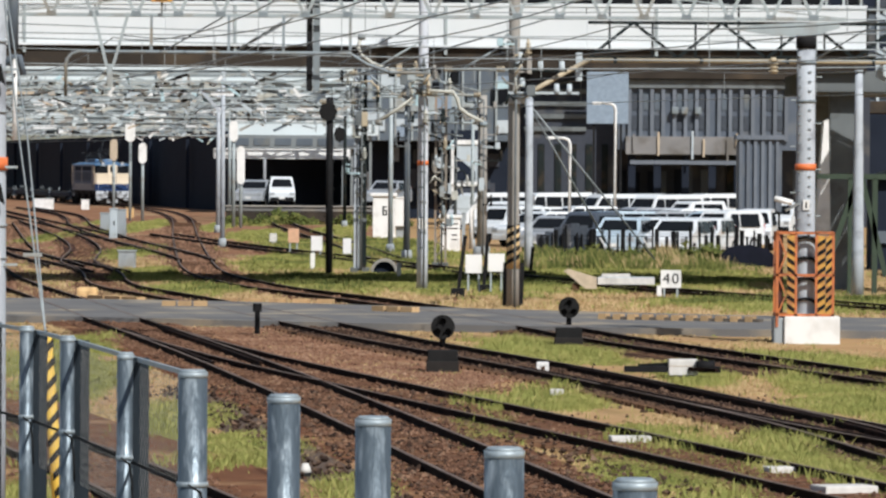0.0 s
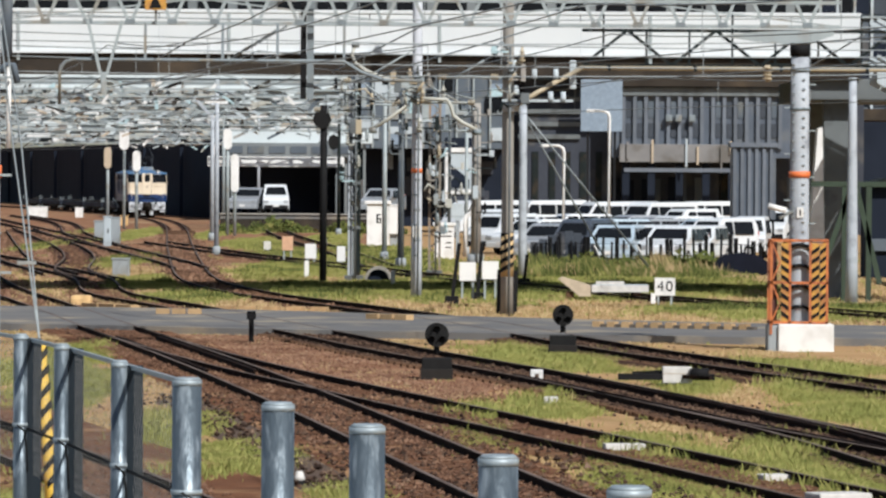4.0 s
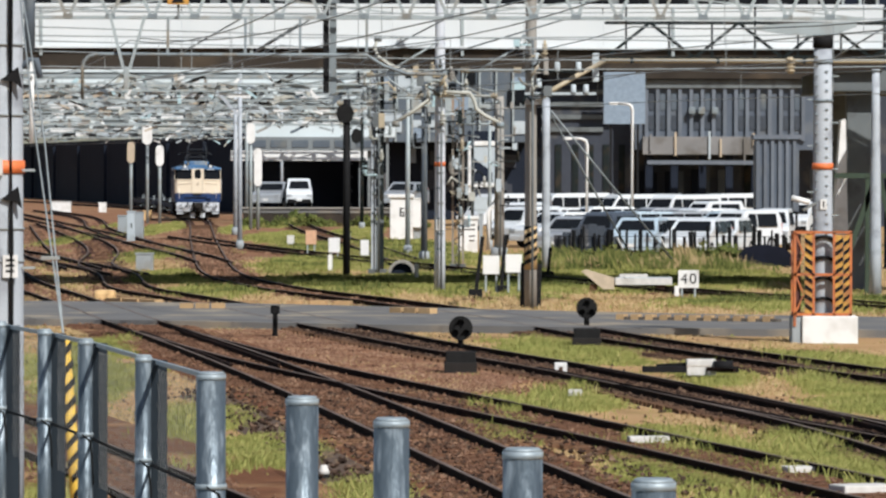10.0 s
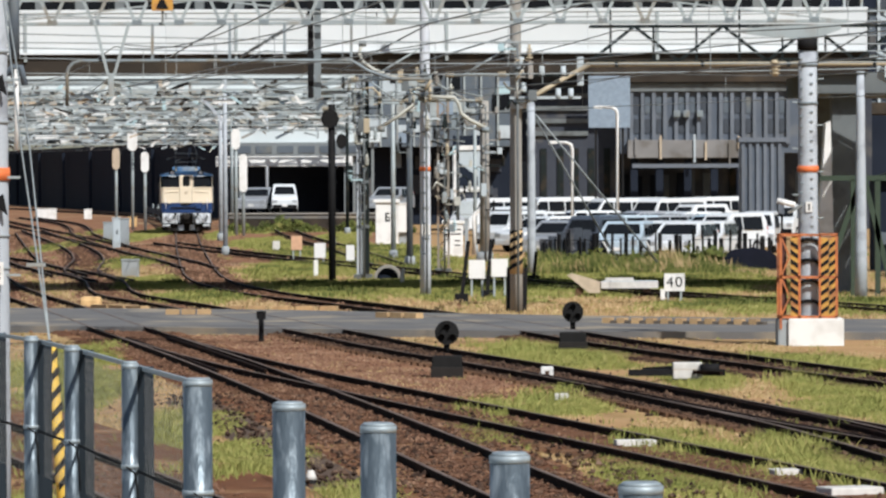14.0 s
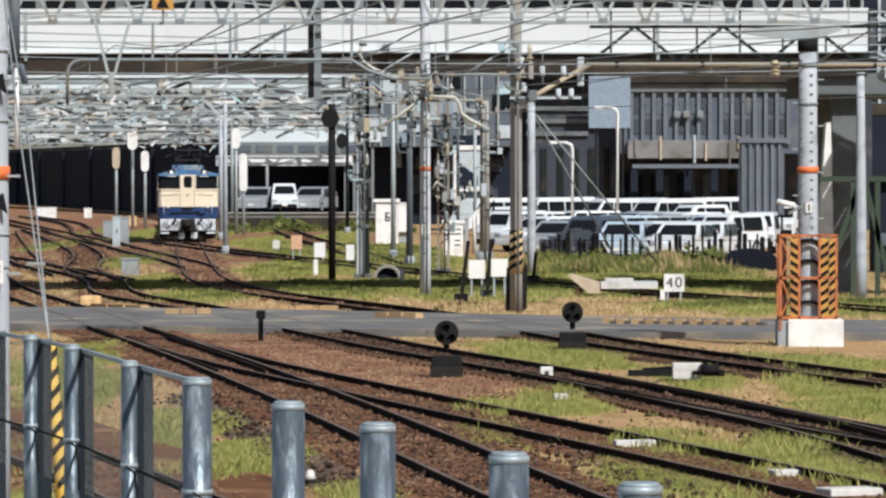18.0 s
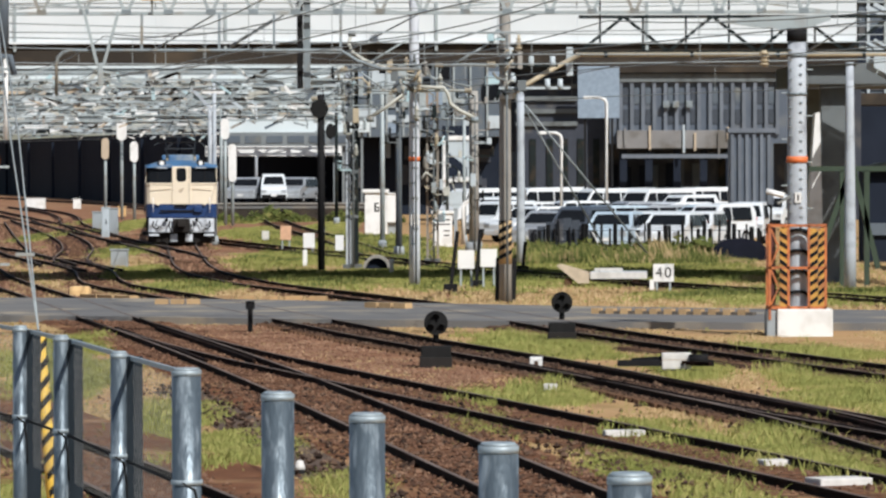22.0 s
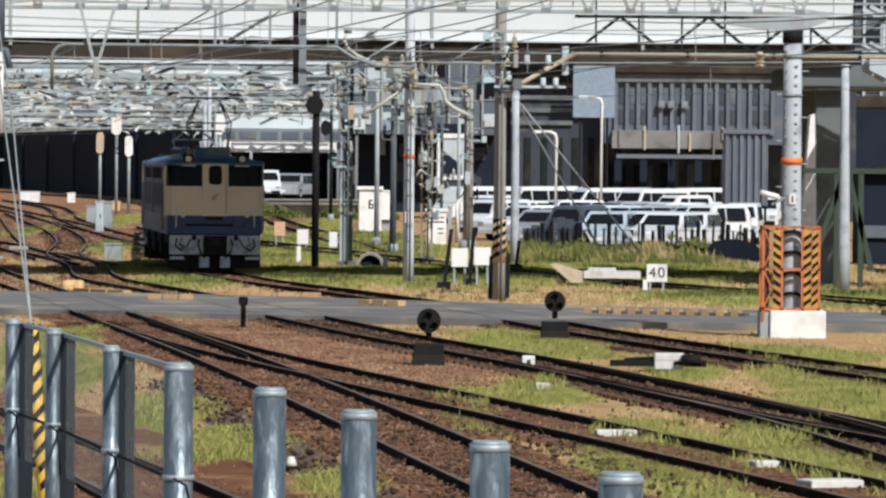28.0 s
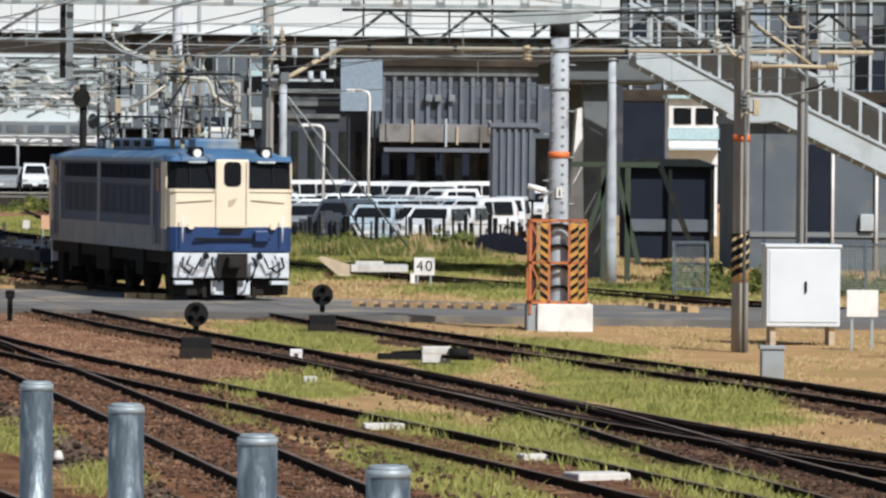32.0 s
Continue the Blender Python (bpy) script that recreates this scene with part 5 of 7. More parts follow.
cabinet(8.89, 86.33, 0.34, 0.3, 0.34, "small pale grey junction box", "concrete", door=False)
pm = thing("point_machine", (3.89, 90.36, 0), "pale point machine box on a dark frame", "point machine")
part("body", box(B(), -0.235, -0.18, -0.06, 0.235, 0.18, 0.2, 0.02), M["stone"], pm)
part("lid_seam", box(B(), -0.24, -0.185, 0.09, 0.24, 0.185, 0.1), M["tan"], pm)
part("bedplate", box(B(), -0.3, -0.24, 0, 0.42, 0.24, -0.07), M["dark"], pm)
part("frame_bar", bar(B(), (-0.95, -0.1, 0.04), (0.6, -0.1, 0.04), 0.12, 0.1), M["dark"], pm)
part("frame_bar", bar(B(), (-0.7, 0.25, 0.06), (-0.1, 0.1, 0.1), 0.1), M["dark"], pm)
part("throw_rod", bar(B(), (0.1, -0.2, 0.05), (0.5, -0.9, 0.05), 0.06), M["rail"], pm)
part("motor", tube(B(), [(0.2, -0.22, 0.1), (0.5, -0.22, 0.1)], 0.09, 10), M["dark"], pm)
cabinet(-14.65, 251.25, 0.34, 0.4, 1.2, "pale grey relay cabinet at the signal base", "stairwhite")
cabinet(-14.71, 258.86, 0.4, 0.4, 1.1, "short pale grey relay cabinet at the signal base", "concrete", door=False)
cabinet(-10.15, 181.74, 0.55, 0.45, 0.42, "pale grey trackside box among weeds", "concrete", door=False)
cabinet(-16.62, 280.08, 0.7, 0.6, 0.75, "pale grey relay box by the rails", "concrete", door=False)
cabinet(-19.32, 348.69, 0.5, 0.5, 0.45, "cream junction box by the rails", "guardtan", door=False)
cabinet(-16.89, 294.57, 0.3, 0.4, 0.45, "pale box beside the relay box", "stone", door=False)
cabinet(-28.75, 406.81, 1.4, 0.8, 0.6, "white lumpy equipment cover", "white", door=False)
cabinet(-25.77, 406.81, 0.55, 0.6, 0.55, "white round-topped trackside box", "white", door=False)
plate_post(11.84, 99.42, 0.47, 0.95, 0.56, "plain white square sign on two posts", legs=2)
cb = thing("barrier_machine", (13.5, 102.1, GROUND), "orange and white crossing barrier machine with a yellow hood", "barrier")
part("body", box(B(), -0.02, -0.22, -0.05, 0.5, 0.25, 0.76, 0.02), M["orange"], cb, "weathered orange casing")
part("panel", box(B(), 0.14, -0.235, 0.34, 0.46, -0.222, 0.72, 0.005), M["white"], cb, "white front panel")
part("side_block", box(B(), -0.28, -0.15, -0.05, -0.03, 0.2, 0.7, 0.02), M["concrete"], cb, "grey side block")
st_ = part("striped_housing", box(B(), -0.3, -0.2, 0.765, 0.5, 0.2, 1.15, 0.02), M["yellow"], cb, "black, white and yellow striped housing")
for k, mm in enumerate(("dark", "white", "dark", "white", "dark")):
    x = -0.2 + 0.14 * k
    part("stripe", box(B(), x, -0.208, 0.78, x + 0.07, -0.202, 1.13), M[mm], st_)
part("hood", prism(B(), [(-0.36, 1.155), (-0.3, 1.34), (-0.08, 1.45), (0.12, 1.46), (0.02, 1.3), (-0.2, 1.16)], "y", -0.16, 0.16), M["yellow"], cb, "slanted yellow hood")
part("pole", tube(B(), [(0.14, 0.05, 1.155), (0.14, 0.05, 1.75)], 0.035, 10), M["steelmid"], cb)
mk = thing("marker_block", (1.66, 91.57, 0), "small white arched marker block", "marker")
part("side", box(B(), -0.1, -0.06, 0, -0.035, 0.06, 0.05), M["white"], mk)
part("side", box(B(), 0.035, -0.06, 0, 0.1, 0.06, 0.05), M["white"], mk)
part("top", box(B(), -0.1, -0.06, 0.03, 0.1, 0.06, 0.1, 0.01), M["white"], mk)
sp = thing("short_post", (-3.67, 112.37, 0), "short dark iron post with a wider head", "post")
part("stem", box(B(), -0.05, -0.05, 0, 0.05, 0.05, 0.42), M["dark"], sp)
part("head", box(B(), -0.09, -0.07, 0.34, 0.09, 0.07, 0.5, 0.01), M["dark"], sp)
for i, (px, py, w, d, h) in enumerate(((990, 702, 0.2, 0.15, 0.07), (1120, 785, 0.5, 0.25, 0.05), (1385, 838, 0.34, 0.3, 0.04), (1500, 873, 0.6, 0.4, 0.05))):
    Y = 34170 / (py - 288)
    b = box(B(), -w / 2, -d / 2, -0.16, w / 2, d / 2, h - 0.05, 0.02)
    single("stone_slab", b, M["stone"], ((px - 784) / 9962 * Y, Y, 0), "pale flat stone slab in the grass", "stone", "pale stones in the grass", turn=7 * i)
ms = thing("marker_stud", (-1.47, 61.4, GROUND), "cream domed stud on a black base", "marker")
part("base", tube(B(), [(0, 0, -0.05), (0, 0, 0.06)], 0.06, 14), M["black"], ms)
part("dome", tube(B(), [(0, 0, 0.06), (0, 0, 0.1), (0, 0, 0.14), (0, 0, 0.16)], 0.068, 14, 0.03), M["stone"], ms)
# leaning dark stakes
for px0, px1, y0, y1 in ((812, 826, 522, 422), (858, 866, 515, 420), (940, 946, 488, 440), (910, 912, 540, 470)):
    Y = 34170 / (y0 - 288)
    s = 9962 / Y
    t = thing("dark_stake", ((px0 - 784) / s, Y, 0), "dark leaning iron stake", "stake", "dark stakes by the crossing")
    w = 0.36 if px0 == 910 else 0.1
    part("shaft", bar(B(), (0, -0.22 if px0 == 910 else 0, 0), ((px1 - px0) / s, -0.2 if px0 == 910 else 0, (y0 - y1) / s), w), M["dark"], t)
    part("foot", box(B(), -0.16, -0.16, 0, 0.2, 0.16, 0.1, 0.02), M["dark"], t)
# yellow and orange signs by the road on the far side
ys = thing("warning_post", (12.58, 95.27, 0), "black post with yellow warning plate and orange boards", "sign")
part("post", bar(B(), (0, 0, 0), (0, 0, 1.5), 0.09), M["dark"], ys)
b = B()
prism(b, [(-0.42, 1.18), (-0.1, 1.4), (0.02, 1.5), (-0.05, 1.62), (-0.28, 1.55), (-0.4, 1.4)], "y", -0.05, -0.01)
part("plate", b, M["yellow"], ys, "yellow warning plate")
part("board", box(B(), -0.3, -0.06, 0.95, 0.3, -0.02, 1.2), M["yellow"], ys)
part("board", box(B(), -0.12, -0.08, 0.55, 0.0, -0.05, 0.95), M["orange"], ys)
part("board", box(B(), 0.03, -0.08, 0.6, 0.3, -0.05, 0.98), M["white"], ys)

# tall colour-light signal
sg = thing("signal_mast", (-3.45, 172.56, 0), "tall black signal mast with round black target", "signal")
part("mast", tube(B(), [(0, 0, 0), (0, 0, 5.34)], 0.11, 10), M["dark"], sg)
b = B()
prism(b, [(0.29 * math.cos(radians(a)) - 0.05, 4.89 + 0.3 * math.sin(radians(a))) for a in range(0, 360, 45)], "y", -0.2, -0.1)
part("target", b, M["black"], sg, "octagonal black signal target")
b = B()
prism(b, [(0.17 * math.cos(radians(a)) + 0.3, 4.2 + 0.25 * math.sin(radians(a))) for a in range(0, 360, 45)], "y", -0.2, -0.1)
part("target", b, M["black"], sg)
for z in range(1, 11):
    part("rung", bar(B(), (-0.18, 0.1, z * 0.42), (0.18, 0.1, z * 0.42), 0.03), M["dark"], sg)


# oblong white back-boards on slim masts
def oval_signal(px, Y, y_top, y_bot, w, label, mm="white"):
    x = (px - 784) / 9962 * Y
    z0, z1 = 3.3 + (288 - y_bot) / 9962 * Y, 3.3 + (288 - y_top) / 9962 * Y
    t = thing("oval_signal", (x, Y, 0), label, "signal", "oval white signals")
    part("mast", tube(B(), [(0, 0.1, 0), (0, 0.1, z1)], 0.09, 8), M["steel"], t)
    b = B()
    r = w / 2
    pts = [(r * math.cos(radians(a)), z1 - r + r * math.sin(radians(a))) for a in range(0, 181, 20)] + [(r * math.cos(radians(a)), z0 + r + r * math.sin(radians(a))) for a in range(180, 361, 20)]
    prism(b, pts, "y", -0.08, 0.02)
    part("board", b, M[mm], t, "oblong round-ended board")
    return t


oval_signal(232, 330, 215, 252, 0.58, "white oblong signal board on a slim mast")
oval_signal(415, 300, 213, 250, 0.46, "white oblong signal board on a slim mast")
oval_signal(254, 325, 253, 290, 0.46, "white oblong signal board lower on its mast")
oval_signal(203, 335, 247, 285, 0.44, "cream oblong signal board on a slim mast", "tan")
oval_signal(428, 298, 258, 325, 0.42, "tall white oblong board on a slim mast")
oval_signal(395, 296, 240, 262, 0.3, "small pale board on a mast")

# street lamps of the car park
for px, Y, top in ((1090, 270, 178), (1010, 262, 240)):
    x, z = (px - 784) / 9962 * Y, 3.3 + (288 - top) / 9962 * Y
    t = thing("street_lamp", (x, Y, 0), "pale slim lamp post with a bent arm", "lamp")
    part("post", tube(B(), [(0, 0, 0), (0, 0, z - 0.3), (-0.05, 0, z - 0.1), (-0.25, 0, z), (-0.75, 0, z + 0.03)], 0.09, 8, 0.06), M["white"], t)
    part("head", box(B(), -1.1, -0.14, z - 0.06, -0.7, 0.14, z + 0.08, 0.03), M["white"], t)

# kerb blocks at the crossing, faded yellow
def kerb_row(p, q, n, size, label, drop=-0.035):
    t = thing("wheel_stop_row", (0, 0, 0.0), label, "kerb")
    t["kind"] = "structure"
    p, q = Vector(p), Vector(q)
    d = (q - p).normalized()
    for k in range(n):
        c = p.lerp(q, (k + 0.5) / n)
        l = (q - p).length / n * size
        part("kerb_block", bar(B(), (*(c - d * l / 2).xy, 0.03 - drop), (*(c + d * l / 2).xy, 0.03 - drop), 0.24, 0.15), M["kerb"], t)
        gap = (q - p).length / n - l
        if size == 0.5:
            e = c + d * (l + gap) / 2
            part("dirty_block", bar(B(), (*(e - d * gap * 0.48).xy, 0.02), (*(e + d * gap * 0.48).xy, 0.02), 0.2, 0.13), M["kerbdark"], t)
    return t


KL = "row of faded yellow kerb blocks along the crossing"
kerb_row((-6.42, 128.92), (-5.33, 128.92), 3, 0.86, KL)
kerb_row((-1.5, 125.6), (-0.53, 124.68), 3, 0.8, KL)
kerb_row((3.33, 120.29), (6.68, 118.62), 11, 0.5, KL)
kerb_row((-8.62, 138.4), (-7.25, 136.35), 3, 0.9, KL, 0.07)
kerb_row((-5.43, 137.2), (-2.52, 136.65), 5, 0.7, KL, 0.09)
kerb_row((9.82, 120.91), (10.48, 117.38), 4, 0.6, KL)
tb = thing("cable_cover", (-8.93, 142.0, 0), "rounded faded yellow cover", "cover")
part("hood", box(B(), -0.27, -0.25, -0.18, 0.27, 0.25, 0.15, 0.1), M["guardtan"], tb)
sl = thing("plank_stack", (4.91, 151, 0), "stack of pale planks lying in the grass", "planks")
for k in range(5):
    part("plank", box(B(), -0.72 + 0.05 * (k % 2), -0.35 + 0.14 * k, 0.12, 0.8 - 0.07 * (k % 3), -0.22 + 0.14 * k, 0.3 + 0.02 * (k % 2)), M["stairwhite" if k % 2 else "stone"], sl)
for k in range(2):
    part("upper_plank", box(B(), -0.6, -0.2 + 0.2 * k, 0.322, 0.15, -0.03 + 0.2 * k, 0.4), M["stone"], sl)
b = prism(B(), [(-1.62, 0.46), (-1.5, 0.52), (-0.75, 0.3), (-0.75, 0.0), (-1.05, 0.0)], "y", -0.3, 0.3)
part("leaning_board", b, M["tan"], sl, "pale leaning board")
part("bearer", box(B(), -1.4, -0.2, 0, -1.2, 0.3, 0.12), M["sleeper"], sl)
part("bearer", box(B(), 0.4, -0.2, 0, 0.6, 0.3, 0.12), M["sleeper"], sl)
ar = thing("culvert", (-1.75, 172.56, 0), "small dark rounded culvert mouth in the grass", "culvert")
b = B()
pts = [(0.42 * math.cos(radians(a)), 0.4 * math.sin(radians(a))) for a in range(0, 181, 15)] + [(0.33 * math.cos(radians(a)), 0.32 * math.sin(radians(a))) for a in range(180, -1, -15)]
prism(b, pts, "y", -0.3, 0.6)
part("arch", b, M["polebrown"], ar)
# solid plug, its near-black colour standing for shade in the arch
part("mouth", prism(B(), [(0.33 * math.cos(radians(a)), 0.32 * math.sin(radians(a)) - 0.01) for a in range(0, 181, 15)], "y", -0.1, 0.55), M["gloom"], ar, "dark inside")

# chain fence by the yard on the far right, green frame under the stair
cf = thing("yard_fence", (0, 135, 0), "pale steel mesh gate and fence", "fence")
for px in (1128, 1180, 1350, 1425, 1495):
    x = 11.51 + (px - 1128) / 0.869 / 9962 * 135
    part("post", bar(B(), (x, 0, 0), (x, 0, 1.25), 0.07), M["galv"], cf)
x0, x1 = 11.51, 12.32
part("rail", bar(B(), (x0, 0, 1.22), (x1, 0, 1.22), 0.06), M["galv"], cf)
part("rail", bar(B(), (x0, 0, 0.1), (x1, 0, 0.1), 0.06), M["galv"], cf)
part("rail", bar(B(), (14.66, 0, 1.2), (17.31, 0, 1.2), 0.05), M["galv"], cf)
for xa, xb in ((x0, x1), (14.66, 17.31)):
    b = B()
    k = xa
    while k < xb:
        bar(b, (k, 0.02, 0.1), (k, 0.02, 1.2), 0.012)
        k += 0.07
    for q in range(16):
        bar(b, (xa, 0.02, 0.1 + 0.07 * q), (xb, 0.02, 0.1 + 0.07 * q), 0.012)
    o = part("wire_mesh", b, M["steelmid"], cf, "fine wire mesh")
gf = thing("green_frame", (0, 150, 0), "dark green steel trestle frame", "frame")
gx = 11.09
for p, q in (((-1.1, 3.05), (1.3, 3.05)), ((0, 3.0), (-0.85, 0.6)), ((0.1, 3.0), (0.75, 0.4)), ((0.45, 3.0), (0.45, 0)), ((1.3, 3.05), (2.2, 0.8)), ((-0.2, 3.0), (-0.2, 0))):
    part("member", bar(B(), (gx + p[0], 0, p[1]), (gx + q[0], 0, q[1]), 0.14), M["greensteel" if p[0] < 1.2 else "trussgrey"], gf)
ds = thing("dark_shed", (15.66, 185, 0), "low dark open-fronted shed under the staircase", "shed")
# near-black wall colour paints the shade inside the shed
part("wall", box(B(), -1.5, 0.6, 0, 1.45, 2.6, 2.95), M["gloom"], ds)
part("roof", prism(B(), [(-1.7, 2.95), (-0.9, 3.2), (0.9, 3.2), (1.65, 2.95)], "y", 0.2, 2.8), M["trussgrey"], ds)
for x in (-1.45, 0.0, 1.4):
    part("post", box(B(), x - 0.06, 0.3, 0, x + 0.06, 0.42, 2.95), M["trussgrey"], ds)
part("shelf", box(B(), -1.3, 0.45, 0.8, 1.3, 0.59, 1.2), M["slate"], ds)
bl = thing("teal_kiosk", (21.25, 240, 0), "pale teal and white kiosk front", "kiosk")
part("wall", box(B(), -1.05, 0, 0, 1.05, 2, 5.75), M["white"], bl)
part("band", box(B(), -1.1, -0.05, 4.0, 1.1, 0.0, 4.5), M["sky_teal"], bl, "pale teal band")
for x0, x1 in ((-0.85, -0.1), (0.1, 0.85)):
    part("window", box(B(), x0, -0.04, 4.65, x1, 0.02, 5.35), M["glass"], bl)
part("eave", box(B(), -1.15, -0.3, 5.75, 1.15, 2.1, 5.9), M["sky_teal"], bl)
part("awning", box(B(), -1.1, -0.7, 3.55, 1.1, 0.0, 3.65), M["stairwhite"], bl)


# ---- near fence ----
FENCE = [(-1.80, 20.4), (-1.56, 19.3), (-1.34, 18.4), (-1.14, 17.4), (-0.877, 15.9), (-0.643, 14.6), (-0.364, 13.08), (-0.143, 11.97), (0.122, 10.7), (0.335, 9.66), (0.61, 8.3), (0.86, 7.0)]
FT = 2.763
single("viewing_deck", prism(B(), [(1.7, -6), (1.95, 0), (-2.6, 25.6), (-9, 25.6), (-9, -6)], "z", -0.2, 1.6), M["concrete"], (0, 0, 0), "plain grey concrete deck under the fence", "deck", kind="structure")
fence = thing("post_fence", (0, 0, 0), "galvanised steel post fence with wire mesh", "fence")
for i, (x, y) in enumerate(FENCE):
    r = 0.0381 if i > 4 else 0.024
    x -= 0.0 if i > 4 else 0.014
    po = part("post", tube(B(), [(x, y, 1.6), (x, y, FT - 0.012)], r, 28), M["galv"], fence)
    cp = tube(B(), [(x, y, FT - 0.02), (x, y, FT - 0.006)], r * 1.03, 28)
    tube(cp, [(x, y, FT - 0.006), (x, y, FT + 0.001)], r * 1.03, 28, r * 0.8)
    part("cap", cp, M["galvpale"], po, "pale domed post cap")
    part("clamp", tube(B(), [(x, y, FT - 0.303), (x, y, FT - 0.29)], r * 1.1, 20), M["galvpale"], po)
    if i < 6:
        part("tie_wire", tube(B(), [(x - 0.01, y - r - 0.004, FT - 0.296), (x + r * 0.6, y - r * 0.9, FT - 0.315), (x + r * 0.9, y - r * 0.7, FT - 0.37), (x + r, y - r * 0.5, FT - 0.45)], 0.0028, 6), M["black"], po, "loose dark tie wire")
for (x0, y0), (x1, y1) in zip(FENCE[:5], FENCE[1:6]):
    part("top_rail", bar(B(), (x0 + 0.02, y0 + 0.02, FT - 0.02), (x1 + 0.02, y1 + 0.02, FT - 0.02), 0.012), M["galvpale"], fence)
    part("tension_wire", tube(B(), [(x0, y0 + 0.03, FT - 0.31), (x1, y1 + 0.03, FT - 0.31)], 0.0045, 6), M["black"], fence)
    b = B()
    d = Vector((x1 - x0, y1 - y0, 0))
    pitch = 0.056
    n = int(d.length / pitch)
    for k in range(-8, n + 1):
        for s in (-1, 1):
            a0, a1 = k * pitch, k * pitch + 0.42
            z0, z1 = (FT - 0.46, FT - 0.04) if s > 0 else (FT - 0.04, FT - 0.46)
            lo, hi = max(a0, 0), min(a1, d.length)
            if hi - lo < 0.02:
                continue
            f = d.normalized()
            za, zb = z0 + (z1 - z0) * (lo - a0) / 0.42, z0 + (z1 - z0) * (hi - a0) / 0.42
            bar(b, (x0 + f.x * lo + 0.02, y0 + f.y * lo + 0.03, za), (x0 + f.x * hi + 0.02, y0 + f.y * hi + 0.03, zb), 0.0008)
    part("wire_mesh", b, M["mesh"], fence, "fine diamond wire mesh")
for (x, y) in FENCE[0:5]:
    part("angle_bar", bar(B(), (x + 0.03, y + 0.012, 1.6), (x + 0.03, y + 0.012, FT - 0.015), 0.044), M["galvdark"], fence, "dull flat bar behind the post")

# striped stay guard with its two wires
gy = 46.0
sgx = -3.18
sw = thing("stay_guard", (sgx, gy, 0), "black and yellow striped guard tube on a pole stay", "guard")
p0, p1 = Vector((0.12, 0, 0)), Vector((-3.23 - sgx, 0, 1.87))
part("tube", tube(B(), [p0, p1], 0.05, 20), M["yellow"], sw)
nst = 13
for k in range(nst):
    a = p0.lerp(p1, (k + 0.06) / nst)
    c = p0.lerp(p1, (k + 0.5) / nst)
    b = B()
    tl = []
    for zc in (a, c):
        tl.append([b.verts.new((zc.x + 0.0545 * math.cos(radians(q)), 0.0545 * math.sin(radians(q)), zc.z + 0.065 * math.cos(radians(q)))) for q in range(0, 360, 24)])
    for q in range(15):
        b.faces.new((tl[0][q], tl[0][(q + 1) % 15], tl[1][(q + 1) % 15], tl[1][q]))
    part("stripe", b, M["black"], sw)
for top in (37, 52):
    wire([(sgx + p1.x, gy, 1.87), ((top - 2 - 784) / 9962 * 50, 50, 3.52), (-4.12, 51.7, 5.57)], 0.0085, 0.0, "pale stay wire of the thick pole")
tc = thing("stay_clamp", (0, 47.5, 0), "pale clamp on the stay wires", "clamp")
part("clamp", box(B(), -3.53, -0.02, 2.5, -3.37, 0.02, 2.53), M["steel"], tc)
# cable tubes, clamps and plate on the thick pole
lx = -4.22
ct = thing("cable_riser", (lx, 52, 0), "dark cables and pale tubes strapped to the thick pole", "cable")
part("cable", tube(B(), [(0.1, -0.2, 0.0), (0.1, -0.21, 2.6), (0.09, -0.21, 4.4), (0.11, -0.2, 7.2)], 0.022, 8), M["dark"], ct)
part("tube", tube(B(), [(0.27, 0, 3.5), (0.27, 0, 4.25)], 0.022, 10), M["white"], ct, "white insulator tube")
part("tube", tube(B(), [(0.25, 0.02, 4.35), (0.25, 0.02, 5.2)], 0.05, 10), M["slate"], ct)
part("arm", tube(B(), [(0.18, 0, 4.2), (0.24, 0, 4.27), (0.31, 0, 4.27), (0.35, 0, 4.1)], 0.03, 8), M["slate"], ct)
for z in (2.98, 4.08):
    part("clamp", prism(B(), [(0.0, z), (0.16, z + 0.12), (0.2, z - 0.08), (0.12, z - 0.02)], "y", -0.23, -0.19), M["dark"], ct)
for z in (5.0, 4.4, 3.75, 2.7, 2.4):
    part("strap", tube(B(), [(0, 0, z), (0, 0, z + 0.02)], 0.207, 20), M["concrete"], ct)
part("band_clip", box(B(), -0.03, -0.23, 3.2, 0.02, -0.2, 3.36), M["stone"], ct)
part("plate", box(B(), 0.02, -0.225, 2.26, 0.16, -0.2, 2.47, 0.004), M["white"], ct, "white number plate with plain bars")
for dz in (0.05, 0.1, 0.15):
    part("bar_mark", box(B(), 0.05, -0.229, 2.26 + dz, 0.13, -0.226, 2.26 + dz + 0.022), M["dark"], ct)


# ---- parked cars ----
CAR_FORMS = dict(
    van=(4.7, 1.7, 1.98, [(-2.35, 0.35), (-2.35, 0.85), (-2.2, 1.02), (-1.55, 1.86), (-1.35, 1.95), (2.2, 1.98), (2.33, 1.85), (2.35, 0.35)], 1.22, 1.74),
    wagon=(4.4, 1.7, 1.5, [(-2.2, 0.3), (-2.2, 0.75), (-2.0, 0.88), (-1.15, 0.98), (-0.45, 1.45), (-0.2, 1.5), (1.75, 1.48), (2.1, 1.05), (2.2, 0.9), (2.2, 0.3)], 0.96, 1.38),
    kei=(3.4, 1.48, 1.7, [(-1.7, 0.3), (-1.7, 0.8), (-1.55, 0.95), (-1.2, 1.05), (-0.75, 1.62), (-0.6, 1.68), (1.5, 1.7), (1.68, 1.3), (1.7, 0.3)], 1.02, 1.54),
)


def car(form, paint, label):
    L, W, Hh, prof, g0, g1 = CAR_FORMS[form]
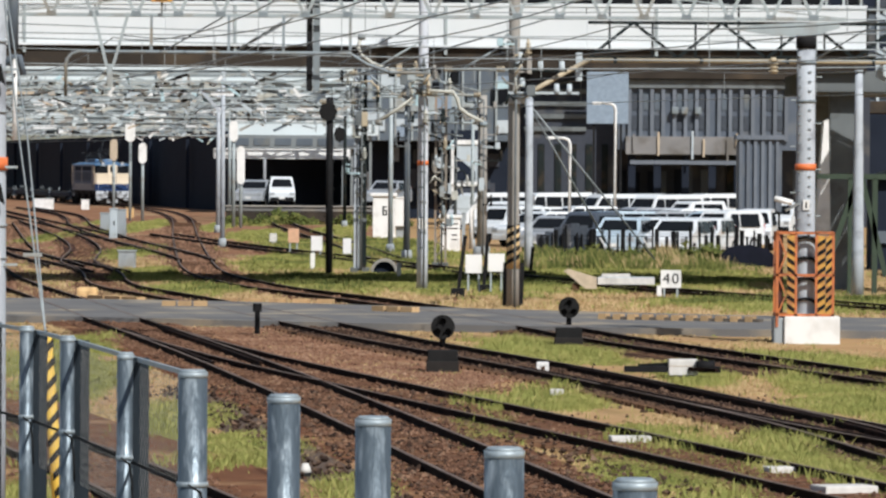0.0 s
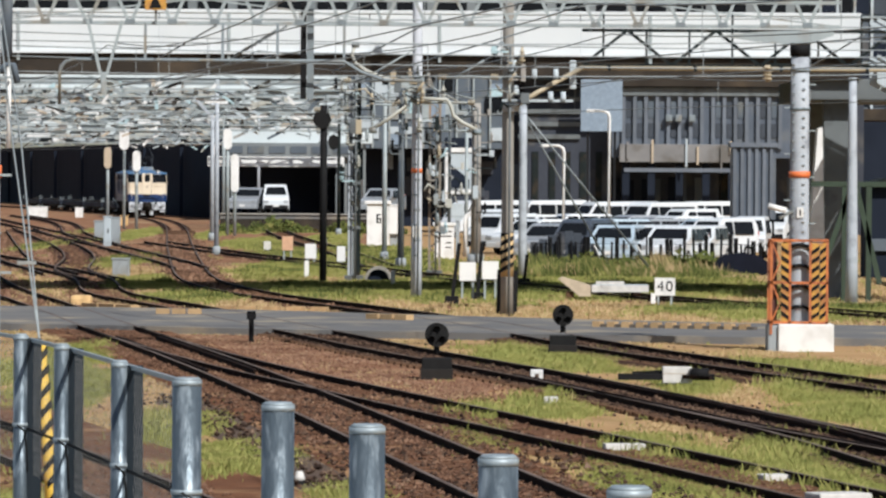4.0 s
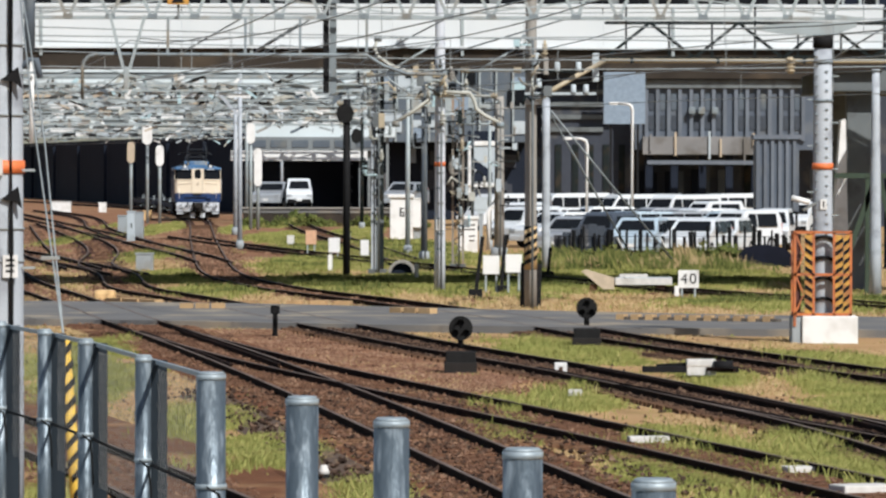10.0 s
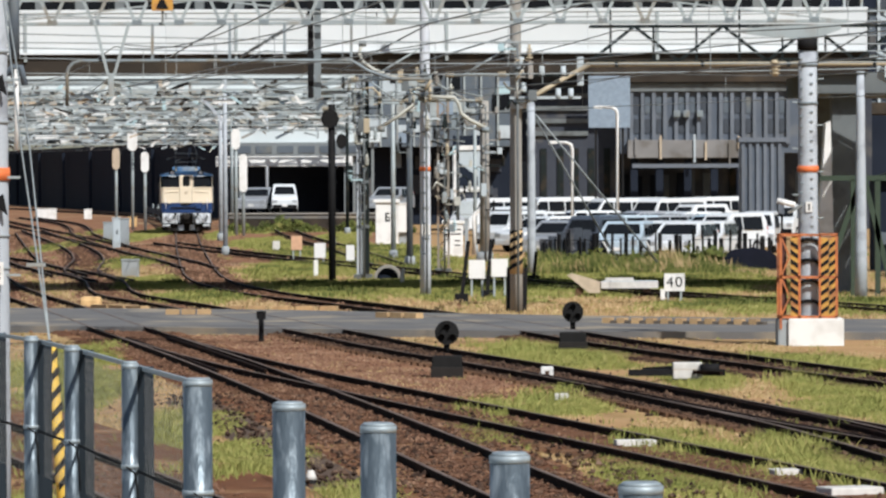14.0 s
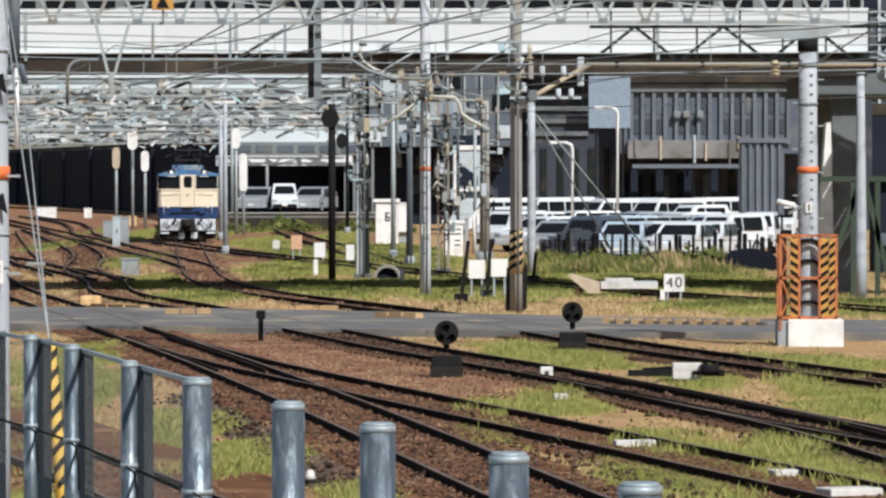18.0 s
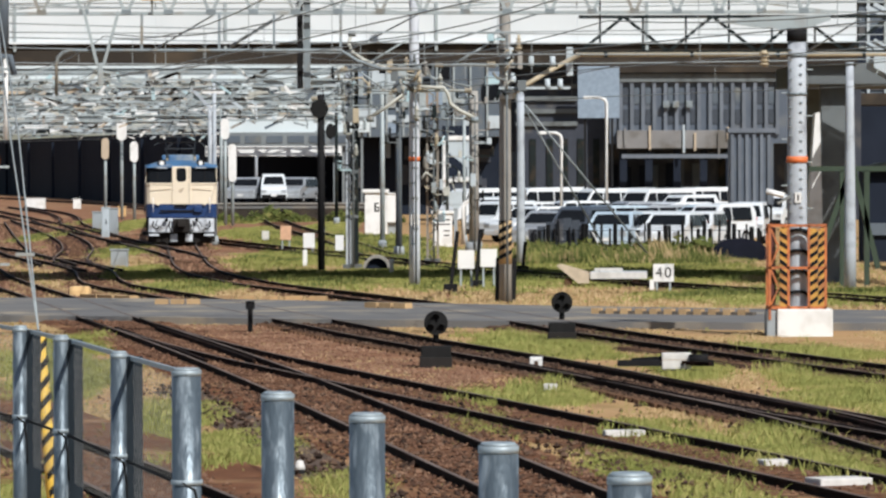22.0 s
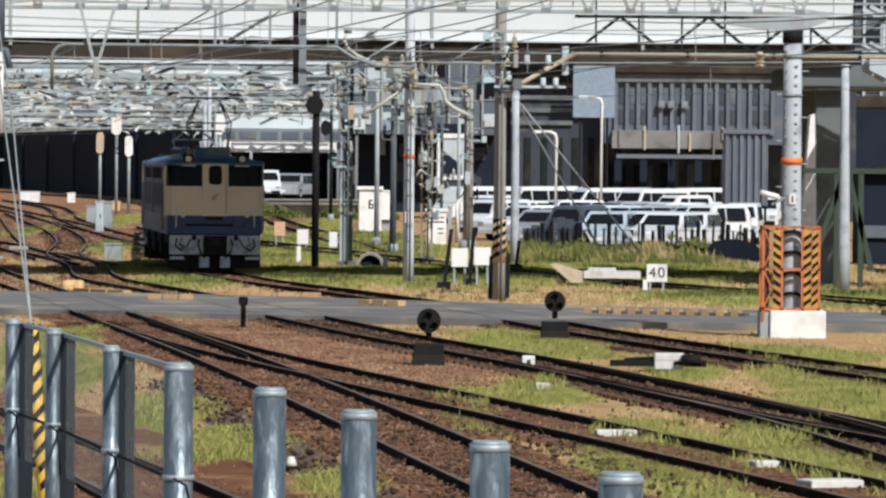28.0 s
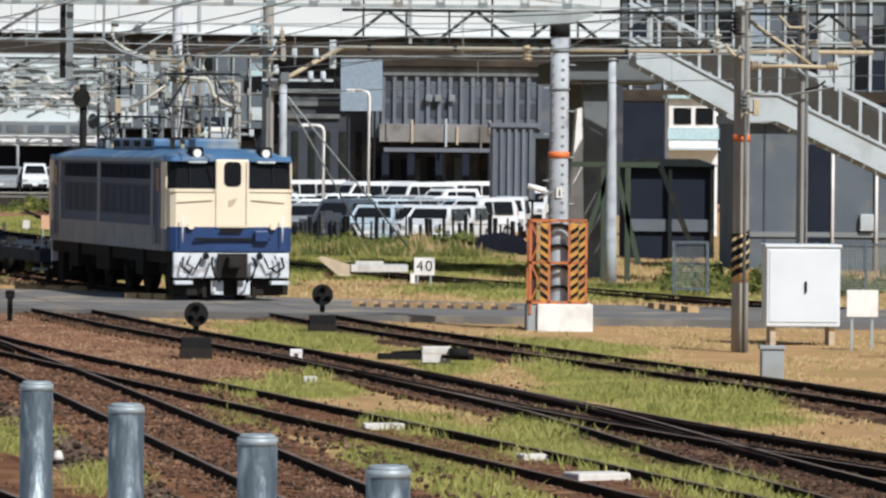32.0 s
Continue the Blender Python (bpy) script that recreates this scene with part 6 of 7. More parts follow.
    t = thing("parked_van" if form == "van" else "parked_car", (0, 0, 0), label, "van" if form == "van" else "car", "vehicles in the car park")
    b = B()
    rings = []
    for s in (-1, 1):
        rings.append([b.verts.new((s * (W / 2 - (0.14 * max(0, z - 0.95) / (Hh - 0.95))), y, z)) for y, z in prof])
    lo, hi = rings
    b.faces.new(lo)
    b.faces.new(hi[::-1])
    for i in range(len(prof)):
        j = (i + 1) % len(prof)
        b.faces.new((lo[j], lo[i], hi[i], hi[j]))
    bmesh.ops.bevel(b, geom=[e for e in b.edges if e.calc_length() > 0.05], offset=0.05, segments=2, affect="EDGES", profile=0.6)
    part("body", b, M[paint], t)
    # glass: windscreen, rear window, side windows
    fi = max(i for i in range(len(prof) - 1) if prof[i][0] < 0 and prof[i + 1][1] > prof[i][1] + 0.3 and prof[i][1] > 0.8)
    (ya, za), (yb, zb) = prof[fi], prof[fi + 1]
    b = B()
    w0, w1 = W / 2 - 0.13, W / 2 - 0.25
    pa, pb = (ya + (yb - ya) * 0.1, za + (zb - za) * 0.1), (ya + (yb - ya) * 0.88, za + (zb - za) * 0.88)
    vs = [b.verts.new(v) for v in ((-w0, pa[0] - 0.025, pa[1]), (w0, pa[0] - 0.025, pa[1]), (w1, pb[0] - 0.025, pb[1]), (-w1, pb[0] - 0.025, pb[1]))]
    b.faces.new(vs)
    part("windscreen", b, M["glass"], t)
    part("rear_window", box(B(), -w1, L / 2 - 0.12, g0 + 0.1, w1, L / 2 + 0.006, g1 - 0.08, 0.02) if form == "van" else box(B(), -w1, L / 2 - 0.5, g0 + 0.05, w1, L / 2 - 0.2, g1 - 0.1, 0.02), M["glass"], t)
    y0 = ya + 0.25
    cuts = [y0, y0 + 0.95, y0 + 2.0, L / 2 - 0.3] if form != "kei" else [y0, y0 + 0.9, L / 2 - 0.35]
    for s in (-1, 1):
        for k, (c0, c1) in enumerate(zip(cuts, cuts[1:])):
            b = B()
            in0, in1 = 0.14 * (g0 - 0.95) / (Hh - 0.95), 0.14 * (g1 - 0.95) / (Hh - 0.95)
            lean = 0.35 if k == 0 else 0.0
            x0, x1 = s * (W / 2 - in0 + 0.008), s * (W / 2 - in1 + 0.008)
            vs = [b.verts.new(v) for v in ((x0, c0 + 0.04, g0), (x0, c1 - 0.04, g0), (x1, c1 - 0.04, g1), (x1, c0 + 0.04 + lean, g1))]
            b.faces.new(vs)
            part("side_window", b, M["glass"], t)
        for y in (-L / 2 + 0.8, L / 2 - 0.85):
            wh = part("wheel", disc(B(), (s * (W / 2 - 0.2), y, 0.31), (s, 0, 0), 0.31, 0.21, 18), M["black"], t)
            part("rim", disc(B(), (s * (W / 2 + 0.0), y, 0.31), (s, 0, 0), 0.19, 0.02, 14), M["carsilver"], wh)
        part("headlight", box(B(), s * W * 0.4 - 0.17, -L / 2 - 0.012, 0.62, s * W * 0.4 + 0.17 - (0.06 if s > 0 else -0.0), -L / 2 + 0.1, 0.8, 0.03), M["carsilver"], t)
        part("tail_light", box(B(), s * (W / 2 - 0.12) - 0.06, L / 2 - 0.05, 0.8, s * (W / 2 - 0.12) + 0.06, L / 2 + 0.012, 1.15), M["red"], t)
    part("bumper", box(B(), -W / 2 + 0.05, -L / 2 - 0.05, 0.3, W / 2 - 0.05, -L / 2 + 0.1, 0.52, 0.03), M["dark" if form == "kei" else paint], t)
    part("plate", box(B(), -0.16, -L / 2 - 0.06, 0.42, 0.16, -L / 2 - 0.045, 0.55), M["white"], t)
    return t


protos = dict(
    van=car("van", "carwhite", "white delivery van in the car park"), kei=car("kei", "carwhite", "small white box car in the car park"),
    wagon=car("wagon", "carwhite", "white estate car in the car park"), blue=car("wagon", "carblue", "pale blue estate car in the car park"),
    dark=car("kei", "cardark", "dark slate small car in the car park"), silver=car("wagon", "carsilver", "silver car in the car park"))
used = set()
STAGE = 0.85        # level of the raised roadway by the platforms
rw = thing("raised_roadway", (0, 318, GROUND), "low raised roadway with a dark weedy retaining wall", "roadway")
rw["kind"] = "structure"
part("slab", box(B(), -12.2, 0, STAGE - GROUND - 0.25, -2.0, 9.5, STAGE - GROUND), M["asphalt"], rw)
part("retaining_wall", box(B(), -12.2, 0.05, -0.07, -2.0, 0.4, STAGE - GROUND - 0.25), M["soffit"], rw)
part("coping", box(B(), -12.3, -0.1, STAGE - GROUND, -1.9, 0.15, STAGE - GROUND + 0.08), M["polebrown"], rw)
for kind_, px, Y, turn in (
        ("van", 872, 296, 52), ("van", 982, 302, 58), ("wagon", 1024, 268, 66), ("van", 1101, 292, 62), ("van", 1179, 288, 40), ("kei", 1231, 280, 48), ("van", 1277, 302, 64), ("wagon", 925, 262, 60), ("kei", 898, 268, 25), ("kei", 1392, 275, 20), ("kei", 500, 323, 3),
        ("silver", 991, 216, 22), ("dark", 1046, 212, 24), ("blue", 1106, 211, 12), ("wagon", 1166, 213, 22), ("wagon", 1208, 209, 16), ("wagon", 1249, 212, 14), ("kei", 1288, 224, 38), ("kei", 1342, 231, 8), ("blue", 1262, 242, 48), ("silver", 1160, 242, 50), ("blue", 1085, 240, 56), ("kei", 905, 240, 40), ("wagon", 962, 236, 44), ("wagon", 1206, 258, 52), ("silver", 1130, 262, 58)):
    m = pose((px - 784) / 9962 * Y, Y, GROUND if px > 800 else STAGE, 0, 0, -turn if px > 800 else turn)
    if kind_ in used:
        copy_thing(protos[kind_], m)
    else:
        protos[kind_].matrix_basis = m
        used.add(kind_)


copy_thing(protos["silver"], pose((458 - 784) / 9962 * 324, 324, STAGE, 0, 0, -12))
street_car = copy_thing(protos["silver"], pose(-2.8, 325, STAGE, 0, 0, -14))


# added dark mound in place of a shadow on the ground
tp = thing("tarpaulin_stack", (10.34, 190, GROUND), "low stack under a dark tarpaulin by the car park", "stack")
part("cover", prism(B(), [(-0.95, -0.1), (-0.9, 0.45), (-0.6, 0.7), (0.1, 0.78), (0.65, 0.66), (0.92, 0.4), (1.0, -0.1)], "y", -0.5, 0.8), M["tarp"], tp)
part("pallet", box(B(), -1.02, -0.6, -0.1, 1.05, 0.9, 0.04), M["sleeper"], tp)
pf = thing("post_fence", (0, 202, GROUND), "low fence of dark posts along the car park", "fence")
rng = random.Random(44)
for k in range(34):
    px = 960 + 12.2 * k + rng.uniform(-4, 4)
    x = (px - 784) / 9962 * 202
    part("post", bar(B(), (x, rng.uniform(-0.05, 0.05), -0.1), (x + rng.uniform(-0.04, 0.04), 0, rng.uniform(0.85, 1.3)), rng.choice((0.06, 0.08, 0.12))), M["dark"], pf)
for k in range(8):
    x = 3.4 + 0.31 * k
    part("panel", box(B(), x, 0.12 + 0.02 * (k % 2), -0.1, x + 0.3, 0.16 + 0.02 * (k % 2), (0.95, 1.05, 1.2, 1.32, 1.35, 1.28, 1.1, 0.9)[k], 0.01), M["slatedark" if k % 3 else "dimwall"], pf, "dull slate sheet panel")
for z in (0.5, 0.9):
    part("strand", tube(B(), [(3.57, 0, z), (11.84, 0, z)], 0.012, 5), M["dark"], pf)
for px in (1064, 1140):
    x = (px - 784) / 9962 * 202
    part("stay", bar(B(), (x, -0.1, 0.85), (x + 0.5, -0.6, -0.1), 0.05), M["stone"], pf, "pale raking stay")


# ---- electric locomotive ----
loco = thing("electric_locomotive", (0, 0, 0), "blue and cream electric locomotive hauling flat wagons", "locomotive")
HL, HW = 7.95, 1.4          # half length to the cab face, half width
Z0, Z1, Z2, Z3, Z4 = 1.08, 1.62, 2.41, 3.06, 3.74   # underframe, cream line, window sill, eave, roof top


def cab_plan(face, corner=0.32, rake=0.0):
    """Half outline of the cab end seen from above: the side, the bevelled corner and the face."""
    return [(-HW, face + 0.62), (-HW, face + 0.3), (-HW + 0.05, face + 0.16), (-HW + 0.16, face + 0.06), (-0.4, face), (0.4, face), (HW - 0.16, face + 0.06), (HW - 0.05, face + 0.16), (HW, face + 0.3), (HW, face + 0.62)]


def cab_wall(z0, z1, off=0.0, sgn=-1, rake0=0.0, rake1=0.0):
    b = B()
    pl = cab_plan(-HL)
    rows = []
    for z, rk in ((z0, rake0), (z1, rake1)):
        rows.append([b.verts.new((x * (1 + off / HW), (y - off + rk) * (1 if sgn < 0 else -1), z)) for x, y in pl])
    for i in range(len(pl) - 1):
        b.faces.new((rows[0][i], rows[0][i + 1], rows[1][i + 1], rows[1][i]))
    bk = [b.verts.new((x, (-HL + 0.62) * (1 if sgn < 0 else -1), z)) for z in (z0, z1) for x in (-HW, HW)]
    b.faces.new((rows[0][0], rows[0][-1], bk[1], bk[0]))
    b.faces.new((rows[1][0], rows[1][-1], bk[3], bk[2]))
    bmesh.ops.remove_doubles(b, verts=b.verts, dist=0.001)
    return b


for sgn in (-1, 1):
    part("cab_apron", cab_wall(Z0, Z1, 0.0, sgn), M["locoblue"], loco, "deep blue lower front")
    part("cab_front", cab_wall(Z1, Z2, 0.004, sgn), M["cream"], loco, "cream front panel")
    part("cream_lip", cab_wall(Z2 - 0.02, Z2 + 0.05, 0.03, sgn), M["cream"], loco)
    part("cab_window_band", cab_wall(Z2 + 0.05, Z3, -0.01, sgn, 0.0, 0.09), M["glass"], loco, "dark wrap-around cab windows")
    f = sgn * HL
    d = part("front_door", box(B(), -0.375, f - 0.05, Z1 - 0.02, 0.375, f + 0.05, Z3 + 0.05, 0.04), M["cream"], loco, "cream gangway door")
    for grow, lift, mm in ((0.035, 0.0, "black"), (0.0, 0.004, "glass")):
        pts = []
        for cx, cz, a0 in ((0.08, 2.94, 0), (-0.08, 2.94, 90), (-0.08, 2.62, 180), (0.08, 2.62, 270)):
            pts += [(cx + (0.08 + grow) * math.cos(radians(a0 + a)), cz + (0.08 + grow) * math.sin(radians(a0 + a))) for a in (0, 30, 60, 90)]
        part("door_window" if mm == "glass" else "window_gasket", prism(B(), pts, "y", f + sgn * (0.052 + lift) - 0.004, f + sgn * (0.052 + lift) + 0.004), M[mm], d)
    for s in (-1, 1):
        part("panel_rib", box(B(), min(s * 0.44, s * 1.2), f + sgn * 0.028 - 0.012, Z2 - 0.2, max(s * 0.44, s * 1.2), f + sgn * 0.028 + 0.004, Z2 - 0.175), M["cream"], loco)
    part("door_seam", box(B(), 0.3, f + sgn * 0.053 - 0.003, Z1 + 0.05, 0.315, f + sgn * 0.053 + 0.003, Z3), M["soffit"], d)
    part("emblem", prism(B(), [(-0.1, 2.2), (0.12, 2.26), (0.0, 2.07), (-0.1, 2.05)], "y", f + sgn * 0.053 - 0.002, f + sgn * 0.053 + 0.002), M["tan"], d, "small tan emblem shape")
    for s in (-1, 1):
        part("window_pillar", bar(B(), (s * 0.93, f + 0.0 - sgn * 0.03, Z2 + 0.05), (s * 0.93, f - sgn * 0.11, Z3), 0.035), M["dark"], loco)
        hl = part("headlight", box(B(), s * 0.77 - 0.15, f - sgn * 0.28 - 0.2, Z3 + 0.02, s * 0.77 + 0.15, f - sgn * 0.28 + 0.2, Z3 + 0.32, 0.05), M["dark"], loco)
        part("lens", disc(B(), (s * 0.77, f - sgn * 0.06, Z3 + 0.18), (0, sgn, 0), 0.09, 0.02, 16), M["white"], hl)
        part("headlight_shelf", box(B(), s * 0.77 - 0.2, f - sgn * 0.2 - 0.22, Z3 - 0.03, s * 0.77 + 0.2, f - sgn * 0.2 + 0.22, Z3 + 0.015), M["skirt"], loco)
        part("handrail", tube(B(), [(s * 1.12, f + sgn * 0.1, Z0 + 0.2), (s * 1.12, f + sgn * 0.12, Z1 + 0.25)], 0.018, 6), M["white"], loco)
        part("tail_lamp", disc(B(), (s * 0.92, f, Z1 + 0.02), (0, sgn, 0), 0.075, 0.07, 12), M["cream"], loco)
        part("step", box(B(), s * 1.08 - 0.2, f - 0.1, 0.36, s * 1.08 + 0.2, f + 0.12, 0.44), M["skirt"], loco)
        part("brake_hose", tube(B(), [(s * 0.45, f + sgn * 0.12, 0.95), (s * 0.5, f + sgn * 0.3, 0.8), (s * 0.42, f + sgn * 0.3, 0.55), (s * 0.3, f + sgn * 0.2, 0.42)], 0.03, 6), M["dark"], loco)
        part("air_pipe", tube(B(), [(s * 0.95, f + sgn * 0.1, 0.98), (s * 1.02, f + sgn * 0.16, 0.8), (s * 0.82, f + sgn * 0.14, 0.7), (s * 0.7, f + sgn * 0.14, 0.95)], 0.022, 6), M["dark"], loco)
        part("hose_valve", disc(B(), (s * 0.6, f + sgn * 0.12, 0.98), (0, sgn, 0), 0.075, 0.06, 12), M["dark"], loco)
        part("side_hose", tube(B(), [(s * 1.1, f + sgn * 0.1, 0.95), (s * 1.14, f + sgn * 0.2, 0.75), (s * 0.98, f + sgn * 0.2, 0.62), (s * 0.9, f + sgn * 0.1, 0.7)], 0.03, 6), M["dark"], loco)
        part("guard_iron", box(B(), s * 0.3 - 0.14, f - sgn * 0.1 - 0.03, 0.13, s * 0.3 + 0.14, f - sgn * 0.1 + 0.03, 0.44, 0.015), M["skirt"], loco, "pale rail guard")
        part("rail_guard", box(B(), s * 0.56 - 0.05, f - sgn * 0.25 - 0.03, 0.05, s * 0.56 + 0.05, f - sgn * 0.25 + 0.03, 0.5), M["bogie"], loco)
        # near-black plate filling the space below the skirt
        part("pilot_plate", box(B(), s * 0.95 - 0.38, f - sgn * 0.3 - 0.03, 0.12, s * 0.95 + 0.38, f - sgn * 0.3 + 0.03, 0.56), M["bogie"], loco, "sooty plate below the skirt")
    part("grab_bar", box(B(), -0.85, f + sgn * 0.06 - 0.01, Z0 + 0.24, 0.85, f + sgn * 0.06 + 0.01, Z0 + 0.30), M["dark"], loco)
    part("jumper_box", box(B(), 0.5, f + sgn * 0.08 - 0.05, Z0 + 0.22, 0.8, f + sgn * 0.08 + 0.05, Z0 + 0.46, 0.02), M["locoblue"], loco)
    part("number_bar", box(B(), -0.28, f + sgn * 0.07 - 0.003, Z0 + 0.42, 0.22, f + sgn * 0.07 + 0.003, Z0 + 0.5), M["dark"], loco, "plain bars in place of a number")
    part("front_skirt", box(B(), -1.3, f - sgn * 0.05 - 0.05, 0.5, 1.3, f - sgn * 0.05 + 0.1, Z0 - 0.03, 0.03), M["skirt"], loco, "pale grey skirt below the cab")
    part("coupler", box(B(), -0.16, f - 0.1 if sgn > 0 else f - 0.48, 0.72, 0.16, f + 0.48 if sgn > 0 else f + 0.1, 0.98, 0.05), M["bogie"], loco, "dark knuckle coupler")
    part("coupler_pocket", box(B(), -0.34, f + sgn * 0.12 - 0.03, 0.5, 0.34, f + sgn * 0.12 + 0.03, 1.04, 0.02), M["bogie"], loco)
    part("pilot", box(B(), -1.2, f - sgn * 0.75 - 0.35, 0.1, 1.2, f - sgn * 0.75 + 0.35, 0.82), M["bogie"], loco, "dark equipment behind the skirt")
    part("roof_visor", cab_wall(Z3, Z3 + 0.12, 0.01, sgn, 0.05, 0.16), M["roofblue"], loco)
# side walls with louvres, windows, sill band
for s in (-1, 1):
    x = s * HW
    part("side_wall", box(B(), min(x, x - s * 0.08), -HL + 0.6, Z1 - 0.05, max(x, x - s * 0.08), HL - 0.6, Z3), M["locoside"], loco, "dusty dark blue side")
    part("sill_band", box(B(), min(x, x - s * 0.1) - 0.004 * (s < 0), -HL + 0.6, Z0, max(x, x - s * 0.1) + 0.004 * (s > 0), HL - 0.6, Z1 - 0.05), M["sill"], loco, "dusty grey sill band")
    part("waist_line", box(B(), x - 0.012, -HL + 0.6, Z1 - 0.06, x + 0.012, HL - 0.6, Z1 + 0.0), M["sill"], loco)
    part("eave", box(B(), x - 0.05, -HL + 0.6, Z3 - 0.02, x + 0.05, HL - 0.6, Z3 + 0.06), M["bluegrey"], loco, "pale rain gutter")
    for e in (-1, 1):
        ya, yb = e * (HL - 0.33), e * (HL - 0.92)
        part("cab_side_panel", box(B(), x - 0.02, min(ya, yb), Z1 - 0.05, x + 0.012, max(ya, yb), Z3 - 0.02), M["cream"], loco, "cream cab side panel")
    for y in (-6.05, 0.7, 6.05):
        part("panel_strip", box(B(), x - 0.035, y - 0.16, Z1, x + 0.035, y + 0.16, Z3 - 0.02), M["sill"], loco)
    part("window_rail", box(B(), x - 0.025, -5.9, 2.56, x + 0.025, 5.9, 2.61), M["locoside"], loco)
    for y in (-HL + 1.3, HL - 1.3):
        dd = part("cab_door", box(B(), x - 0.02, y - 0.28, Z0 + 0.15, x + 0.02, y + 0.28, Z3 - 0.1, 0.01), M["locoside"], loco)
        part("door_window", box(B(), x - 0.026, y - 0.17, 2.4, x + 0.026, y + 0.17, 2.9), M["glass"], dd)
        for q in (-0.36, 0.36):
            part("handrail", tube(B(), [(x + s * 0.05, y + q, Z0 + 0.1), (x + s * 0.05, y + q, 2.5)], 0.014, 6), M["sill"], loco)
    for y0, n in ((-5.85, 7), (0.9, 5)):
        for k in range(n):
            y = y0 + 0.91 * k
            lv = part("louvre_panel", box(B(), x - 0.015, y + 0.03, 1.85, x + 0.015, y + 0.88, 2.52), M["louvre"], loco, "dark louvred filter panel")
            for q in range(6):
                part("louvre", box(B(), x - 0.03, y + 0.07, 1.9 + 0.1 * q, x + 0.03, y + 0.84, 1.935 + 0.1 * q), M["louvre"], lv)
            part("side_window", box(B(), x - 0.02, y + 0.06, 2.66, x + 0.02, y + 0.85, 2.98, 0.008), M["gloom"], loco)
    for y in (-4.85, -0.6, 0.2, 3.6):
        part("equipment_box", box(B(), min(x, x - s * 0.5), y, 0.5, max(x, x - s * 0.5), y + 0.9, Z0, 0.03), M["bogie"], loco)
part("underframe", box(B(), -HW + 0.08, -HL + 0.3, 0.8, HW - 0.08, HL - 0.3, Z0 + 0.05), M["bogie"], loco)
# arched roof
b = B()
arc = [(-HW, Z3), (-HW + 0.08, Z3 + 0.1), (-HW + 0.35, Z3 + 0.2), (-0.6, Z3 + 0.27), (0, Z3 + 0.29), (0.6, Z3 + 0.27), (HW - 0.35, Z3 + 0.2), (HW - 0.08, Z3 + 0.1), (HW, Z3)]
rings = []
for y, sc in ((-HL - 0.02, 0.25), (-HL + 0.25, 0.72), (-HL + 0.7, 1.0), (HL - 0.7, 1.0), (HL - 0.25, 0.72), (HL + 0.02, 0.25)):
    rings.append([b.verts.new((xx * (0.985 if sc < 0.5 else 1.0), y, Z3 + (zz - Z3) * sc)) for xx, zz in arc])
for r0, r1 in zip(rings, rings[1:]):
    for i in range(len(arc) - 1):
        b.faces.new((r0[i], r0[i + 1], r1[i + 1], r1[i]))
    b.faces.new((r0[0], r0[-1], r1[-1], r1[0]))
b.faces.new(rings[0])
b.faces.new(rings[-1])
part("roof", b, M["roofblue"], loco, "arched blue roof")
for y0, y1, w in ((-2.6, 2.6, 0.75), (-6.2, -5.4, 0.5), (5.4, 6.2, 0.5)):
    part("roof_box", box(B(), -w, y0, Z3 + 0.2, w, y1, Z4 - 0.17, 0.06), M["roofblue"], loco, "raised blue roof hatch")
for y in (-2.0, -0.6, 0.8, 2.0):
    part("vent", box(B(), -0.78, y - 0.3, Z3 + 0.32, 0.78, y + 0.3, Z4 - 0.22), M["dark"], loco)
for yc in (-4.4, 4.4):
    top = 5.05 - RAIL_TOP if yc < 0 else 4.1
    zb = Z3 + 0.5
    zm = (zb + top) / 2
    pg = part("pantograph", bar(B(), (0, yc - 0.75, zb), (0, yc + 0.75, zb), 1.2, 0.06), M["pantograph"], loco, "diamond pantograph on the roof")
    for s in (-1, 1):
        for e in (-1, 1):
            part("lower_arm", bar(B(), (s * 0.55, yc + e * 0.25, zb), (s * 0.6, yc + e * 0.85, zm), 0.035), M["pantograph"], pg)
            part("upper_arm", bar(B(), (s * 0.6, yc + e * 0.85, zm), (s * 0.3, yc + e * 0.08, top - 0.06), 0.03), M["pantograph"], pg)
            part("horn", bar(B(), (s * 0.85, yc + e * 0.1, top), (s * 1.05, yc + e * 0.1, top - 0.12), 0.03), M["pantograph"], pg)
    for e in (-1, 1):
        part("cross_tube", bar(B(), (-0.6, yc + e * 0.85, zm), (0.6, yc + e * 0.85, zm), 0.03), M["pantograph"], pg)
        part("contact_strip", bar(B(), (-0.85, yc + e * 0.1, top), (0.85, yc + e * 0.1, top), 0.05), M["dark"], pg)
    for s in (-1, 1):
        for e in (-0.6, 0.6):
            part("insulator", tube(B(), [(s * 0.55, yc + e, Z3 + 0.22), (s * 0.55, yc + e, Z3 + 0.5)], 0.06, 8), M["beige"], pg)
# bogies
AXLES = (-6.3, -3.9, -1.2, 1.2, 3.9, 6.3)
wheel_jobs = []


def wheelset(y, parent, r=0.56):
    b = B()
    for s in (-1, 1):
        disc(b, (s * 0.48, 0, 1e-4), (s, 0, 0), r, 0.13, 28)
        disc(b, (s * 0.46, 0, 1e-4), (s, 0, 0), r + 0.028, 0.03, 28)
        for k in range(4):
            a = k * math.pi / 2
            disc(b, (s * 0.6, 0.3 * math.cos(a), 0.3 * math.sin(a) + 1e-4), (s, 0, 0), 0.06, 0.03, 8)
    tube(b, [(-0.62, 0, 1e-4), (0.62, 0, 1e-4)], 0.09, 12)
    w = part("wheelset", b, M["bogie"], parent, "grimy steel wheelset")
    w.location = (0, y, r)
    wheel_jobs.append((w, y, r))
    return w


for yc in (-5.1, 0.0, 5.1):
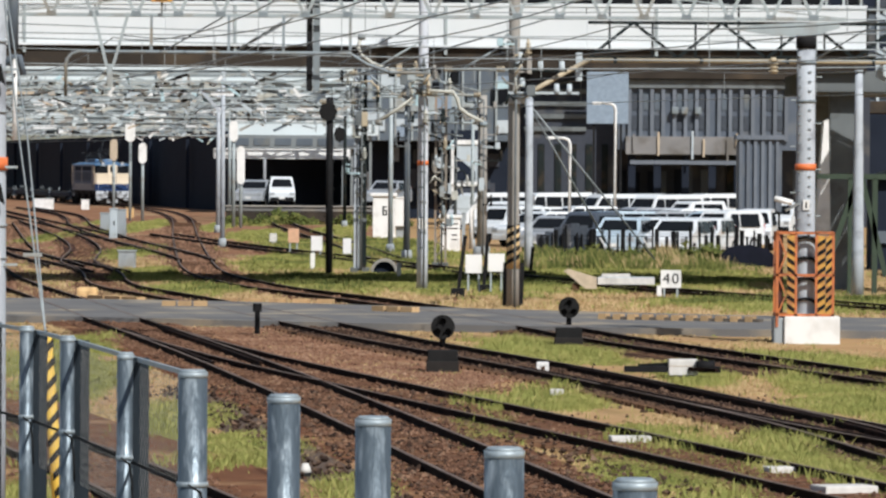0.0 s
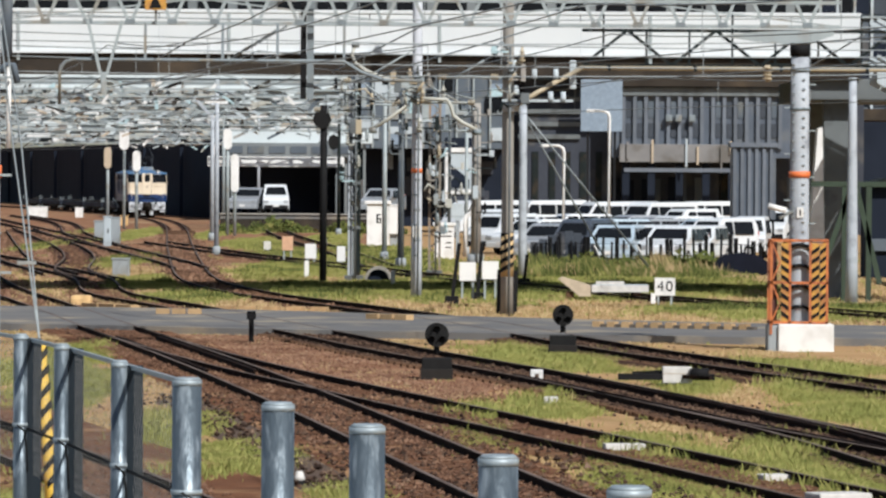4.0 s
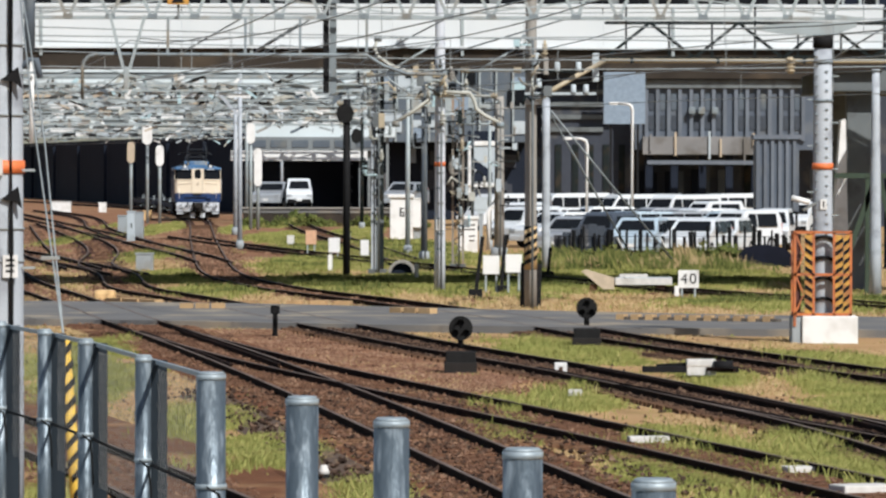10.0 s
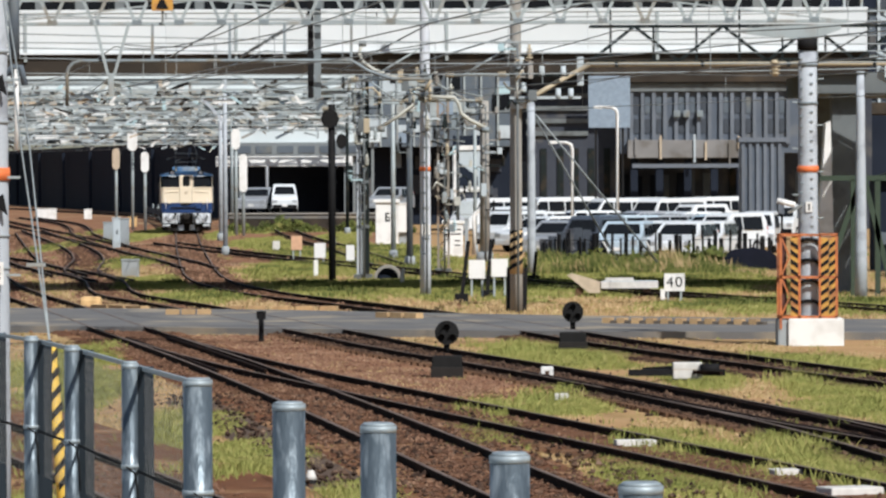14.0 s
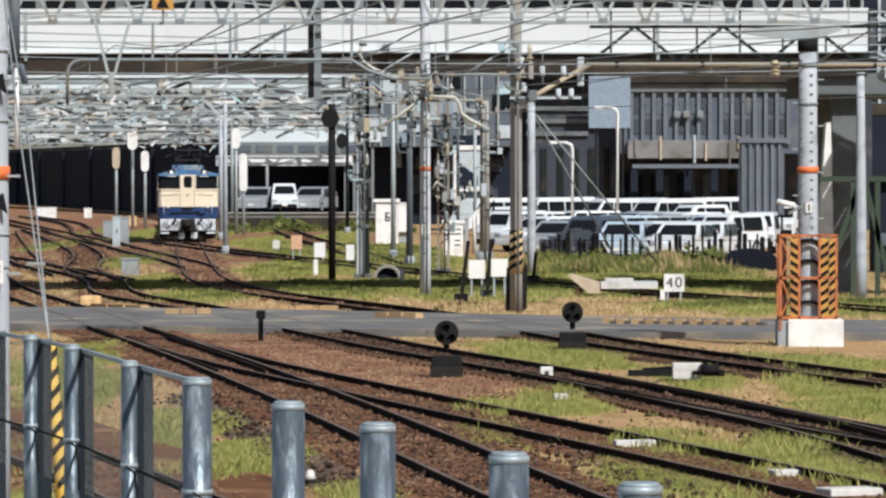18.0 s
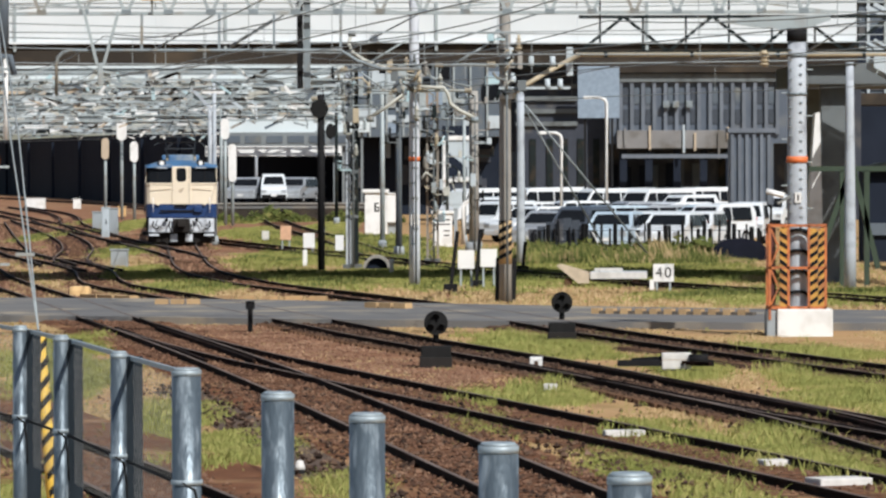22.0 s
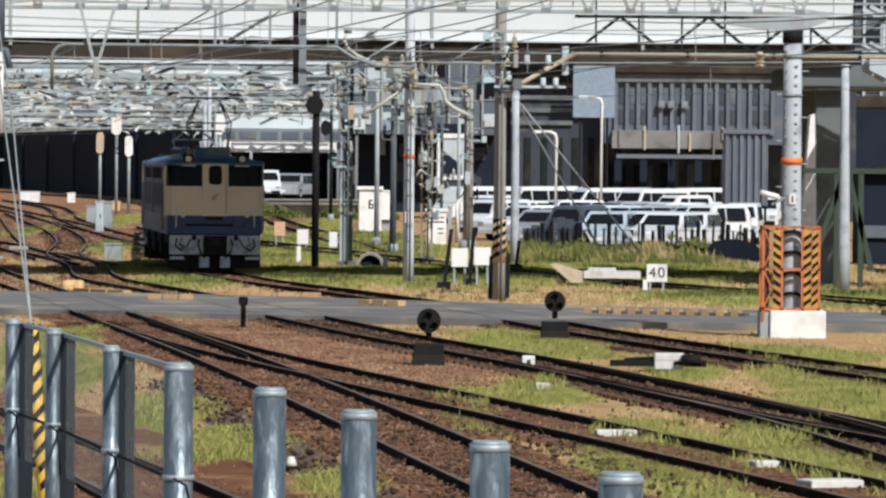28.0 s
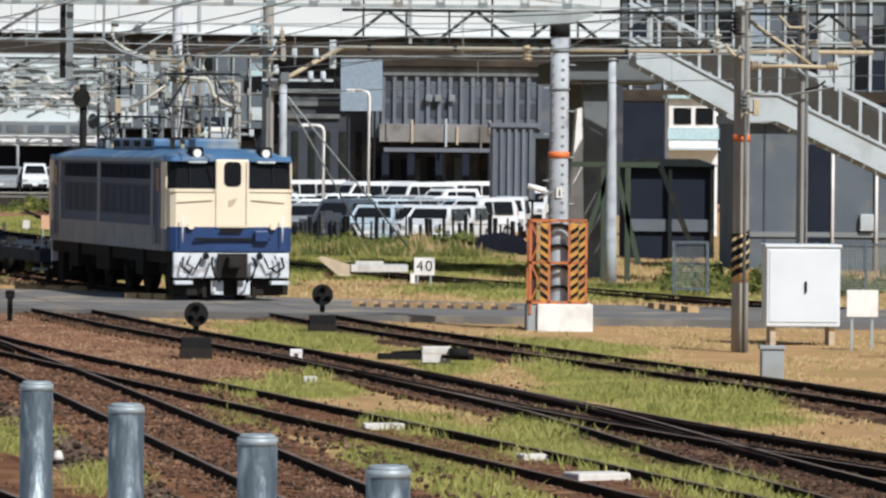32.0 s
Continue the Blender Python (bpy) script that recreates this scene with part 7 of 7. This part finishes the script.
    bg = part("bogie_frame", B(), M["bogie"], loco)
    b = B()
    for s in (-1, 1):
        box(b, s * 0.98 - 0.07, yc - 1.75, 0.55, s * 0.98 + 0.07, yc + 1.75, 0.8, 0.03)
        for e in (-1.2, 1.2):
            box(b, s * 1.02 - 0.1, yc + e - 0.16, 0.36, s * 1.02 + 0.1, yc + e + 0.16, 0.7, 0.03)
            tube(b, [(s * 1.0, yc + e * 0.6, 0.5), (s * 1.0, yc + e * 0.6, 0.85)], 0.09, 8)
    box(b, -0.98, yc - 0.2, 0.5, 0.98, yc + 0.2, 0.75)
    b.to_mesh(bg.data)
    b.free()
for y in AXLES:
    wheelset(y, loco)


# ---- flat wagons ----
def flat_wagon():
    t = thing("flat_wagon", (0, 0, 0), "empty dark blue-grey container flat wagon", "wagon", "wagons of the train")
    L = 6.6
    for s in (-1, 1):
        part("side_sill", box(B(), s * 1.2 - 0.09, -L, 0.5, s * 1.2 + 0.09, L, 0.8, 0.02), M["wagon"], t, "blue-grey side sill")
        for y in range(-6, 7, 2):
            part("container_lock", box(B(), s * 1.2 - 0.1, y - 0.1, 0.8, s * 1.2 + 0.1, y + 0.1, 0.88), M["dark"], t)
        for y in (-L + 0.1, L - 0.1):
            part("handrail", tube(B(), [(s * 1.22, y, 0.3), (s * 1.22, y, 1.15)], 0.02, 6), M["steel"], t)
            part("step", box(B(), s * 1.25 - 0.16, y - 0.15, 0.3, s * 1.25 + 0.16, y + 0.15, 0.36), M["steel"], t)
    for y in [k * 1.2 - 6.0 for k in range(11)]:
        part("cross_member", box(B(), -1.12, y - 0.08, 0.56, 1.12, y + 0.08, 0.78), M["wagon"], t)
    part("centre_sill", box(B(), -0.3, -L, 0.5, 0.3, L, 0.76), M["bogie"], t)
    for e in (-1, 1):
        part("end_beam", box(B(), -1.29, e * L - 0.1, 0.5, 1.29, e * L + 0.1, 0.84, 0.02), M["wagon"], t)
        part("coupler", box(B(), -0.15, e * (L + 0.2) - 0.32, 0.66, 0.15, e * (L + 0.2) + 0.32, 0.92, 0.04), M["bogie"], t)
        bg = part("bogie_frame", B(), M["bogie"], t)
        b = B()
        for s in (-1, 1):
            box(b, s * 0.98 - 0.07, e * 4.4 - 1.3, 0.42, s * 0.98 + 0.07, e * 4.4 + 1.3, 0.66, 0.04)
        box(b, -0.95, e * 4.4 - 0.2, 0.4, 0.95, e * 4.4 + 0.2, 0.64)
        b.to_mesh(bg.data)
        b.free()
    return t


WAGON_PITCH = 14.4
wagons = []
for k in range(5):
    t = flat_wagon()
    for y in (-5.35, -3.45, 3.45, 5.35):
        wheelset(y, t, 0.43)
    wagons.append(t)


# ---- weeds and grass ----
LINES = []
for pth in PATHS.values():
    order = sorted((p.y, p.x) for p in pth)
    LINES.append((order[0][0], order[-1][0], [q[0] for q in order], [q[1] for q in order]))


def near_track(x, y, pad):
    for lo, hi, ly_, lx_ in LINES:
        if lo <= y <= hi and abs(np.interp(y, ly_, lx_) - x) < pad:
            return True
    return False


def on_gravel(x, y):
    """The red-brown gravel, thinning out towards the camera."""
    return 84 < y < 117 and -6.2 + (117 - y) * 0.155 < x < -2.9 + (117 - y) * 0.15


def on_road(x, y):
    def at(pts):
        for (x0, y0), (x1, y1) in zip(pts, pts[1:]):
            if x0 <= x <= x1:
                return y0 + (y1 - y0) * (x - x0) / (x1 - x0)
        return 1e9
    return at(ROAD_S) - 0.1 < y < at(ROAD_N) + 0.1


# plan ellipses where weeds stay green: centre, half width, half length
GREEN = [(6.9, 82, 1.6, 13), (2.7, 65, 1.25, 8), (0.6, 76, 0.5, 6), (2.0, 104, 1.5, 8), (-2.4, 66, 0.7, 5), (-0.95, 58, 0.35, 3), (6.6, 99, 1.2, 5),
         (-6.9, 151, 1.5, 6), (-8.5, 172, 1.7, 11), (-11.5, 214, 1.1, 15), (-16.1, 298, 1.3, 38), (-19.4, 310, 0.8, 20), (-17.6, 254, 0.8, 20), (-12.0, 306, 0.8, 34), (-3.4, 160, 2.6, 13), (1.0, 165, 4.0, 18), (5.5, 170, 5.0, 18), (9.5, 140, 4.0, 9), (-8.9, 268, 1.2, 22), (-9.8, 320, 1.2, 16), (-6.0, 235, 1.5, 15), (-2.5, 235, 2.4, 22), (-5.0, 195, 2.0, 18), (-2.0, 205, 3.0, 20), (-5.2, 290, 1.3, 22), (-7.6, 258, 0.8, 16), (-4.2, 250, 1.0, 18), (1.7, 82, 0.6, 6), (4.1, 92, 0.55, 6), (4.6, 66, 0.9, 7), (5.3, 56, 0.9, 6), (-4.3, 57, 0.55, 5), (-5.7, 66, 0.6, 6), (-3.5, 75, 0.6, 6), (-6.8, 100, 0.9, 10), (-5.7, 87, 0.7, 8)]


def greenness(x, y):
    g = max(1.0 - math.hypot((x - cx) / rx, (y - cy) / ry) for cx, cy, rx, ry in GREEN)
    return g + 0.55 * noise.noise(Vector((x * 0.8, y * 0.28, 2.0))) + 0.3 * noise.noise(Vector((x * 2.6, y * 1.1, 7.0)))


def tufts(name, count, y_range, mm, label, h0, h1, want, seed, width=0.02, blades=11, pad=0.68):
    """Clumps of blades, joined into one mesh; want(g, n) says how likely a clump is from the greenness and a noise."""
    r = random.Random(seed)
    vs, fs = [], []
    made, tries = 0, 0
    while made < count and tries < count * 25:
        tries += 1
        y = y_range[0] + (y_range[1] - y_range[0]) * r.random() ** 1.2
        x = (r.uniform(-0.095, 0.15)) * y
        n = noise.noise(Vector((x * 0.6, y * 0.22, seed)))
        if on_gravel(x, y) and r.random() < 0.88:
            continue
        if r.random() > want(greenness(x, y), n) or on_road(x, y) or near_track(x, y, pad if r.random() < 0.65 else 0.12) or (y > 134 and abs(np.interp(y, LINES[0][2], LINES[0][3]) - x) < 0.95):
            continue
        made += 1
        for _ in range(blades):
            a, l = r.uniform(0, math.tau), r.uniform(h0, h1)
            ox, oy = r.gauss(0, 0.12), r.gauss(0, 0.16)
            lx, ly = r.gauss(0, 0.4) * l, r.gauss(0, 0.4) * l
            dx, dy = math.cos(a) * width, math.sin(a) * width * 0.3
            i = len(vs)
            bx_, by_ = x + ox, y + oy
            vs += [(bx_ - dx, by_ - dy, GROUND), (bx_ + dx, by_ + dy, GROUND), (bx_ + lx * 0.4 + dx * 0.7, by_ + ly * 0.4, GROUND + l * 0.6), (bx_ + lx * 0.4 - dx * 0.7, by_ + ly * 0.4, GROUND + l * 0.6), (bx_ + lx, by_ + ly, GROUND + l)]
            fs += [(i, i + 1, i + 2, i + 3), (i + 3, i + 2, i + 4)]
    me = bpy.data.meshes.new(name)
    me.from_pydata(vs, [], fs)
    me.materials.append(M[mm])
    return tagged(new(name, me), label, "grass", kind="stuff")


def turf_patches(name, y_range, dx, dy, label, least):
    """Low uneven turf where weeds stay green, as one thin ragged sheet."""
    vs, fs = [], []
    y = y_range[0]
    while y < y_range[1]:
        x = -0.095 * y
        while x < 0.15 * y:
            xc, yc = x + dx / 2, y + dy / 2
            if greenness(xc, yc) > least and not on_road(xc, yc) and not near_track(xc, yc, 0.64) and not (yc > 134 and abs(np.interp(yc, LINES[0][2], LINES[0][3]) - xc) < 1.0):
                i = len(vs)
                z = GROUND + 0.02 + 0.012 * noise.noise(Vector((xc * 3, yc, 0)))
                e = 0.45 * dx
                vs += [(x - e, y, GROUND - 0.01), (x + dx + e, y, GROUND - 0.01), (x + dx + e, y + dy * 1.4, GROUND - 0.01), (x - e, y + dy * 1.4, GROUND - 0.01), (xc, yc, z + 0.01)]
                fs += [(i, i + 1, i + 4), (i + 1, i + 2, i + 4), (i + 2, i + 3, i + 4), (i + 3, i, i + 4)]
            x += dx
        y += dy
    me = bpy.data.meshes.new(name)
    me.from_pydata(vs, [], fs)
    me.materials.append(M["moss"])
    return tagged(new(name, me), label, "turf", kind="stuff")


def soft(g, lo, hi):
    return min(1.0, max(0.0, (g - lo) / (hi - lo)))


turf_patches("turf_patch", (47, 124), 0.12, 0.4, "low yellow-green turf between the tracks", 0.18)
turf_patches("turf_patch", (124, 345), 0.3, 1.3, "low yellow-green turf beyond the crossing", 0.05)
tufts("green_weeds", 26000, (46, 122), "leafgreen", "fresh green weeds between the tracks", 0.015, 0.1, lambda g, n: 0.004 + soft(g, -0.05, 0.35), 3, width=0.008, blades=12, pad=0.62)
tufts("green_weeds", 900, (46, 122), "leafgreen", "taller green weed clumps between the tracks", 0.08, 0.22, lambda g, n: 0.5 * soft(g, 0.0, 0.3) if n > 0.0 else 0.0, 23, width=0.012, blades=22, pad=0.45)
tufts("dry_grass", 9000, (46, 124), "leafdry", "straw-coloured dry grass between the tracks", 0.01, 0.06, lambda g, n: 0.6 * soft(0.2 - g, 0.0, 0.3) * soft(n, -0.15, 0.3), 4, width=0.012)
tufts("green_weeds", 15000, (122, 240), "leafgreen", "green weeds beyond the crossing", 0.03, 0.15, lambda g, n: 0.01 + soft(g, -0.1, 0.3), 5, width=0.018, blades=12)
tufts("green_weeds", 6000, (225, 345), "leafgreen", "far green weeds of the station throat", 0.02, 0.14, lambda g, n: soft(g, 0.0, 0.25), 15, width=0.03, pad=0.8, blades=8)
tufts("dry_grass", 6000, (122, 200), "leafdry", "dry grass beyond the crossing", 0.03, 0.12, lambda g, n: 0.5 * soft(0.35 - g, 0.0, 0.4) + 0.06, 6, width=0.02)
tufts("deep_weeds", 2600, (130, 260), "leafdark", "darker weeds in clumps", 0.06, 0.26, lambda g, n: 0.6 * soft(g, 0.15, 0.4) if n > 0.1 else 0.0, 8, width=0.022)
tufts("deep_weeds", 700, (47, 122), "leafdark", "small dark weeds between the rails", 0.03, 0.12, lambda g, n: 0.4 * soft(g, 0.0, 0.3) if n < 0.0 else 0.0, 9, width=0.012, pad=0.4)

# loose ballast stones along the tracks
def strew(name, spots, mm, label, r, small, large):
    """Squat six-cornered stones at those places, joined into one mesh."""
    vs, fs = [], []
    for x, y, z in spots:
        s_ = r.uniform(small, large) * (1.6 if r.random() < 0.08 else 1.0)
        a = r.uniform(0, math.tau)
        ca, sa = math.cos(a) * s_, math.sin(a) * s_
        o, h = len(vs), s_ * r.uniform(0.5, 1.0)
        vs += [(x - ca, y - sa, z), (x + sa * 0.8, y - ca * 0.8, z), (x + ca, y + sa, z), (x - sa, y + ca, z), (x + r.gauss(0, s_ * 0.3), y, z + h), (x, y, z - s_)]
        fs += [(o, o + 1, o + 4), (o + 1, o + 2, o + 4), (o + 2, o + 3, o + 4), (o + 3, o, o + 4), (o, o + 1, o + 5), (o + 1, o + 2, o + 5), (o + 2, o + 3, o + 5), (o + 3, o, o + 5)]
    me = bpy.data.meshes.new(name)
    me.from_pydata(vs, [], fs)
    me.materials.append(M[mm])
    return tagged(new(name, me), label, "stones", kind="stuff")


def stones(name, jobs, mm, label, seed, small, large, reach):
    """Stones over the beds and a little beyond them."""
    r = random.Random(seed)
    spots = []
    for k, cnt, y0, y1 in jobs:
        pth = [q for q in PATHS[k] if y0 < q.y < y1]
        nn = normals_2d(pth)
        for _ in range(cnt):
            i = r.randrange(len(pth) - 1)
            side = r.uniform(-reach, reach) if r.random() < 0.75 else r.gauss(0, reach * 1.1)
            c = pth[i].lerp(pth[i + 1], r.random()) + nn[i] * side
            if not on_road(c.x, c.y) and abs(abs(side) - 0.565) > 0.06:
                spots.append((c.x, c.y, GROUND + (0.012 if abs(side) > reach else 0.066 if c.y < 128 else 0.026)))
    return strew(name, spots, mm, label, r, small, large)


gr = random.Random(36)
spots = [(gr.uniform(-6.2, 1.3), gr.uniform(84.5, 117), GROUND + 0.018) for _ in range(26000)]
strew("ballast_stones", [q for q in spots if on_gravel(q[0], q[1]) and noise.noise(Vector((q[0] * 0.9, q[1] * 0.35, 5.0))) > gr.uniform(-0.6, 0.3)], "farpebble", "loose red-brown stones on the gravel", gr, 0.014, 0.034)
stones("ballast_stones", (("yard_left", 8000, 46, 122), ("near", 5000, 44, 120)), "pebble", "rusty ballast stones along the yard tracks", 31, 0.016, 0.038, 1.1)
stones("ballast_stones", (("yard_branch", 2200, 46, 120),), "pebble", "scattered ballast stones along the branch", 35, 0.016, 0.036, 0.75)
stones("ballast_stones", (("middle", 6000, 47, 120), ("middle_branch", 2500, 47, 86), ("main", 6000, 60, 122)), "darkpebble", "dark rusty ballast stones of the running lines", 32, 0.018, 0.042, 0.8)
stones("ballast_stones", (("main", 3500, 136, 300), ("middle", 3000, 136, 300), ("yard_left", 3000, 136, 280), ("loop", 1500, 126, 250), ("lead", 1500, 200, 330), ("sidings", 1200, 175, 320), ("cross", 1200, 195, 330)), "farpebble", "coarse rusty ballast in the station throat", 33, 0.035, 0.075, 1.2)
stones("ballast_stones", (("yard_left", 2600, 47, 86),), "darkpebble", "dark gravel on the track shoulder", 34, 0.02, 0.045, 2.0)

# tall weeds along the car park edge
r = random.Random(12)
for mm, cnt, tall, lab in (("leafdark", 2200, 0.72, "tall dark green weeds along the car park edge"), ("leafgreen", 700, 0.5, "tall yellow-green weeds along the car park edge"), ("leafdry", 220, 0.8, "tall straw-coloured weeds along the car park edge")):
    vs, fs = [], []
    for k in range(cnt):
        px = r.uniform(880, 1345)
        Y = r.uniform(182, 204)
        x = (px - 784) / 9962 * Y
        hgt = tall * (0.25 + 0.75 * max(0, noise.noise(Vector((x * 0.9, Y * 0.1, 3.0 * tall))) + 0.35))
        if px > 1290:
            hgt *= 0.5
        for q in range(9):
            l = hgt * r.uniform(0.4, 1.1)
            ox, lx = r.gauss(0, 0.2), r.gauss(0, 0.3) * l
            i = len(vs)
            vs += [(x + ox - 0.018, Y, GROUND), (x + ox + 0.018, Y + r.gauss(0, 0.05), GROUND), (x + ox + lx * 0.5 + 0.022, Y, GROUND + l * 0.6), (x + ox + lx, Y, GROUND + l)]
            fs += [(i, i + 1, i + 2), (i, i + 2, i + 3)]
    me = bpy.data.meshes.new("tall_weeds")
    me.from_pydata(vs, [], fs)
    me.materials.append(M[mm])
    tagged(new("tall_weeds", me), lab, "weeds", kind="stuff")

# dark bushes behind the yard fence
def bushes(name, spots, label, mm, seed, leaf=0.07):
    r_ = random.Random(seed)
    vs_, fs_ = [], []
    for cx, cy, rad, hgt in spots:
        for q in range(int(420 * rad * hgt)):
            a, e = r_.uniform(0, math.tau), r_.random() ** 0.5
            x, y = cx + rad * e * math.cos(a), cy + rad * 0.7 * e * math.sin(a)
            z = GROUND + hgt * r_.random() * (1.05 - 0.55 * e * e) * (0.75 + 0.5 * noise.noise(Vector((x * 2, y, seed))))
            i = len(vs_)
            for _ in range(3):
                vs_.append((x + r_.gauss(0, leaf), y + r_.gauss(0, leaf * 0.5), max(z, GROUND) + r_.gauss(0, leaf)))
            fs_.append((i, i + 1, i + 2))
    me_ = bpy.data.meshes.new(name)
    me_.from_pydata(vs_, [], fs_)
    me_.materials.append(M[mm])
    return tagged(new(name, me_), label, "bushes", kind="stuff")


r = random.Random(77)
bushes("bushes", [(r.uniform(12.2, 19.5), r.uniform(138, 146), r.uniform(0.4, 0.9), r.uniform(0.35, 0.95)) for _ in range(30)], "dark green bushes behind the yard fence", "leafdark", 5)
bushes("bushes", [(r.uniform(-12.0, -2.0), r.uniform(310, 317), r.uniform(0.5, 1.0), r.uniform(0.35, 0.9)) for _ in range(16)], "rank weeds below the raised roadway", "leafdark", 7, 0.12)
bushes("bushes", [(r.uniform(3.0, 11.0), r.uniform(190, 200), r.uniform(0.4, 0.8), r.uniform(0.4, 0.9)) for _ in range(16)], "olive bushes along the car park edge", "leafdark", 6, 0.09)

# ---- sleepers, last ----
for k, path in PATHS.items():
    L = sum((q - p).length for p, q in zip(path, path[1:]))
    d, n = 0.5, 0
    far = B()
    while d < L - 0.5:
        p, w = along(path, d)
        if p.y < 125 and p.y > 44 and n < 300:
            o = new("sleeper", sleeper_mesh)
            o.parent = TRACK_OBS[k]
            o.matrix_basis = pose(p.x, p.y, 0, 0, 0, math.degrees(math.atan2(w.y, w.x)) - 90 + noise.noise(p) * 2)
            n += 1
        elif 125 <= p.y < 320 and not on_road(p.x, p.y):
            s = Vector((-w.y, w.x, 0))
            bar(far, (*(p - s).xy, 0.01), (*(p + s).xy, 0.01), 0.21, 0.06)
        d += 0.62
    if len(far.verts):
        o = part("far_sleepers", far, M["sleeper"], TRACK_OBS[k])
        o["kind"] = "stuff"
    else:
        far.free()


# ---- the train's run ----
def motions():
    path = PATHS["main"]
    speed = 10.25
    # distance along the line at which the cab face stands at a height of 192 m ahead of the camera
    acc, d192 = 0.0, None
    for p, q in zip(path, path[1:]):
        if p.y >= 192 > q.y:
            d192 = acc + (p.y - 192)
        acc += (q - p).length

    def car_pose(front, half, pivot):
        """The pose of a vehicle whose front end is at that distance."""
        a, _ = along(path, front - half + pivot)
        c, _ = along(path, front - half - pivot)
        mid, w = (a + c) / 2, a - c
        return pose(mid.x, mid.y, RAIL_TOP - sag(mid.y), 0, 0, math.degrees(math.atan2(w.y, w.x)) + 90)

    def front_at(t):
        """An even run that slackens a little towards the crossing."""
        late = max(0.0, t - 27.5)
        early = min(1.0, max(0.0, (15.0 - t) / 6.0))
        return d192 + speed * (t - 25.0) - 0.14 * late ** 2 + 4.0 * early * early * (3 - 2 * early)

    times = [k * 0.5 for k in range(65)]
    walk(loco, [(t, car_pose(front_at(t), HL + 0.1, 5.1)) for t in times])
    for k, wg in enumerate(wagons):
        walk(wg, [(t, car_pose(front_at(t) - 17.1 - WAGON_PITCH * k, 7.2, 4.4)) for t in times])
    lane = [(0, 690), (14.3, 690), (15.6, 590), (17, 545), (18.5, 556), (20, 538), (22, 540), (24, 536), (27.5, 545), (32, 540)]
    walk(street_car, [(t, pose((px - 784) / 9962 * 325, 325, STAGE, 0, 0, -14)) for t, px in lane])
    for w, y, r in wheel_jobs:
        n = 15 if r > 0.5 else 30
        walk(w, [(k / n, pose(0, y, r, math.degrees(speed * k / n / r) % 360, 0, 0)) for k in range(32 * n + 1)])


motions()
